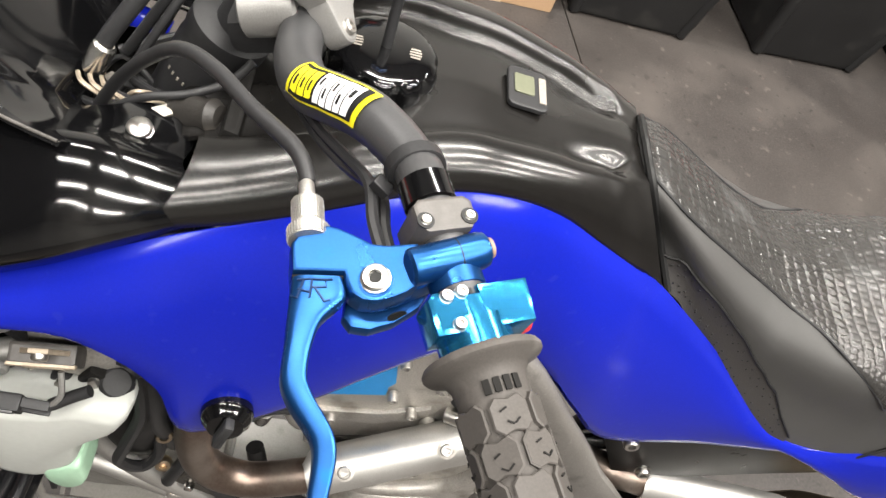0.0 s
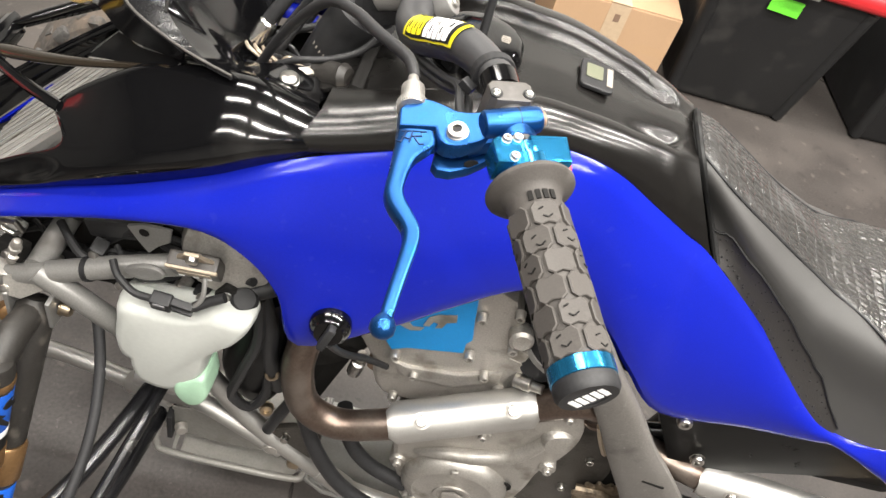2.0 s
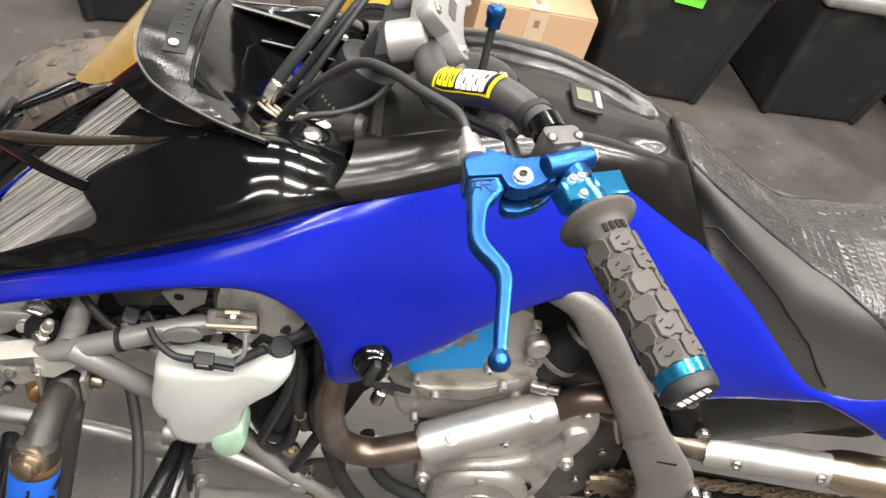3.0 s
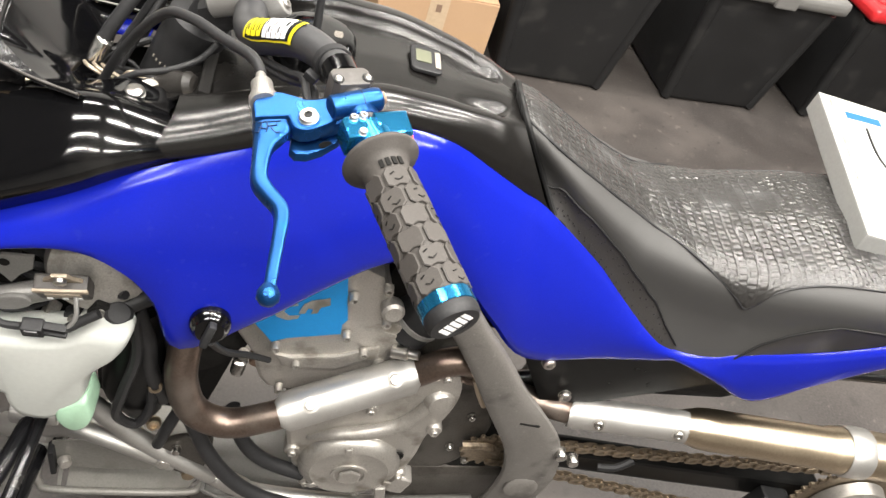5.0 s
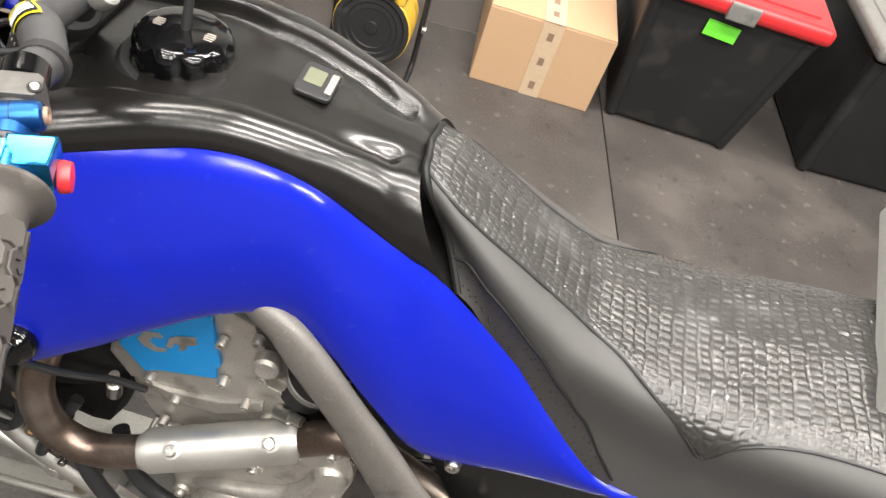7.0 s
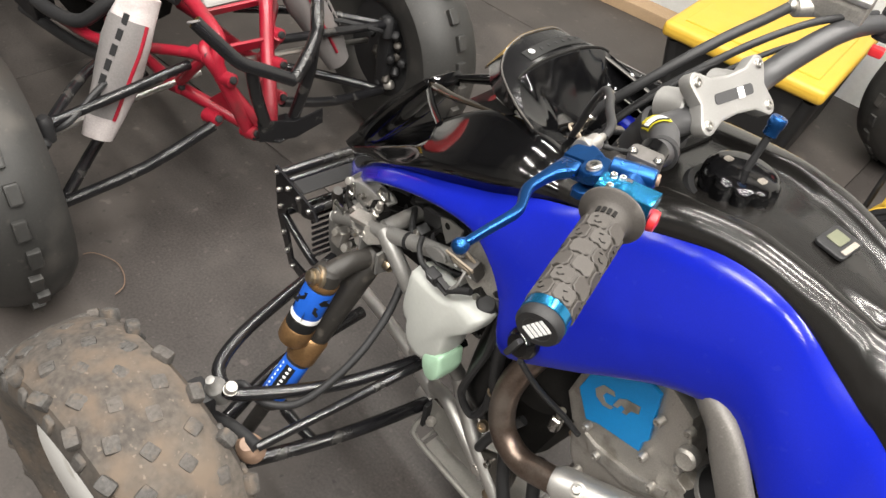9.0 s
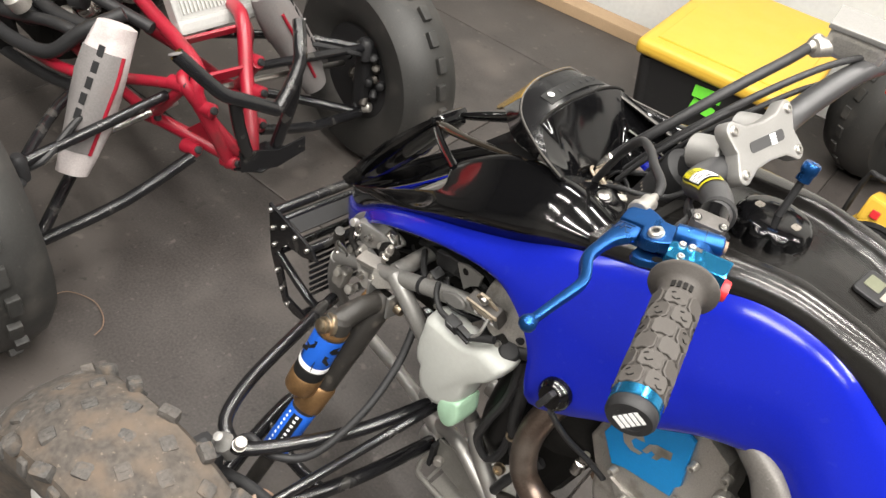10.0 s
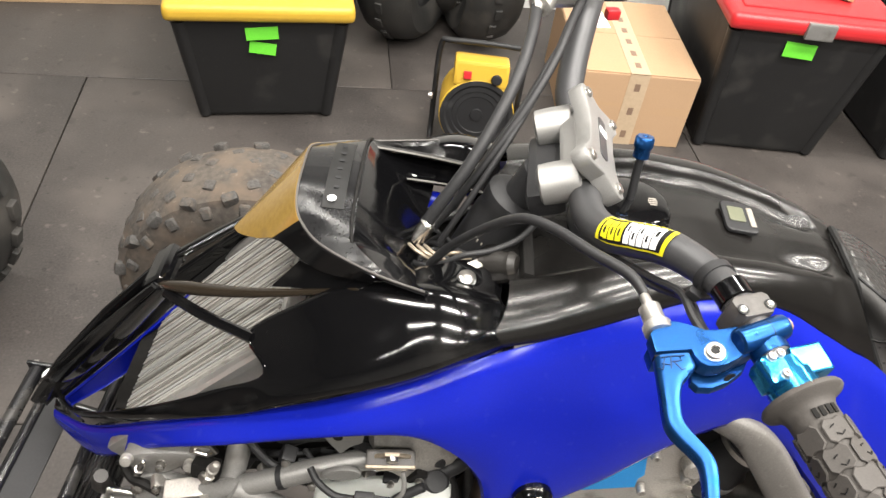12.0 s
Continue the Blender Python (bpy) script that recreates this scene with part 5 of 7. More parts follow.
def shield(p0, p1, r, face, name="heat_shield"):
    """A half-round heat shield laid over the pipe, with rounded ends and two screws."""
    p0, p1 = Vector(p0), Vector(p1)
    d = (p1 - p0).normalized()
    out = V(*face)
    out = (out - d * out.dot(d)).normalized()
    up = d.cross(out)
    rows = []
    n = 26
    for i in range(n + 1):
        t = i / n
        span = 96
        e = min(t, 1 - t) * n
        if e < 4:
            span = 42 + 54 * math.sqrt(max(0, 1 - (1 - e / 4) ** 2))
        c = p0.lerp(p1, t)
        rows.append([c + (out * math.cos(a) + up * math.sin(a)) * r * (.96 if e < .5 else 1) for a in (radians(-span + 2 * span * k / 12) for k in range(13))])
    sh = part(name, sheet(rows, -.0025), ALU, quad, "brushed aluminium heat shield")
    for t in (.23, .84):
        bolt(p0.lerp(p1, t) + out * (r + .0005), out, .0068, STEEL, sh, .0045)
        part("screw_seat", lathe([(.0100, 0), (.0102, .0008), (.0080, .0012)], along(p0.lerp(p1, t) + out * (r - .0002), out), 16), CAST, sh)
    return sh


shield((.088, -.150, .503), (.250, -.110, .561), .0255, (0, -.55, .85))
shield((.485, -.103, .499), (.665, -.130, .526), .0245, (0, -.95, .35))
muf = part("silencer", lathe([(.020, -.03), (.0250, -.012), (.0290, .004), (.0305, .02), (.0310, .20), (.0330, .205), (.0340, .21), (.0350, .23), (.0350, .50)], along((.665, -.130, .525), (.97, -.10, .045)), 30), STRAW, quad, "straw-coloured steel silencer")
part("silencer_band", lathe([(.036, .225), (.0375, .227), (.0375, .26), (.036, .262)], along((.665, -.130, .525), (.97, -.10, .045)), 30), ALU, muf)

# frame guard from under the panel down to the foot peg
gc = [(.150, -.085, .762), (.180, -.112, .778), (.212, -.124, .772), (.240, -.130, .745), (.290, -.131, .677), (.331, -.133, .620), (.369, -.135, .562), (.402, -.136, .517), (.443, -.137, .455), (.465, -.137, .380), (.464, -.134, .310), (.455, -.130, .255)]
gw = [.012, .0145, .018, .0215, .0225, .0265, .030, .035, .040, .042, .040, .036]
bm = bmesh.new()
line = spline(gc, 4)
rings = []
for i, p in enumerate(line):
    d = (line[min(i + 1, len(line) - 1)] - line[max(i - 1, 0)]).normalized()
    side_v = d.cross(V(0, 1, 0)).normalized()
    nrm = side_v.cross(d).normalized()
    f = i / 4
    a = min(int(f), len(gw) - 1)
    b = min(a + 1, len(gw) - 1)
    w = gw[a] + (gw[b] - gw[a]) * (f - a)
    th = .011
    ring = []
    for k in range(16):
        q = 2 * math.pi * k / 16
        c, s_ = math.cos(q), math.sin(q)
        ring.append(p + side_v * w * (abs(c) ** .7) * (1 if c > 0 else -1) + nrm * th * (abs(s_) ** .8) * (1 if s_ > 0 else -1))
    rings.append(ring)
guard = part("frame_guard", loft(bm, rings), GUARD, quad, "scuffed grey frame and heel guard")
part("guard_scar", box((.03, .002, .004), pose(.415, -.1465, .520, 0, 8, 0), .001), DARK, guard)
for x, z in ((.486, .452), (.510, .438)):
    bolt((x, -.140, z), (0, -1, 0), .0085, STEEL, guard, .014, socket=False)
part("peg_boss", lathe([(.026, 0), (.026, .006), (.020, .009), (.012, .008), (0, .010)], along((.460, -.144, .352), (0, -1, .1)), 22), GUARD, guard)
part("side_cover", xz([(.372, .628), (.440, .512), (.470, .508), (.668, .600), (.660, .622), (.600, .648), (.560, .642), (.47, .625)], -.1055, .004, .001), BLACKPANEL, quad, "dull black lower side cover")
for p in ((.411, -.112, .617), (.460, -.112, .549)):
    bolt(p, (0, -1, .1), .0085, STEEL, quad, .008, "panel_bolt")
part("subframe_tube", tube([(.36, -.07, .50), (.55, -.075, .575), (.72, -.08, .615), (1.0, -.09, .64)], .011, 12, 5), TUBE, quad)

# chain drive
link = bmesh.new()
for s in (-.0042, .0042):
    slab([(p[0], p[1]) for p in rounded(.0240, .0150, .0072, 4)], .0016, Matrix(((1, 0, 0, 0), (0, 0, 1, s - .0008), (0, 1, 0, 0), (0, 0, 0, 1))), 0, bm=link)
for x in (-.0078, .0078):
    lathe([(.0040, -.0062), (.0040, .0062)], along((x, 0, 0), (0, 1, 0)), 8, bm=link)
LINK = mesh_of("link", link, CHAINM)
chain = part("chain_guide", box((.06, .035, .055), pose(.958, -.10, .268, 0, 8, 0), .006), DULL, quad, "black chain guide block")
for z0, z1, x0, x1 in ((.402, .392, .415, 1.08), (.345, .205, .415, 1.0)):
    n = int(math.hypot(x1 - x0, z1 - z0) / .0156)
    for k in range(n):
        t = (k + .5) / n
        ob = new("link", LINK)
        ob.parent, ob.matrix_parent_inverse = quad, quad.matrix_basis.inverted()
        ob.matrix_basis = pose(x0 + (x1 - x0) * t, -.100 + (.0012 if k % 2 else -.0012), z0 + (z1 - z0) * t - .004 * math.sin(math.pi * t), 0, math.degrees(math.atan2(z0 - z1, x1 - x0)), 0)


def sprocket(at, r, teeth):
    out = []
    for k in range(teeth * 4):
        a = 2 * math.pi * k / (teeth * 4)
        out.append((at[0] + (r + (.004 if k % 4 in (1, 2) else -.004)) * math.cos(a), at[2] + (r + (.004 if k % 4 in (1, 2) else -.004)) * math.sin(a)))
    return xz(out, at[1] - .003, .006, .0008)


part("sprocket", sprocket((.405, -.10, .372), .036, 14), CHAINM, quad, "oily front sprocket")
rs = part("sprocket", sprocket((1.090, -.10, .300), .098, 38), CHAINM, quad, "worn rear sprocket")
part("hub", lathe([(.070, 0), (.066, .02), (.045, .03), (.040, .06), (.02, .065)], along((1.090, -.105, .300), (0, -1, 0)), 28), CAST, rs)
part("rear_axle", tube([(1.09, -.12, .300), (1.09, -.55, .290)], .024, 16, 1, smooth=False), CAST, quad)
part("swing_arm", box((.62, .035, .05), pose(.75, -.065, .305, 0, 6, 0), .008), BLACKPANEL, quad, "black swing arm beam")
part("guide_bracket", tube([(.60, -.10, .345), (.625, -.105, .355), (.65, -.10, .372)], .006, 8, 4), DULL, quad)
part("sprocket_guard", xz(smooth2([(.325, .43), (.345, .315), (.40, .29), (.44, .32), (.43, .40), (.38, .45)]), -.088, .006, .001), DARK, quad)
for x, z in ((.362, .445), (.352, .360), (.385, .325), (.42, .33)):
    bolt((x, -.092, z), (0, -1, 0), .0055, STEEL, quad, .006, "bolt")
part("chain_slack", tube([(.365, -.104, .385), (.395, -.106, .392), (.42, -.106, .378)], .007, 8, 3), CHAINM, quad)

# lower frame rails, hoses along the engine
part("frame_rail", tube([(-.152, -.105, .427), (-.105, -.114, .375), (-.058, -.118, .333), (.003, -.120, .286), (.079, -.120, .232), (.25, -.120, .215), (.42, -.118, .235)], .0135, 16, 6), ALU, quad, "scuffed silver-grey frame rail")
part("rail_sleeve", lathe([(.0145, -.03), (.0155, -.028), (.0155, .028), (.0145, .03)], along((.040, -.120, .258), (.75, 0, -.62)), 18), ALU, quad)
for pts in ([(-.02, -.125, .43), (.012, -.140, .36), (.06, -.150, .30), (.13, -.152, .262), (.24, -.145, .238)], [(.03, -.10, .43), (.05, -.118, .375), (.085, -.124, .335), (.14, -.124, .305)]):
    part("coolant_hose", tube(pts, .0105, 14, 6), CABLE, quad, "black rubber hose")
part("wire_loop", tube([(.000, -.190, .690), (.008, -.165, .645), (.020, -.140, .605), (.040, -.115, .570), (.066, -.100, .543)], .0042, 8, 5), CABLE, quad)
part("clutch_arm", lathe([(.007, -.03), (.009, -.028), (.009, 0), (.006, .002), (.006, .02)], along((.032, -.105, .545), (.1, -.1, 1)), 12), STEEL, quad)
part("tan_block", box((.05, .03, .055), pose(.075, -.070, .52, 0, 25, 0), .006), ROCK, quad)
part("fan_shroud", lathe([(.065, 0), (.070, .005), (.070, .03), (.05, .035), (.02, .03), (0, .03)], along((-.03, -.06, .57), (.3, -.9, .2)), 26), DARK, quad)
# fuel tap knob in the panel
kn = part("panel_knob", lathe([(.020, -.006), (.0205, 0), (.019, .005), (.016, .008), (.014, .012), (0, .013)], along((-.002, -.194, .724), (.05, -1, .25)), 26), GLOSS, quad, "black rubber panel knob")
part("knob_fin", box((.008, .028, .014), along((-.002, -.209, .727), (.05, -1, .25)) @ pose(0, 0, 0, 0, 0, 72), .003), DULL, kn)

# ---- front chassis ----
part("upper_rail", tube([(-.46, -.145, .545), (-.384, -.157, .597), (-.310, -.168, .640), (-.235, -.160, .672), (-.155, -.145, .695)], .0120, 16, 5), FRAMEGREY, quad, "grey painted frame tube")
part("rail_band", lathe([(.0132, -.003), (.0132, .003)], along((-.255, -.163, .664), (.85, .05, .3)), 16), DULL, quad)
part("down_tube", tube([(-.305, -.172, .650), (-.270, -.172, .625), (-.235, -.165, .585), (-.190, -.135, .500), (-.152, -.105, .427)], .0125, 16, 5), FRAMEGREY, quad, "grey painted frame tube")
part("lower_rail", tube([(-.50, -.05, .290), (-.36, -.06, .294), (-.235, -.085, .310), (-.165, -.106, .352), (-.084, -.116, .324), (-.040, -.118, .300)], .0125, 14, 5), ALU, quad, "scuffed bright frame tube")
part("collar", lathe([(.015, -.035), (.0165, -.033), (.0165, .033), (.015, .035)], along((-.240, -.084, .309), (1, -.2, .15)), 18), ALU, quad)
lug = part("plate_hanger", box((.008, .030, .060), pose(-.206, -.098, .262, 0, 0, 8), .002), DULL, quad)
bolt((-.190, -.104, .260), (.4, -.8, .2), .0085, CAST, lug, .010, socket=False)
part("web", slab([(-.205, .300), (-.205, .235), (-.150, .230), (-.075, .238), (-.040, .285), (-.120, .318)], .003, Matrix(((1, 0, 0, 0), (0, 0, 1, -.098), (0, 1, 0, 0), (0, 0, 0, 1))), .001), CLEAR, quad, "pale scuffed sheet web")
mount = part("engine_mount", xz(smooth2([(-.082, .326), (-.060, .352), (-.030, .374), (.006, .380), (.010, .345), (.002, .302), (-.018, .276), (-.045, .290)], 3), -.122, .010, .002), DARKCAST, quad, "dark grimy engine mounting plate")
for x, z, r, mt in ((-.052, .316, .0100, CAST), (-.018, .288, .0095, STRAW), (-.036, .352, .0060, STEEL)):
    bolt((x, -.123, z), (0, -1, .1), r, mt, mount, .010, socket=False)
part("cross_tube", tube([(-.31, -.165, .645), (-.31, CY, .655), (-.31, .19, .645)], .013, 12, 3), FRAMEGREY, quad)
part("front_hoop", tube([(-.46, -.145, .545), (-.50, -.11, .42), (-.50, -.05, .275)], .013, 12, 4), FRAMEGREY, quad)
# the busy joint of rail, hoop and shock mount: castings, plates, bolts and a steel eye
joint = part("head_casting", xz(smooth2([(-.432, .636), (-.415, .652), (-.388, .660), (-.352, .664), (-.338, .655), (-.362, .640), (-.385, .622), (-.408, .618)]), -.148, .026, .004), FRAMEGREY, quad, "grey cast frame joint with plates and bolts")
part("joint_web", xz([(-.432, .604), (-.398, .620), (-.362, .612), (-.350, .588), (-.388, .574), (-.418, .580)], -.152, .010, .002), FRAMEGREY, joint)
part("joint_web", box((.060, .022, .010), pose(-.352, -.166, .628, 12, -14, 6), .002), CAST, joint)
part("joint_plate", xz([(-.388, .602), (-.352, .612), (-.340, .596), (-.346, .572), (-.372, .566)], -.170, .005, .001), FINM, joint, "bright worn steel plate")
part("joint_plate", slab([(-.022, -.010), (-.006, -.016), (.020, -.008), (.022, .010), (.004, .015), (-.018, .010)], .004, pose(-.320, -.176, .628, 62, -18, 10), .001), CAST, joint)
part("hex_loop", tube([(-.352, -.150, .676), (-.346, -.151, .688), (-.331, -.152, .692), (-.325, -.152, .682), (-.335, -.151, .672), (-.352, -.150, .676)], .0030, 8, 1, smooth=False), STEEL, joint)
part("spire_bolt", lathe([(.0055, -.030), (.0055, -.020), (.0072, -.019), (.0072, -.012), (.0045, -.011), (.0045, -.002), (.0062, -.001), (.0062, .005), (.0050, .006), (.0050, .016), (.0030, .019), (0, .0195)], along((-.326, -.168, .672), (.36, -.15, .92)), 14), CAST, joint, "zinc threaded stud with nuts")
part("spring_bolt", lathe([(.0055, -.022), (.0055, -.010), (.0035, -.009), (.0042, -.004), (.0035, .001), (.0042, .006), (.0035, .011), (.0020, .018), (0, .019)], along((-.406, -.158, .648), (.35, -.2, .9)), 12), STEEL, joint)
part("steel_eye", tube([(-.458, -.152, .562), (-.452, -.156, .586), (-.424, -.158, .588), (-.420, -.156, .566), (-.440, -.152, .556), (-.458, -.152, .562)], .0038, 8, 1, smooth=False), STEEL, joint, "bright square steel eye")
part("eye_plate", box((.022, .004, .014), pose(-.440, -.150, .570, 18, -8, 0), .001), GREYCARD, joint)
part("worn_bush", lathe([(.010, -.012), (.0125, -.010), (.0125, .010), (.010, .012), (.005, .013), (0, .013)], along((-.346, -.172, .566), (.5, -.8, .3)), 16), GOLD, joint, "rust-orange bush")
part("rubber_bush", lathe([(.009, -.014), (.013, -.011), (.011, -.004), (.013, .003), (.010, .012), (0, .013)], along((-.326, -.176, .560), (.6, -.7, .4)), 16), DUSTBLACK, joint)
part("rubber_strap", tube([(-.436, -.140, .628), (-.424, -.152, .612), (-.408, -.158, .612), (-.392, -.160, .600)], .0055, 8, 4), DARK, joint)
part("rubber_strap", tube([(-.462, -.146, .598), (-.470, -.140, .570), (-.464, -.132, .540)], [.008, .010, .006], 10, 4), DUSTBLACK, joint)
for p, r, h, mt in (((-.424, -.150, .646), .0065, .007, CAST), ((-.403, -.160, .526), .0080, .010, CAST), ((-.303, -.184, .571), .0085, .012, STRAW), ((-.372, -.172, .590), .0055, .006, STEEL), ((-.356, -.152, .652), .0060, .008, CAST), ((-.388, -.150, .642), .0050, .009, STEEL), ((-.418, -.154, .598), .0065, .008, STEEL), ((-.338, -.178, .618), .0050, .010, STEEL), ((-.448, -.150, .520), .0070, .009, CAST), ((-.380, -.166, .556), .0062, .010, STEEL)):
    bolt(p, (.1, -1, .5), r, mt, joint, h, "joint_bolt", socket=False)
part("hoop_lug", box((.024, .022, .040), pose(-.452, -.140, .505, 0, 12, 8), .005), CAST, quad)
rgm = pose(-.1435, -.163, .718, 26, -4, 3)
reg = part("regulator", box((.049, .018, .034), rgm, .003), SWITCHGREY, quad, "taupe cast voltage regulator with a pale recess")
part("recess", slab(rounded(.032, .011, .001, 2), .002, rgm @ pose(.001, -.0086, .0035, 90, 0, 0), .0005), REGM, reg)
part("rim_step", box((.050, .004, .007), rgm @ pose(0, -.008, .0135), .001, 1), REGM, reg)
for x in (-.014, 0, .013):
    part("rivet", lathe([(.0030, 0), (.0030, .001), (0, .0014)], along(rgm @ V(x, -.009, -.010), rgm.to_3x3() @ V(0, -1, 0)), 10), PAPER, reg)
part("tab", slab([(-.020, -.004), (.020, -.004), (.016, .004), (.010, .010), (.007, .018), (-.007, .018), (-.010, .010), (-.016, .004)], .004, rgm @ pose(.002, .004, .017, 90, 0, 0), .001), REGM, reg)
bolt(rgm @ V(.002, .001, .028), rgm.to_3x3() @ V(0, -1, .1), .0062, STEEL, reg, .006, socket=False)
part("gasket_case", lathe([(.05, 0), (.052, .004), (.048, .02), (.03, .026), (0, .027)], along((-.120, -.120, .715), (.2, -.9, .4)), 26), CAST, quad)
part("ignition_coil", box((.07, .03, .025), pose(-.235, -.120, .700, 0, -15, 0), .005), DULL, quad)
bpl = part("bracket_plate", xz([(-.216, .734), (-.200, .742), (-.172, .744), (-.174, .726), (-.186, .716), (-.196, .702), (-.206, .716)], -.152, .004, .001), FRAMEGREY, quad, "grey steel tab with an oval hole")
part("hole", lathe([(.0052, 0), (.0048, .0006), (0, .0006)], along((-.199, -.1525, .732), (0, -1, 0)), 14), DARK, bpl)
part("weld_pad", xz(smooth2([(-.212, .694), (-.196, .706), (-.178, .708), (-.172, .698), (-.186, .688), (-.202, .686)], 3), -.174, .006, .002), FRAMEGREY, quad)
for pts, r in (([(-.24, -.150, .675), (-.20, -.140, .672), (-.16, -.135, .675), (-.12, -.150, .685)], .0042), ([(-.22, -.125, .660), (-.17, -.128, .665), (-.12, -.135, .680), (-.09, -.150, .700)], .005), ([(-.30, -.12, .69), (-.24, -.11, .72), (-.17, -.11, .70), (-.1, -.12, .66)], .006), ([(-.33, -.10, .66), (-.26, -.09, .66), (-.18, -.09, .64), (-.08, -.10, .60)], .008), ([(-.085, -.140, .66), (-.080, -.150, .60), (-.095, -.155, .53), (-.105, -.150, .47), (-.085, -.140, .435), (-.068, -.135, .47), (-.07, -.125, .54), (-.06, -.10, .60)], .0065)):
    part("wire", tube(pts, r, 8, 5), CABLE, quad, "black wiring")
con = part("connector", box((.020, .014, .018), pose(-.166, -.193, .688, 15, 0, 0), .002), DULL, quad, "black wiring connector with a grey lock")
part("lock", box((.012, .003, .007), pose(-.166, -.201, .690, 15, 0, 0), .001), BARGREY, con)
for z in (.683, .691):
    part("socket_tube", box((.022, .008, .0055), pose(-.147, -.193, z, 15, 6, 0), .001), DULL, con)
part("lead", tube([(-.177, -.193, .688), (-.196, -.190, .686), (-.214, -.182, .694), (-.224, -.170, .700)], .0040, 8, 5), CABLE, con)
part("lead", tube([(-.137, -.192, .688), (-.128, -.188, .704), (-.130, -.176, .720)], .0025, 8, 5), FRAMEGREY, con)
part("hose_end", tube([(-.136, -.190, .688), (-.122, -.186, .698), (-.108, -.182, .706)], .0052, 10, 4), CABLE, quad)
part("filler_cap", lathe([(.0130, 0), (.0145, .003), (.0145, .010), (.011, .013), (0, .0135)], along((-.096, -.158, .674), (.15, -.35, .9)), 20), DULL, quad, "black round filler cap")
part("cap_neck", tube([(-.096, -.150, .678), (-.075, -.140, .684), (-.050, -.125, .690)], .010, 10, 4), DULL, quad)
part("air_duct", tube([(-.085, -.110, .640), (-.088, -.112, .560), (-.095, -.105, .480), (-.085, -.090, .410)], [.026, .034, .036, .026], 16, 5), BLACKPANEL, quad, "black moulded duct")
for p in ((-.064, -.130, .512), (-.066, -.126, .418)):
    bolt(p, (.2, -1, .4), .009, STRAW, quad, .008, "duct_bolt")
# added dark block in place of the shade between the front tubes
part("bay_shade_fill", box((.26, .12, .16), pose(-.20, -.03, .60, 0, 10, 0), .03), DARK, quad)

# milky overflow bottle with green coolant in its foot
bo = smooth2([(-.216, .656), (-.222, .625), (-.226, .587), (-.221, .563), (-.212, .556), (-.211, .540), (-.203, .515), (-.186, .507), (-.166, .509), (-.145, .531), (-.128, .560), (-.122, .598), (-.107, .623), (-.089, .645), (-.079, .668), (-.080, .680), (-.098, .681), (-.116, .681), (-.142, .665), (-.180, .658)], 3)


def pillow(outline, y0, y1, rim):
    """A blown bottle: the outline in side view, its faces drawn in towards a rounded front and back."""
    cx = sum(p[0] for p in outline) / len(outline)
    cz = sum(p[1] for p in outline) / len(outline)
    rings = []
    for k, y in ((.80, y0), (.90, y0 + rim * .10), (.965, y0 + rim * .4), (1.0, y0 + rim), (1.0, y1 - rim), (.93, y1 - rim * .3), (.75, y1)):
        rings.append([V(cx + (x - cx) * k, y, cz + (z - cz) * k) for x, z in outline])
    return loft(bmesh.new(), rings)


bottle = part("overflow_bottle", pillow(bo, -.192, -.140, .020), BOTTLE, quad, "milky white plastic coolant bottle", 70)
part("coolant", pillow(smooth2([(-.158, .540), (-.160, .516), (-.150, .498), (-.138, .495), (-.126, .507), (-.120, .527), (-.122, .545), (-.126, .562), (-.142, .552)], 3), -.193, -.146, .014), COOLANT, bottle, "pale green coolant showing through", 70)

# front bumper: two drilled side plates joined by bars
bump = part("front_bumper", tube([(-.636, -.152, .512), (-.636, .050, .512)], .0095, 12, 1, smooth=False), TUBE, quad, "black steel front bumper")
for y in (-.152, .050):
    part("bumper_plate", slab([(-.648, .524), (-.520, .514), (-.505, .498), (-.545, .478), (-.590, .470), (-.606, .452), (-.612, .420), (-.585, .345), (-.530, .345), (-.520, .330), (-.560, .318), (-.596, .322), (-.640, .420)], .006, Matrix(((1, 0, 0, 0), (0, 0, 1, y - .003), (0, 1, 0, 0), (0, 0, 0, 1))), .0012), TUBE, bump)
    part("plate_strut", tube([(-.618, y, .430), (-.52, y, .395), (-.46, y, .40)], .008, 10, 3), TUBE, bump)
    for x, z in ((-.640, .515), (-.632, .480), (-.626, .445), (-.600, .505), (-.565, .508), (-.530, .505), (-.615, .390), (-.600, .355), (-.580, .330)):
        bolt((x, y - .004 if y < 0 else y + .004, z), (0, -1 if y < 0 else 1, 0), .0042, STEEL, bump, .004, socket=False)
for x, z in ((-.606, .516), (-.528, .508), (-.540, .335), (-.612, .44)):
    part("cross_bar", tube([(x, -.15, z), (x, .048, z)], .0080, 10, 1, smooth=False), TUBE, bump)
for k in range(9):
    part("grille_rod", tube([(-.535 + .0015 * k, -.148, .50 - .0125 * k), (-.535 + .0015 * k, .046, .50 - .0125 * k)], .0032, 8, 1, smooth=False), TUBE, bump)
part("bumper_sheet", box((.040, .19, .003), pose(-.584, -.051, .516, 0, 4, 0), .001), DULL, bump)


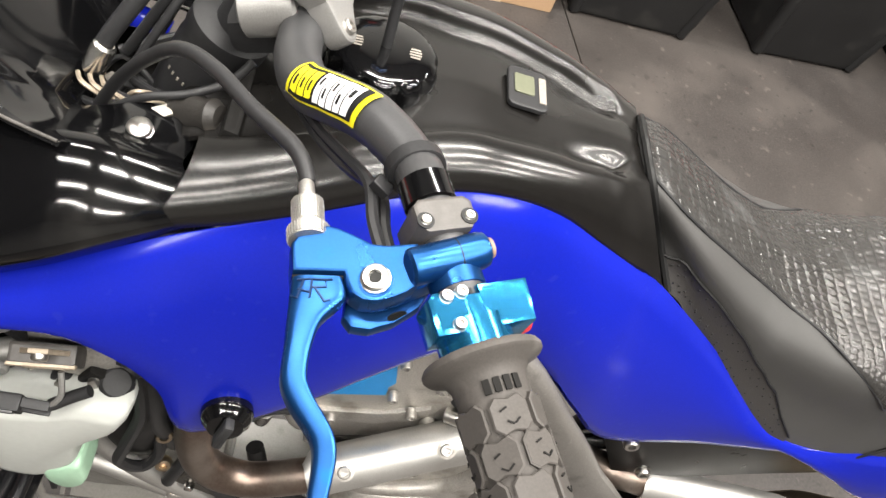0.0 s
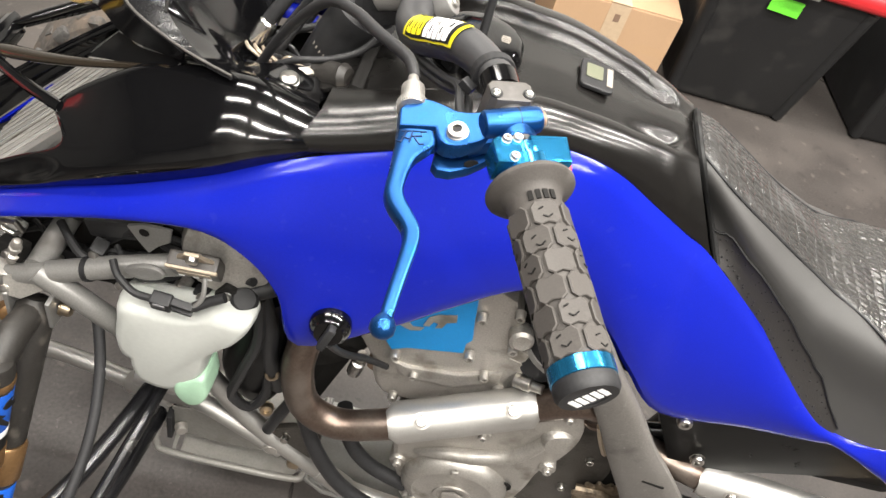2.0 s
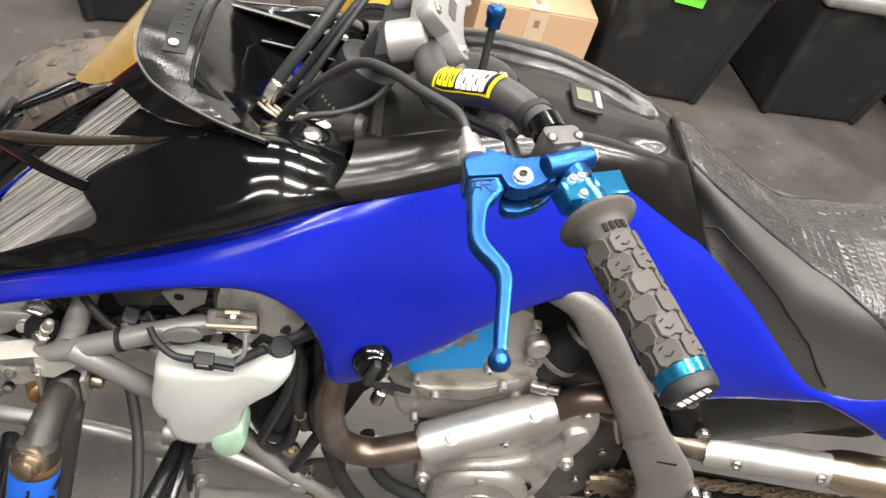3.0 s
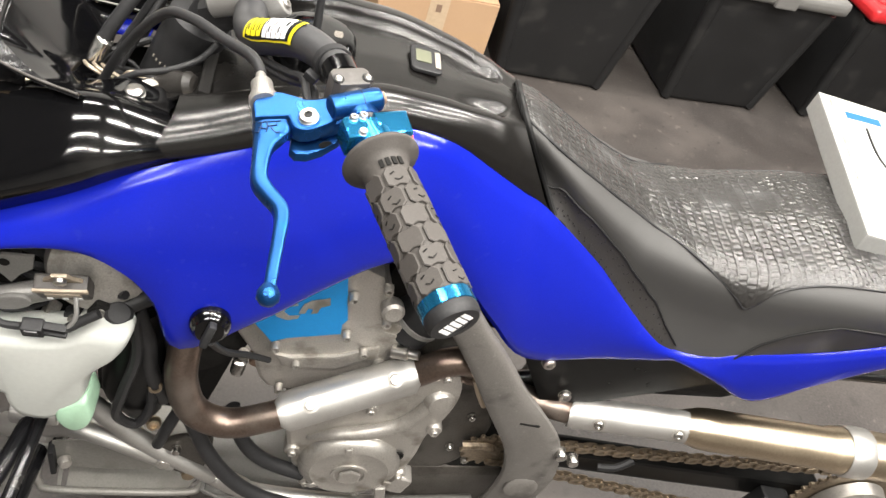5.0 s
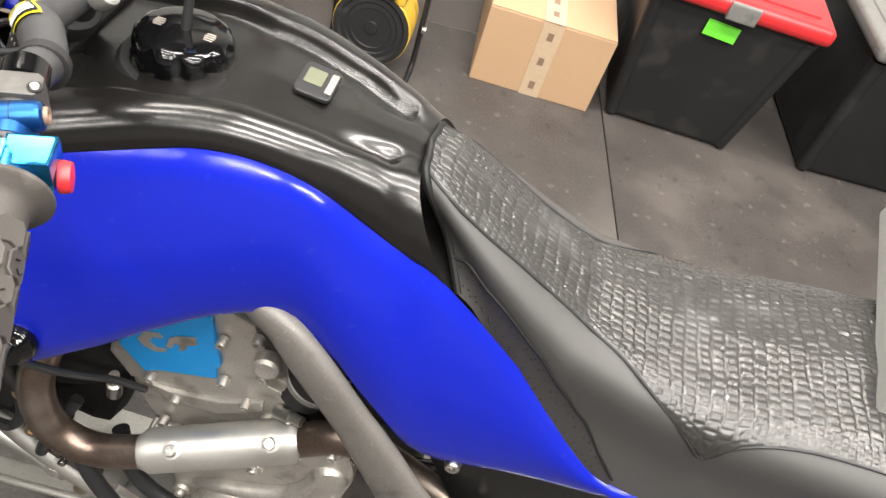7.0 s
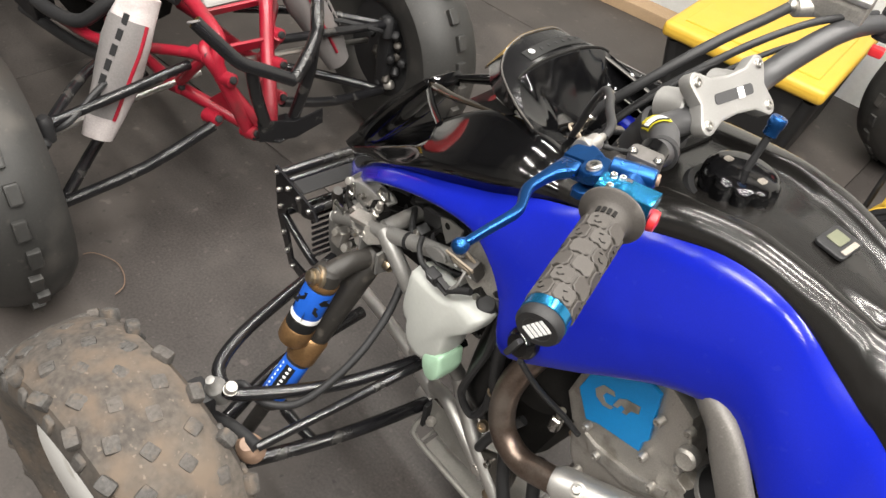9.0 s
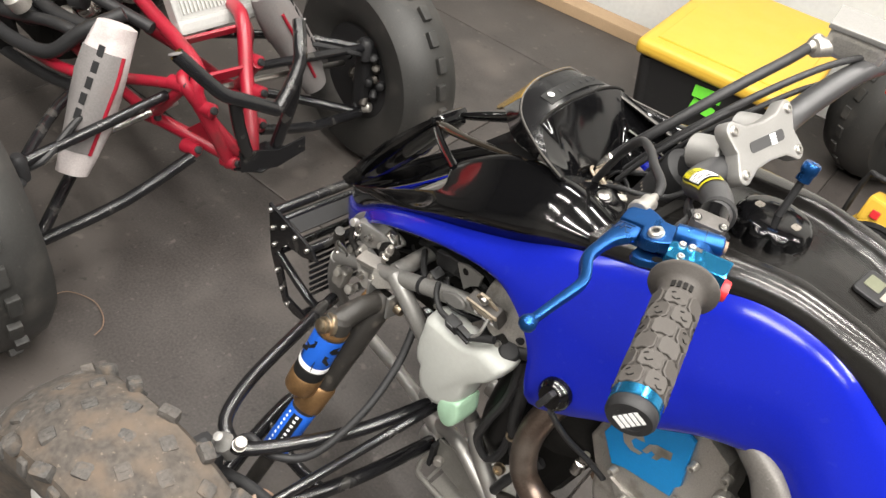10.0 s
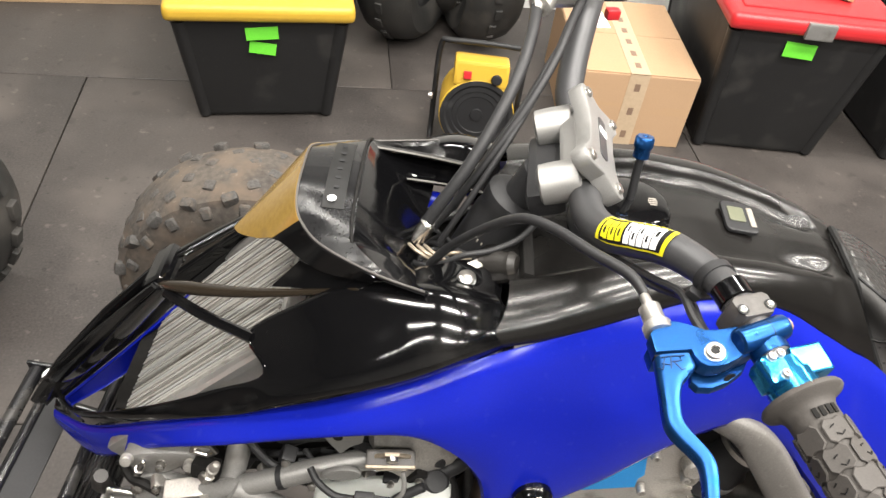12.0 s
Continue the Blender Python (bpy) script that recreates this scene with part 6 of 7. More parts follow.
# ---- suspension and wheels ----
def arm(side):
    f = (lambda p: V(*p)) if side == 1 else (lambda p: V(p[0], 2 * CY - p[1], p[2]))
    up = part("upper_arm", tube([f((-.200, -.140, .448)), f((-.235, -.28, .438)), f((-.290, -.405, .440)), f((-.315, -.425, .440))], .0105, 12, 5), TUBE, quad, "black tubular suspension arm")
    part("arm_tube", tube([f((-.455, -.150, .455)), f((-.422, -.25, .456)), f((-.386, -.355, .452)), f((-.352, -.413, .445)), f((-.315, -.425, .440))], .0105, 12, 5), TUBE, up)
    part("ball_joint", lathe([(.012, -.022), (.016, -.018), (.016, .016), (.011, .022), (.007, .03), (.007, .036), (0, .037)], along(f((-.322, -.430, .430)), (0, -.35 * side, 1)), 16), FRAMEGREY, up)
    bolt(f((-.300, -.422, .452)), (.3, .1, 1), .0095, CAST, up, .012, socket=False)
    lo = part("lower_arm", tube([f((-.228, -.070, .250)), f((-.245, -.26, .270)), f((-.300, -.44, .262)), f((-.330, -.46, .255))], .0125, 12, 5), TUBE, quad, "black tubular suspension arm")
    part("arm_tube", tube([f((-.462, -.070, .262)), f((-.425, -.26, .275)), f((-.365, -.42, .265)), f((-.330, -.46, .255))], .0125, 12, 5), TUBE, lo)
    part("arm_brace", tube([f((-.255, -.300, .270)), f((-.33, -.31, .272)), f((-.413, -.300, .274))], .010, 10, 3), TUBE, lo)
    part("bushing", lathe([(.018, -.03), (.019, -.028), (.019, .028), (.018, .03)], along(f((-.228, -.070, .250)), (1, .12, .05)), 16), ALU, lo)
    part("bushing", lathe([(.016, -.026), (.017, -.024), (.017, .024), (.016, .026)], along(f((-.200, -.140, .448)), (1, 0, 0)), 16), ALU, up)
    part("tie_rod", tube([f((-.18, -.08, .47)), f((-.20, -.25, .440)), f((-.225, -.42, .400))], .0075, 10, 4), TUBE, quad)
    part("brake_line", tube([f((-.255, -.160, .600)), f((-.235, -.205, .545)), f((-.225, -.27, .490)), f((-.235, -.345, .440)), f((-.275, -.385, .425)), f((-.320, -.395, .425)), f((-.335, -.42, .40))], .0062, 10, 6), CABLE, quad, "black braided brake line")
    kn = part("knuckle", box((.05, .035, .19), pose(*f((-.345, -.455, .345)), 0, 8, 0), .012), DULL, quad)
    part("brake_caliper", box((.075, .045, .060), pose(*f((-.285, -.452, .340)), 20, 25, 10), .012), DARKCAST, kn, "grimy cast brake caliper")
    part("rubber_boot", lathe([(.012, -.03), (.020, -.026), (.015, -.018), (.021, -.010), (.015, -.002), (.019, .008), (.011, .018)], along(f((-.240, -.425, .385)), (.2, -.3 * side, 1)), 16), ROCK, kn, "rust-brown ribbed boot")
    part("knuckle_arm", tube([f((-.34, -.45, .37)), f((-.28, -.43, .39)), f((-.225, -.42, .400))], .010, 10, 3), DULL, kn)
    # shock: reservoir beside a coil-less air body
    t, b = f((-.313, -.180, .590)), f((-.332, -.390, .270))
    d = (b - t).normalized()
    L = (b - t).length
    sm = along(t, d, (1, 0, 0))
    sh = part("shock_absorber", lathe([(.012, -.015), (.019, -.005), (.0215, .02), (.0215, .155), (.020, .16), (.020, L * .80), (.012, L * .82), (.012, L)], sm, 24), DUSTBLACK, quad, "grey and gold shock absorber with blue stickers")
    part("gold_collar", lathe([(.0222, .160), (.0242, .163), (.0242, .205), (.0222, .208)], sm, 24), GOLD, sh)
    part("sticker", lathe([(.0212, .214), (.0216, .215), (.0216, .300), (.0212, .301)], sm, 24), STICKBLUE, sh, "blue sticker with white and black lettering")
    face = math.atan2((sm.inverted().to_3x3() @ V(.5, -.45 * side, .72)).y, (sm.inverted().to_3x3() @ V(.5, -.45 * side, .72)).x)
    bm2 = bmesh.new()
    rows2 = [[sm @ V(.0219 * math.cos(face + q * .1), .0219 * math.sin(face + q * .1), .218 + .078 * k / 6) for q in range(-4, 5)] for k in range(7)]
    part("sticker_band", loft(bm2, rows2, closed=False, caps=False), INK, sh)
    for k in range(9):
        part("letter_bar", box((.0008, .0050, .0042), sm @ Matrix.Rotation(face, 4, "Z") @ pose(.0221, 0, .222 + .0085 * k), .0002, 1), PAPER, sh)
        part("letter_bar", box((.0008, .0036, .0036), sm @ Matrix.Rotation(face + .75, 4, "Z") @ pose(.0218, 0, .222 + .0085 * k), .0002, 1), PAPER, sh)
    q0, q1 = f((-.316, -.258, .588)), f((-.330, -.303, .462))
    rmx = along(q0, q1 - q0, (1, 0, 0))
    rv = part("reservoir", lathe([(.012, -.016), (.019, -.012), (.0225, -.002), (.0225, .012), (.0232, .014), (.0232, .122), (.020, .130), (.010, .134)], rmx, 26), DUSTBLACK, quad, "shock reservoir with a blue sticker")
    part("gold_ring", lathe([(.0234, .006), (.0238, .007), (.0238, .014), (.0234, .015)], rmx, 26), GOLD, rv)
    part("sticker", lathe([(.0233, .018), (.0236, .019), (.0236, .076), (.0233, .077)], rmx, 26), STICKBLUE, rv, "blue sticker")
    for k in range(6):
        part("sticker_mark", slab([(-.006, -.009), (-.001, -.010), (.003, -.003), (.008, -.006), (.006, .004), (.001, .009), (-.005, .003)], .0005, rmx @ Matrix.Rotation(face - .9 + .42 * k, 4, "Z") @ pose(.0236, 0, .034 + .016 * (k % 3), 0, 90, 40 * k)), INK, rv)
    part("sticker_line", lathe([(.0237, .072), (.0239, .073), (.0239, .080), (.0237, .081)], rmx, 26), PAPER, rv)
    part("sticker_band", lathe([(.0235, .084), (.0238, .085), (.0238, .100), (.0235, .101)], rmx, 26), INK, rv)
    part("gold_collar", lathe([(.0236, .101), (.0248, .103), (.0248, .130), (.0225, .134)], rmx, 26), GOLD, rv)
    part("bridge", tube([tuple(t), tuple(t.lerp(q0, .5) + V(0, 0, .008)), tuple(q0)], [.015, .0165, .0185], 16, 4), DUSTBLACK, sh)
    bm3 = along(q0 + V(0, -.012 * side, .004), (-.15, -.9 * side, .35))
    part("adjuster_nut", lathe([(.017, -.004), (.018, 0), (.017, .004), (.0125, .005), (.0125, .012), (.0095, .013), (.0095, .018), (.005, .020), (0, .019)], bm3, 12), STRAW, rv, "worn hexagonal adjuster")
    for sx in (-.022, .022):
        part("clevis_plate", slab([(-.022, -.02), (.018, -.024), (.026, 0), (.018, .024), (-.022, .02)], .005, pose(*f((-.313 + sx, -.168, .600))) @ pose(0, 0, 0, 0, 90, 0) @ pose(0, 0, -.0025, 0, 0, 90), .001), FRAMEGREY, sh)
    bolt(f((-.286, -.172, .596)), (1, 0, 0), .0085, STRAW, sh, .010, socket=False)


arm(1)
arm(-1)
KNOBS = [(-.076, .1, .030, .022), (-.045, .6, .027, .025), (-.015, .15, .027, .024), (.015, .65, .027, .024), (.045, .1, .027, .025), (.076, .6, .030, .022)]


def knobby(name, at, turn, r, w, rim_mat, rim_r, parent, count=21):
    """A wheel: rounded tyre carcass with knobs in staggered rows, and a dished rim."""
    base = pose(*at, 0, 0, turn)
    m = base @ Matrix(((1, 0, 0, 0), (0, 0, -1, 0), (0, 1, 0, 0), (0, 0, 0, 1)))
    h = w / 2
    ty = part("tyre", lathe([(rim_r, -h * .72), (rim_r + .012, -h * .84), (rim_r + .05, -h * 1.0), (r - .05, -h * 1.02), (r - .022, -h * .86), (r - .008, -h * .5), (r - .004, 0), (r - .008, h * .5), (r - .022, h * .86), (r - .05, h * 1.02), (rim_r + .05, h * 1.0), (rim_r + .012, h * .84), (rim_r, h * .72)], m, 56), TYRE, parent, "dusty brown knobbly tyre")
    bm = bmesh.new()
    for o, ph, kw, kl in KNOBS:
        for k in range(count):
            a = 2 * math.pi * (k + ph) / count
            rr = r - .0120 - abs(o) * .10 - .0012 * ((k * 7) % 3)
            lean = math.degrees(o) * 7
            box((.022, kw * (.86 + .05 * (k % 3)), kl * .90), m @ Matrix.Rotation(a, 4, "Z") @ pose(rr, 0, o, 0, -lean * .5, 0) @ pose(0, 0, 0, 20 * (1 if (k % 2) else -1), 0, 0), .006, 2, bm=bm)
            box((.0015, .003, kl * .5), m @ Matrix.Rotation(a, 4, "Z") @ pose(rr + .0108, 0, o, 0, -lean * .5, 0) @ pose(0, 0, 0, 20 * (1 if (k % 2) else -1), 0, 0), 0, bm=bm)
    for s in (-1, 1):
        for k in range(count):
            a = 2 * math.pi * (k + .25) / count
            box((.024, .020, .010), m @ Matrix.Rotation(a, 4, "Z") @ pose(r - .040, 0, s * h * .965, 0, s * 20, 0), .003, 1, bm=bm)
    kb = part("tread", bm, KNOB, ty)
    kb["kind"] = "stuff"
    part("rim", lathe([(rim_r + .004, -h * .74), (rim_r + .010, -h * .70), (rim_r - .004, -h * .62), (rim_r - .012, -h * .3), (.05, -h * .2), (.03, -h * .25), (0, -h * .25), (0, h * .2), (rim_r - .014, h * .3), (rim_r - .004, h * .62), (rim_r + .010, h * .70), (rim_r + .004, h * .74)], m, 48), rim_mat, parent, "white painted rim")


wl = part("front_wheel", lathe([(.03, -.05), (.045, -.04), (.045, .04), (.03, .05)], along((-.355, -.555, .265), (0, 1, 0)), 20), CAST, quad)
knobby("front_wheel", (-.355, -.568, .268), 10, .266, .172, WHITE, .143, wl)
wr = part("front_wheel", lathe([(.03, -.05), (.045, -.04), (.045, .04), (.03, .05)], along((-.446, .510, .265), (0, 1, 0)), 20), CAST, quad)
knobby("front_wheel", (-.455, .520, .268), 6, .268, .18, WHITE, .135, wr)


# clutter of the front bay: hoses, clamps and cable ties between the frame tubes
# near-black blocks added to stand for the bay's unlit depth
part("bay_shade_fill", box((.16, .13, .26), pose(-.055, .005, .47, 0, 14, 0), .03), DARK, quad, "near-black filler block for the shaded depth of the bay")
part("bay_shade_fill", box((.30, .16, .14), pose(-.33, CY, .56, 0, -8, 0), .03), DARK, quad)
part("steering_gear", tube([(-.23, CY, .40), (-.17, CY, .58), (-.115, CY, .72)], .024, 14, 3), TUBE, quad)
rng = random.Random(7)
for k in range(16):
    x0 = -.43 + .024 * k + rng.uniform(-.01, .01)
    y0, z0 = -.085 - rng.uniform(0, .055), .60 + .008 * k + rng.uniform(-.03, .03)
    x1, z1 = x0 + rng.uniform(.05, .11), z0 + rng.uniform(-.08, .05)
    mid = V((x0 + x1) / 2, y0 - rng.uniform(.005, .035), max(z0, z1) + rng.uniform(-.01, .03))
    part("wire", tube([(x0, y0, z0), tuple(mid), (x1, y0 + rng.uniform(-.01, .03), z1)], rng.uniform(.0025, .0055), 8, 6), CABLE, quad, "black wiring")
for k in range(12):
    p = V(-.42 + .028 * k, -.118 - rng.uniform(0, .04), .615 + .008 * k + rng.uniform(-.05, .03))
    sz = (rng.uniform(.014, .032), rng.uniform(.012, .02), rng.uniform(.010, .022))
    blk = part("connector" if k % 2 else "small_bracket", box(sz, pose(*p, rng.uniform(-30, 30), rng.uniform(-40, 40), rng.uniform(-30, 30)), .003), (DULL, CAST, DULL, DARK)[k % 4], quad)
    bolt(p + V(0, -sz[1] * .5 - .001, .002), (rng.uniform(-.3, .3), -1, .4), .0045, STEEL, quad, .005, "bolt", socket=False)
for pts, r in (([(-.10, -.12, .68), (-.075, -.135, .62), (-.070, -.130, .54), (-.055, -.120, .47)], .011), ([(-.06, -.105, .64), (-.045, -.12, .57), (-.052, -.118, .50), (-.03, -.11, .44)], .009), ([(-.02, -.10, .47), (-.045, -.125, .42), (-.06, -.13, .37)], .008)):
    part("coolant_hose", tube(pts, r, 12, 6), CABLE, quad, "black rubber hose")

# dark underside between the engine and the seat
part("air_box", box((.34, .15, .20), pose(.60, CY, .585, 0, -4, 0), .03), BLACKPANEL, quad, "black air box under the seat")
part("rear_shock", tube([(.52, CY, .62), (.50, CY, .45), (.48, CY, .33)], .030, 18, 2), BLACKPANEL, quad)
PLATE = [(-.150, .050), (-.215, .020), (-.236, -.040), (-.238, -.084), (-.230, -.101), (-.213, -.109), (-.118, -.107), (-.020, -.101), (-.005, -.090), (-.001, -.070), (-.001, .050)]
skid = part("skid_plate", slab([(-.196, .050), (-.200, -.040), (-.194, -.101), (-.118, -.102), (-.022, -.096), (-.006, -.070), (-.006, .050)], .004, pose(0, 0, .172), .001), CLEAR, quad, "dusty pale aluminium skid plate with a rolled rim")
part("rolled_rim", tube([(x, y, .179) for x, y in PLATE], .0055, 10, 4), CLEAR, skid)
part("slot_bar", box((.006, .135, .004), pose(-.213, -.035, .176, 0, 0, 8), .001), CLEAR, skid)
part("skid_plate", slab([(.004, .050), (.002, -.098), (.030, -.108), (.200, -.112), (.215, -.095), (.220, .050)], .004, pose(0, 0, .172), .001), FRAMEGREY, quad, "scuffed metal plate under the engine")
part("pivot_block", box((.20, .10, .13), pose(.385, -.045, .235, 0, -6, 0), .02), DARKCAST, quad, "oily dark swingarm pivot")
part("plate_edge", tube([(.004, .05, .182), (.002, -.098, .182), (.030, -.110, .184), (.200, -.114, .186)], .004, 8, 1, smooth=False), FRAMEGREY, quad)


# ---- things round the quad ----
def tote(at, turn, lid, label, tapes=(), size=(0.40, 0.62, 0.49), latch=True):
    """A storage tote: tapered body with corner pillars, a flanged lid, latches and strips of tape."""
    ob = thing("storage_tote", at, label, "storage box", "storage totes")
    base = pose(at[0], at[1], at[2], 0, 0, turn)
    w, d, h = size
    part("body", box((w * 1.19, d * 1.12, h - 0.03), base @ pose(0, 0, (h - 0.03) / 2), 0.025, 3, taper=0.84), BIN, ob)
    for sx in (-1, 1):
        for sy in (-1, 1):
            bot, top = V(sx * w * .455, sy * d * .455, .012), V(sx * w * .555, sy * d * .53, h - .05)
            part("pillar", tube([base @ bot, base @ top], [.020, .024], 12, 1, smooth=False), BIN, ob)
    l = part("lid", box((w * 1.30, d * 1.20, .050), base @ pose(0, 0, h - .016), .020, 3), lid, ob)
    part("lid_field", box((w * 1.08, d * 1.02, .012), base @ pose(0, 0, h + .008), .005, 2), lid, l)
    if latch:
        part("latch", box((.085, .016, .050), base @ pose(0, -d * .604, h - .018), .006), FRAMEGREY, l, "grey plastic latch")
    for k, (tx, tz, tw, th, ta) in enumerate(tapes):
        f = tz / h
        y = -d * (.47 + .09 * f) - .010
        part("tape_strip", box((tw, .0016, th), base @ pose(tx, y, tz, -9, ta, 0), .0004, 1), GREEN, ob, "strip of bright green tape")
    return ob


tote((-0.715, 1.728, 0), 13, YELLOW, "black storage tote with a bright yellow lid and green tape", ((.0, .312, .090, .036, -4), (.0, .262, .075, .034, 8)), size=(.40, .62, .395), latch=False)
t1 = tote((0.92, 1.87, 0), 2, RED, "black storage tote with a red lid and green tape", ((-.02, .395, .095, .045, 3),))
tote((1.55, 1.93, 0), 6, FRAMEGREY, "black storage tote with a grey lid", ())
tote((2.17, 2.00, 0), 6, RED, "black storage tote with a red lid and no tape", ())

# taped carton
ob = thing("cardboard_box", (0.47, 1.78, 0), "taped brown cardboard box with a white shipping label on the floor", "box")
bx = pose(0.463, 1.775, 0, 0, 0, 4)
part("carton", box((.382, .50, .252), bx @ pose(0, 0, .126), .004, 2), CARD, ob)
for s in (-1, 1):
    part("flap", box((.378, .246, .004), bx @ pose(0, s * .1245, .2545), .001, 1), CARD, ob)
part("tape", box((.062, .504, .0012), bx @ pose(0, 0, .2575), 0), TAPE, ob, "printed brown packing tape")
part("tape", box((.062, .0012, .256), bx @ pose(0, -.2508, .126), 0), TAPE, ob, "printed brown packing tape")
for k in range(6):
    part("print_mark", box((.018, .030, .0006), bx @ pose(0, -.20 + .075 * k, .2585), .0002, 1), ROCK, ob)
for k in range(3):
    part("print_mark", box((.018, .0006, .026), bx @ pose(0, -.2518, .04 + .085 * k), .0002, 1), ROCK, ob)
part("shipping_label", box((.10, .14, .0008), bx @ pose(-.10, .10, .2572, 0, 0, 6), 0), PAPER, ob, "white shipping label")
# flat carton pieces on the red lid
for px, py, sx, sy, rz, z in ((0.90, 1.86, .30, .34, 12, .509), (1.00, 1.80, .22, .26, -20, .522)):
    c = thing("cardboard_sheet", (px, py, z), "torn brown cardboard piece lying on a red tote lid", "cardboard")
    part("board", box((sx, sy, .010), pose(px, py, z, 0, 4, rz), .002), CARD, c)

# electric fan heater
hx, hy = -0.01, 1.43
heater = thing("fan_heater", (hx, hy, 0), "yellow and black drum fan heater on a tubular stand", "heater")
part("drum", lathe([(.110, -.09), (.122, -.085), (.126, 0), (.126, .085), (.120, .09), (.108, .085), (.104, .07)], along((hx, hy, .165), (.02, -1, .12)), 40), YELLOW, heater)
part("grille", lathe([(.120, .086), (.123, .092), (.108, .094), (.100, .088), (.085, .090), (.082, .086), (.066, .088), (.062, .084), (.045, .086), (.040, .082), (.022, .086), (.02, .090), (0, .091)], along((hx, hy, .165), (.02, -1, .12)), 40), DULL, heater, "black ringed front grille")
panel = part("control_box", box((.180, .10, .085), pose(hx, hy - .02, .305, -12, 0, 0), .012), YELLOW, heater)
part("switch", box((.026, .010, .026), pose(hx - .045, hy - .077, .315, -12, 0, 0), .003), RED, heater, "red rocker switch")
part("dial", lathe([(.017, 0), (.018, .006), (.014, .012), (0, .013)], along((hx + .050, hy - .074, .308), (0, -1, .2)), 20), DULL, heater, "black control dial")
part("stand", tube([(hx - .145, hy - .13, .01), (hx - .145, hy + .02, .012), (hx - .145, hy + .03, .17), (hx - .14, hy + .02, .36), (hx - .10, hy + .01, .385), (hx + .10, hy + .01, .385), (hx + .14, hy + .02, .36), (hx + .145, hy + .03, .17), (hx + .145, hy + .02, .012), (hx + .145, hy - .13, .01)], .0095, 12, 5), DULL, heater, "black tubular stand")
for s in (-1, 1):
    part("stand_knob", lathe([(.012, 0), (.014, .004), (.012, .014), (0, .016)], along((hx + s * .150, hy + .01, .17), (s, 0, 0)), 14), STEEL, heater)

heater.matrix_basis = Matrix.Translation((hx, hy, 0)) @ Matrix.Scale(.88, 4)


def sand_wheel(parent, at, turn, r=.27, w=.21, rim=DULL, ribs=26, lug=.026):
    """A smooth tyre with one row of short bars on its crown, and a dark dished rim."""
    m = pose(*at, 0, 0, turn) @ Matrix(((1, 0, 0, 0), (0, 0, -1, 0), (0, 1, 0, 0), (0, 0, 0, 1)))
    h, q = w / 2, .135
    ty = part("tyre", lathe([(q, -h * .7), (q + .012, -h * .85), (q + .05, -h * 1.0), (r - .045, -h), (r - .016, -h * .72), (r - .004, -h * .35), (r, 0), (r - .004, h * .35), (r - .016, h * .72), (r - .045, h), (q + .05, h), (q + .012, h * .85), (q, h * .7)], m, 60), SANDTYRE, parent, "smooth black sand tyre with a ribbed crown")
    for k in range(ribs):
        part("rib", box((lug, .042, .026), m @ Matrix.Rotation(2 * math.pi * k / ribs, 4, "Z") @ pose(r - .001, 0, .004 * (1 if k % 2 else -1)), .004, 2), SANDTYRE, ty)
    rm = part("rim", lathe([(q + .004, -h * .72), (q + .008, -h * .68), (q - .006, -h * .55), (q - .014, 0), (.06, h * .1), (.05, h * .05), (0, h * .05), (0, h * .3), (q - .014, h * .35), (q - .004, h * .6), (q + .008, h * .68), (q + .004, h * .72)], m, 44), rim, parent, "black steel rim")
    part("hub", lathe([(.045, -.02), (.05, 0), (.05, .03), (.03, .05), (0, .052)], m, 18), CAST, rm)
    for k in range(4):
        a = math.pi / 4 + k * math.pi / 2
        bolt(m @ V(.055 * math.cos(a), .055 * math.sin(a), -h * .05), m.to_3x3() @ V(0, 0, -1), .009, DULL, rm, .016, socket=False)


# spare tyres standing by the wall
for px, py, tz, ty_ in ((-.27, 2.10, 70, 0), (-.02, 2.16, 105, 0), (-.10, 2.32, 95, 0)):
    o = thing("spare_wheel", (px, py, 0), "dusty black off-road tyre standing against the wall", "tyre", "spare tyres")
    sand_wheel(o, (px, py, .272), tz, ribs=24, lug=.013)

# dried squiggle of sealant and grit on the floor
single("sealant_scrap", tube([(-1.13, -.40, .011), (-1.12, -.375, .012), (-1.07, -.345, .011), (-1.02, -.345, .012), (-.985, -.36, .011), (-.97, -.385, .011)], .0012, 6, 6), ROCK, "thin curled brown scrap lying on the floor", "scrap")

# framed leaflet box lying on the seat
fb = thing("flat_parcel", (.90, .08, .81), "flat white printed parts box lying on the seat", "box")
fm = pose(.766, -.035, .812, 3.5, 0, -10.4)
part("carton", box((.40, .305, .034), fm @ pose(.20, .1525, .017), .003), GREYCARD, fb)
part("print_border", box((.372, .278, .0008), fm @ pose(.20, .1525, .0344), 0), CAST, fb, "grey printed border")
part("print_field", box((.345, .250, .0008), fm @ pose(.203, .1525, .0350), 0), WHITECARD, fb, "white printed field")
part("print_mark", box((.058, .016, .0006), fm @ pose(.062, .262, .0357, 0, 0, 4), 0), STICKBLUE, fb, "blue printed logo bar")
part("print_panel", box((.15, .19, .0005), fm @ pose(.135, .150, .0356), 0), GREYCARD, fb, "pale grey printed picture")
for pts, mt in (([(.060, .238), (.062, .170), (.085, .120), (.120, .085), (.150, .050)], INK), ([(.075, .215), (.100, .190), (.140, .185), (.185, .160)], FRAMEGREY), ([(.090, .110), (.130, .120), (.170, .105)], FRAMEGREY)):
    part("print_line", tube([fm @ V(x, y, .0360) for x, y in pts], .0022, 6, 4, flat=.2), mt, fb)
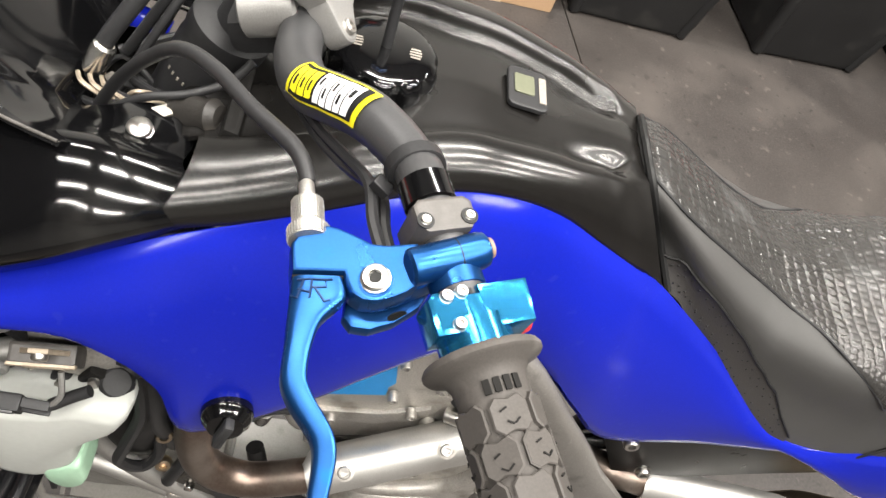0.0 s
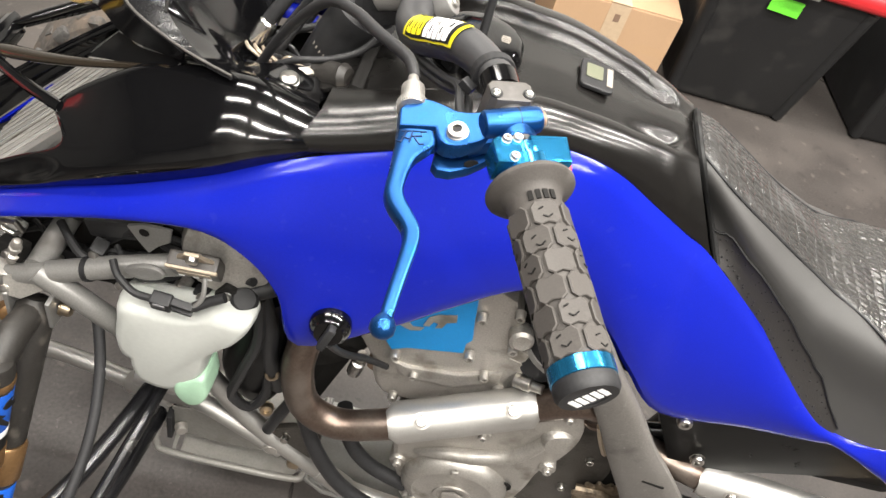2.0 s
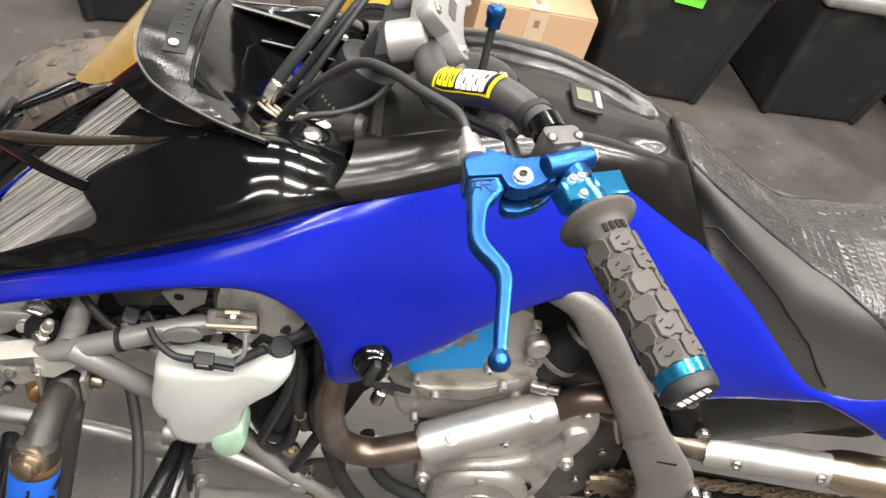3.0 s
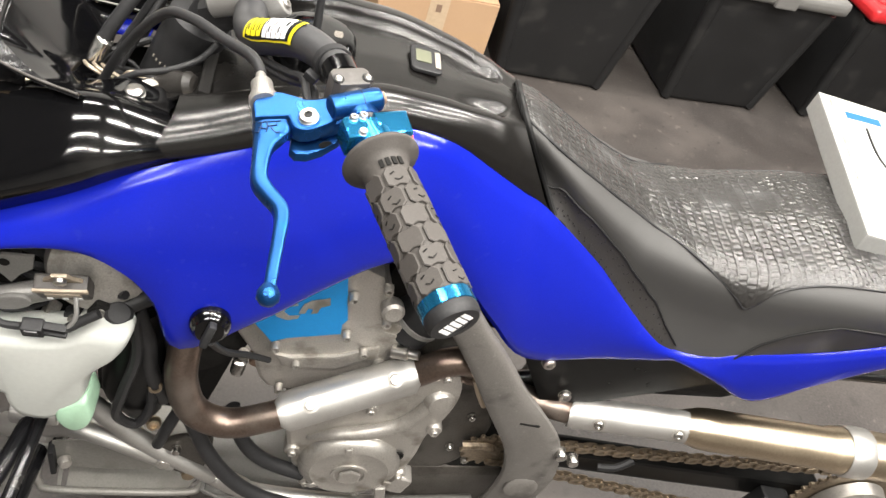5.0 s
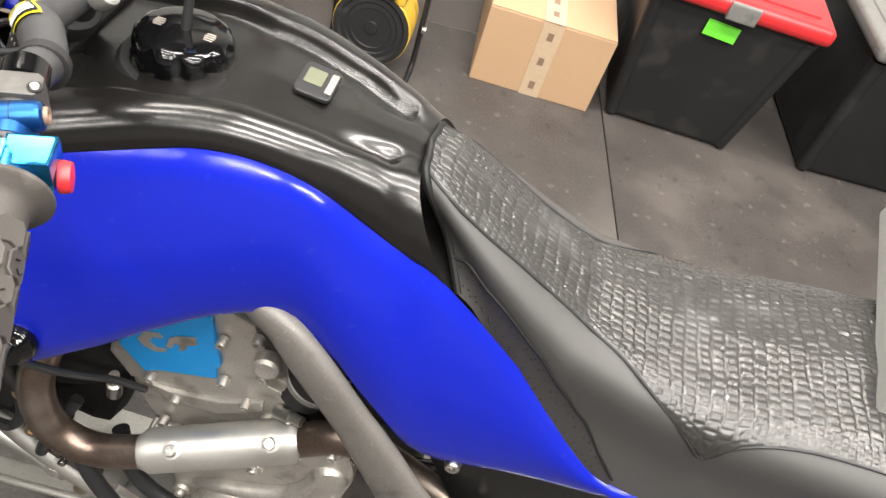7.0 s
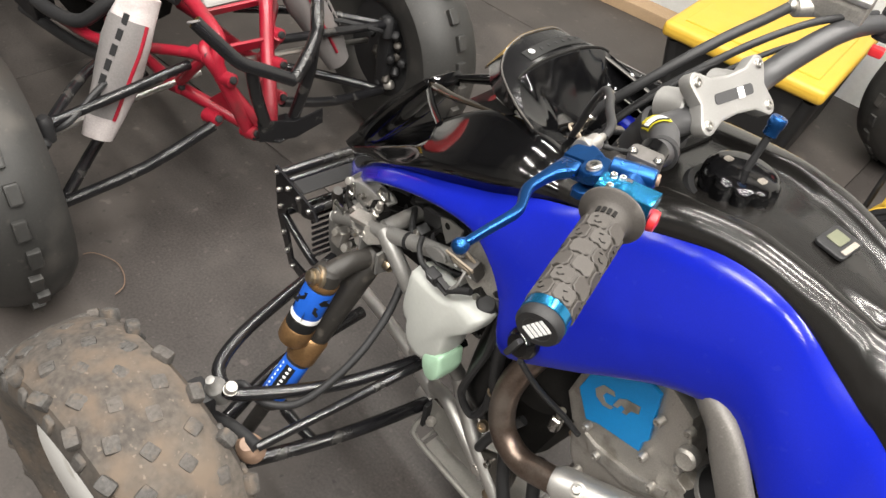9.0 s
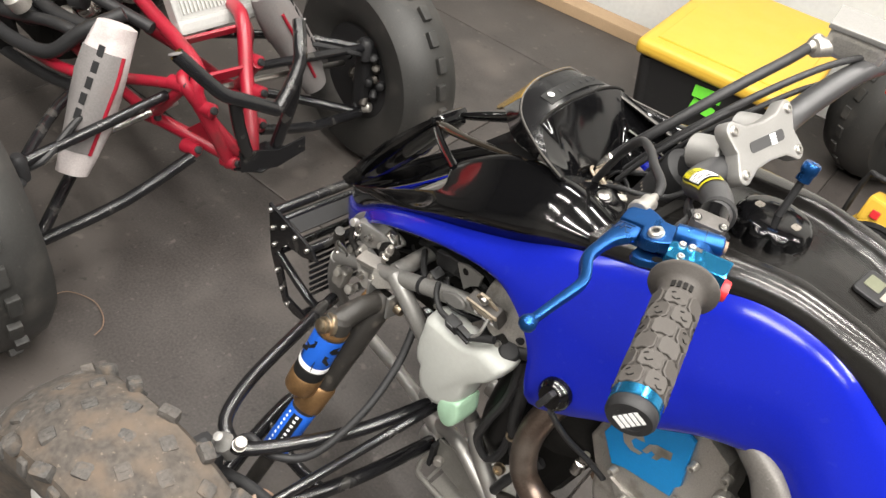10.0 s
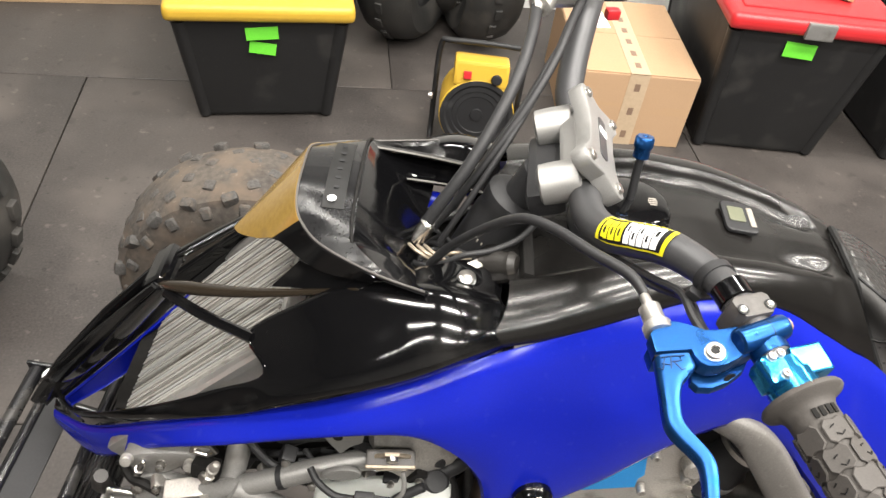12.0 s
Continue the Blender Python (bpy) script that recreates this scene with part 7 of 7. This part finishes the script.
for x, y, w, h in ((.070, .085, .016, .020), (.098, .072, .012, .016), (.122, .060, .020, .010)):
    part("print_mark", box((w, h, .0006), fm @ pose(x, y, .0360), 0), TAPE, fb, "small tan printed figure")
for k in range(3):
    part("print_mark", box((.07, .004, .0006), fm @ pose(.14, .042 - .009 * k, .0357), 0), FRAMEGREY, fb)

# ---- the red quad standing opposite ----
rq = thing("red_quad", (-1.5, .09, 0), "stripped red-framed sport quad with sand tyres", "quad bike")
RY = .085


def rm(p):
    return V(p[0], 2 * RY - p[1], p[2])


for s in (1, -1):
    f = (lambda p: V(*p)) if s == 1 else rm
    ua = part("upper_arm", tube([f((-1.16, -.03, .43)), f((-1.14, -.20, .420)), f((-1.13, -.36, .405))], .0115, 12, 3), TUBE, rq, "black tubular suspension arm")
    part("arm_tube", tube([f((-1.36, -.04, .42)), f((-1.26, -.22, .415)), f((-1.13, -.36, .405))], .0115, 12, 3), TUBE, ua)
    part("ball_joint", lathe([(.012, -.03), (.018, -.025), (.018, .02), (.01, .03)], pose(*f((-1.13, -.37, .395))), 14), DULL, ua)
    la = part("lower_arm", tube([f((-1.10, -.01, .295)), f((-1.11, -.18, .235)), f((-1.13, -.37, .20))], .0135, 12, 3), TUBE, rq, "black tubular suspension arm")
    part("arm_tube", tube([f((-1.42, -.02, .265)), f((-1.28, -.20, .235)), f((-1.13, -.37, .20))], .0135, 12, 3), TUBE, la)
    bolt(f((-1.13, -.39, .21)), (.8, -.3 * s, .3), .014, CAST, la, .02, socket=False)
    part("knuckle", box((.05, .05, .22), pose(*f((-1.15, -.40, .30)), 0, 0, 0), .015), DULL, rq)
    part("tie_rod", tube([f((-1.22, .03, .36)), f((-1.22, -.2, .335)), f((-1.22, -.38, .31))], .008, 8, 2), STEEL, rq)
    for k in range(16):
        a = .9 * k
        p = f((-1.15 + (.030 + .035 * (k % 2)) * math.cos(a), -.385 - .012 * (k % 3), .30 + (.05 + .04 * (k % 3 == 0)) * math.sin(a)))
        part("hub_fitting", lathe([(.010, -.012), (.012, -.008), (.012, .010), (.007, .014), (0, .015)], along(p, (.3, .5 * s, math.sin(a))), 10), (DULL, DARKCAST, DULL, DULL, DARKCAST)[k % 5], rq)
    part("brake_hose", tube([f((-1.17, -.38, .36)), f((-1.12, -.33, .40)), f((-1.16, -.24, .43)), f((-1.22, -.12, .45))], .007, 8, 5), CABLE, rq)
    t, b = f((-1.205, -.096, .592)), f((-1.185, -.250, .300))
    d = b - t
    ax = d.cross(V(1, 0, .2)).normalized()
    dp = ax.cross(d).normalized()
    rings = []
    for k, (w1, w2) in enumerate(((.040, .032), (.048, .038), (.052, .043), (.050, .041), (.047, .038), (.041, .034), (.033, .027))):
        c = t + d * (k / 6)
        rings.append([c + ax * w1 * math.cos(q) * (1 + .12 * math.cos(3 * q + k)) + dp * w2 * math.sin(q) for q in (2 * math.pi * j / 18 for j in range(18))])
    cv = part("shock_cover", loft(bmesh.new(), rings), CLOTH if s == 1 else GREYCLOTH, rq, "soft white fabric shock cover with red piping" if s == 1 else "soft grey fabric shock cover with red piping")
    edge = (lambda k, j: rings[k][j] + (rings[k][j] - (t + d * (k / 6))) * .03)
    span = (15, 16, 17, 0, 1, 2, 3, 4, 5) if s == 1 else (12, 11, 10, 9, 8, 7, 6, 5, 4)
    part("cover_panel", loft(bmesh.new(), [[edge(k, j) for j in span] for k in range(1, 6)], closed=False, caps=False), GREYCLOTH, cv, "grey fabric panel with pale lettering")
    for j in ((span[0], span[-1]) if s == -1 else (span[-1],)):
        part("piping", tube([edge(k, j) for k in range(1, 6)], .0042, 8, 4), REDPAINT, cv, "red trim")
    for k in range(6):
        a, b2 = edge(1 + int(k * .62), span[-4]), edge(2 + int(k * .62), span[-4])
        q = a.lerp(b2, k * .62 - int(k * .62))
        out = (q - (t + d * ((1 + k * .62) / 6))).normalized()
        part("letter_bar", box((.024, .013, .003), along(q, out, d), .001), DULL, cv)
    sand_wheel(rq, f((-1.20, -.485, .279)), -5, .285, .185)
part("engine", box((.34, .26, .30), pose(-1.78, RY - .02, .43, 0, 5, 0), .05), DARK, rq, "grimy dark engine")
for p, sz, mt in (((-1.62, -.11, .50), (.10, .07, .09), CAST), ((-1.70, -.16, .40), (.12, .06, .12), DULL), ((-1.60, -.02, .58), (.08, .08, .06), YELLOW), ((-1.85, -.18, .52), (.16, .06, .10), CAST), ((-1.58, .20, .50), (.08, .05, .12), DULL)):
    part("engine_part", box(sz, pose(*p, 10, 12, 8), .012), mt, rq)
for pts in ([(-1.30, -.06, .46), (-1.42, -.12, .50), (-1.60, -.16, .46), (-1.80, -.16, .42)], [(-1.28, .02, .52), (-1.44, -.05, .56), (-1.60, -.10, .60)], [(-1.34, -.10, .36), (-1.50, -.14, .34), (-1.75, -.17, .33)]):
    part("hose", tube(pts, .014, 12, 5), CABLE, rq, "black rubber hose")
part("seat", box((.8, .26, .09), pose(-2.05, RY, .74, 0, -4, 0), .04), DULL, rq)
part("tank_cover", box((.42, .30, .2), pose(-1.62, RY, .80, 0, -12, 0), .08), RED, rq)
for s in (1, -1):
    sand_wheel(rq, (-2.35, RY + s * .47, .262), 0, .26, .26)
rq.matrix_basis = pose(-1.2145, .026, 0, 0, 0, 5.2) @ pose(1.20, -.085, 0) @ rq.matrix_basis

# its open front: the frame, the bumper and the radiator, about the quad's own middle plane
RC, RL = V(-1.2145, .026, 0), V(-.0906, .9959, 0)


def other(p):
    """The place on the red quad's other side."""
    p = V(*p)
    return p - RL * (2 * (p - RC).dot(RL))


fr = part("frame", tube([(-1.62, -.05, .66), (-1.395, -.026, .548), (-1.156, -.020, .500), (-1.112, -.040, .445), (-1.085, -.012, .350), (-1.069, .014, .268)], .0165, 14, 5), REDPAINT, rq, "red painted tubular frame")
part("frame_tube", tube([(-1.62, .20, .60), (-1.45, .175, .550), (-1.30, .150, .545), (-1.2095, .131, .5435), (-1.136, .097, .448), (-1.053, .060, .342), (-1.045, .052, .275)], .0165, 14, 5), REDPAINT, fr)
part("frame_tube", tube([(-1.150, -.050, .478), (-1.122, -.061, .469), (-1.098, -.018, .385), (-1.062, .032, .300)], .0135, 12, 4), REDPAINT, fr)
for pts, r in (([(-1.2395, -.089, .334), (-1.15, -.035, .312), (-1.069, .015, .288)], .0155), ([(-1.60, -.110, .330), (-1.42, -.105, .335), (-1.2395, -.089, .334)], .0135),
               ([(-1.62, -.275, .405), (-1.50, -.255, .418), (-1.328, -.212, .431), (-1.20, -.100, .450), (-1.122, -.061, .469)], .0125), ([(-1.2395, -.089, .334), (-1.18, -.078, .400), (-1.122, -.061, .469)], .0125)):
    part("frame_tube", tube(pts, r, 12, 4), REDPAINT, fr)
    part("frame_tube", tube([other(p) for p in pts], r, 12, 4), REDPAINT, fr)
for a, b, h in (((-1.2167, -.010, .516), (-1.2088, .123, .525), .020), ((-1.139, .000, .462), (-1.146, .100, .456), .030)):
    p, q = V(*a), V(*b)
    part("cross_plate", box((h, .008, (q - p).length), along((p + q) / 2, q - p, (.4, 0, .9)), .002), REDPAINT, fr)
for f in (lambda p: V(*p), other):
    upper = spline([f(p) for p in ((-1.112, -.040, .445), (-1.085, -.012, .350), (-1.069, .014, .268))], 5)
    lower = spline([f(p) for p in ((-1.200, -.066, .345), (-1.13, -.022, .320), (-1.069, .015, .288))], 5)
    part("gusset", sheet([[p.lerp(q, k / 5) for k in range(6)] for p, q in zip(upper, lower)][3:], .004), REDPAINT, fr)
for p in ((-1.122, -.056, .306), (-1.142, -.066, .464), (-1.092, -.030, .420), (-1.238, -.092, .336), (-1.066, .012, .278)):
    for q in (V(*p), other(p)):
        part("pivot_boss", lathe([(.013, -.022), (.017, -.020), (.017, .020), (.013, .022), (.008, .026), (0, .026)], along(q, (.9, .3, .1)), 14), REDPAINT, fr)
        bolt(q + V(.020, .004, .006), (.9, .2, .3), .009, DULL, fr, .010, socket=False)
bu = part("front_bumper", tube([(-1.016, -.127, .616), (-.985, -.075, .553), (-.9725, -.050, .528), (-.967, -.010, .507), (-.959, .066, .467)], .0150, 16, 4), TUBE, rq, "black bent-tube front bumper")
part("bumper_tube", tube([(-1.043, .169, .612), (-1.003, .147, .572), (-.990, .138, .548), (-.975, .110, .510), (-.959, .066, .467)], .0150, 16, 4), TUBE, bu)
part("bumper_leg", tube([(-.978, -.026, .505), (-.990, -.010, .430), (-1.018, .026, .330)], .0145, 12, 3), TUBE, bu)
part("bumper_leg", tube([(-.988, .130, .530), (-.994, .125, .450), (-1.022, .104, .322)], .0145, 12, 3), TUBE, bu)
for p in ((-1.016, -.127, .616), (-1.043, .169, .612)):
    part("tube_plug", lathe([(.0140, -.002), (.0155, 0), (.0145, .003), (0, .0035)], along(p, (-.45, 0, .85)), 16), GREYCLOTH, bu)
part("skid_plate", slab([(-.045, .000), (.050, -.018), (.118, .004), (.120, -.035), (.050, -.066), (-.040, -.060)], .005, Matrix(((.15, 0, .98, -1.014), (.98, 0, -.15, .050), (0, 1, 0, .340), (0, 0, 0, 1))), .001), TUBE, bu, "black bent skid plate")
part("skid_foot", slab([(-1.000, .055), (-1.035, .165), (-1.100, .140), (-1.090, .010), (-1.040, .005)], .006, pose(0, 0, .272), .001), TUBE, bu)
rdm = pose(-1.348, .105, .638, 0, 60, 5.2)
ra = part("radiator", box((.26, .200, .026), rdm, .006), GREYCARD, rq, "pale aluminium radiator")
for k in range(19):
    part("fin", box((.225, .0035, .006), rdm @ pose(0, -.090 + .010 * k, .015)), ALU, ra)
for x in (-.140, .140):
    part("tank", box((.034, .232, .046), rdm @ pose(x, 0, 0), .010), GREYCARD, ra)
for y in (-.107, .107):
    part("side_rail", box((.27, .014, .034), rdm @ pose(0, y, .002), .004), GREYCARD, ra)
for pts in ([(-1.56, -.30, .46), (-1.472, -.281, .455), (-1.376, -.241, .464), (-1.331, -.180, .522), (-1.30, -.10, .56)], [(-1.60, -.22, .52), (-1.45, -.18, .50), (-1.33, -.12, .50)]):
    part("hose", tube(pts, .016, 14, 5), CABLE, rq, "black rubber hose")
part("yellow_cover", box((.10, .12, .07), pose(-1.52, -.16, .60, 10, 14, 25), .02), YELLOW, rq, "yellow plastic cover")
for k in range(9):
    p = V(-1.50 + .03 * math.sin(5 * k), -.25 + .030 * k, .50 + .025 * math.cos(3 * k))
    part("engine_part", lathe([(.018, -.02), (.024, -.016), (.024, .014), (.014, .020), (0, .022)], along(p, (math.sin(k), -.6, math.cos(2 * k))), 14), (CAST, DULL, STEEL)[k % 3], rq)
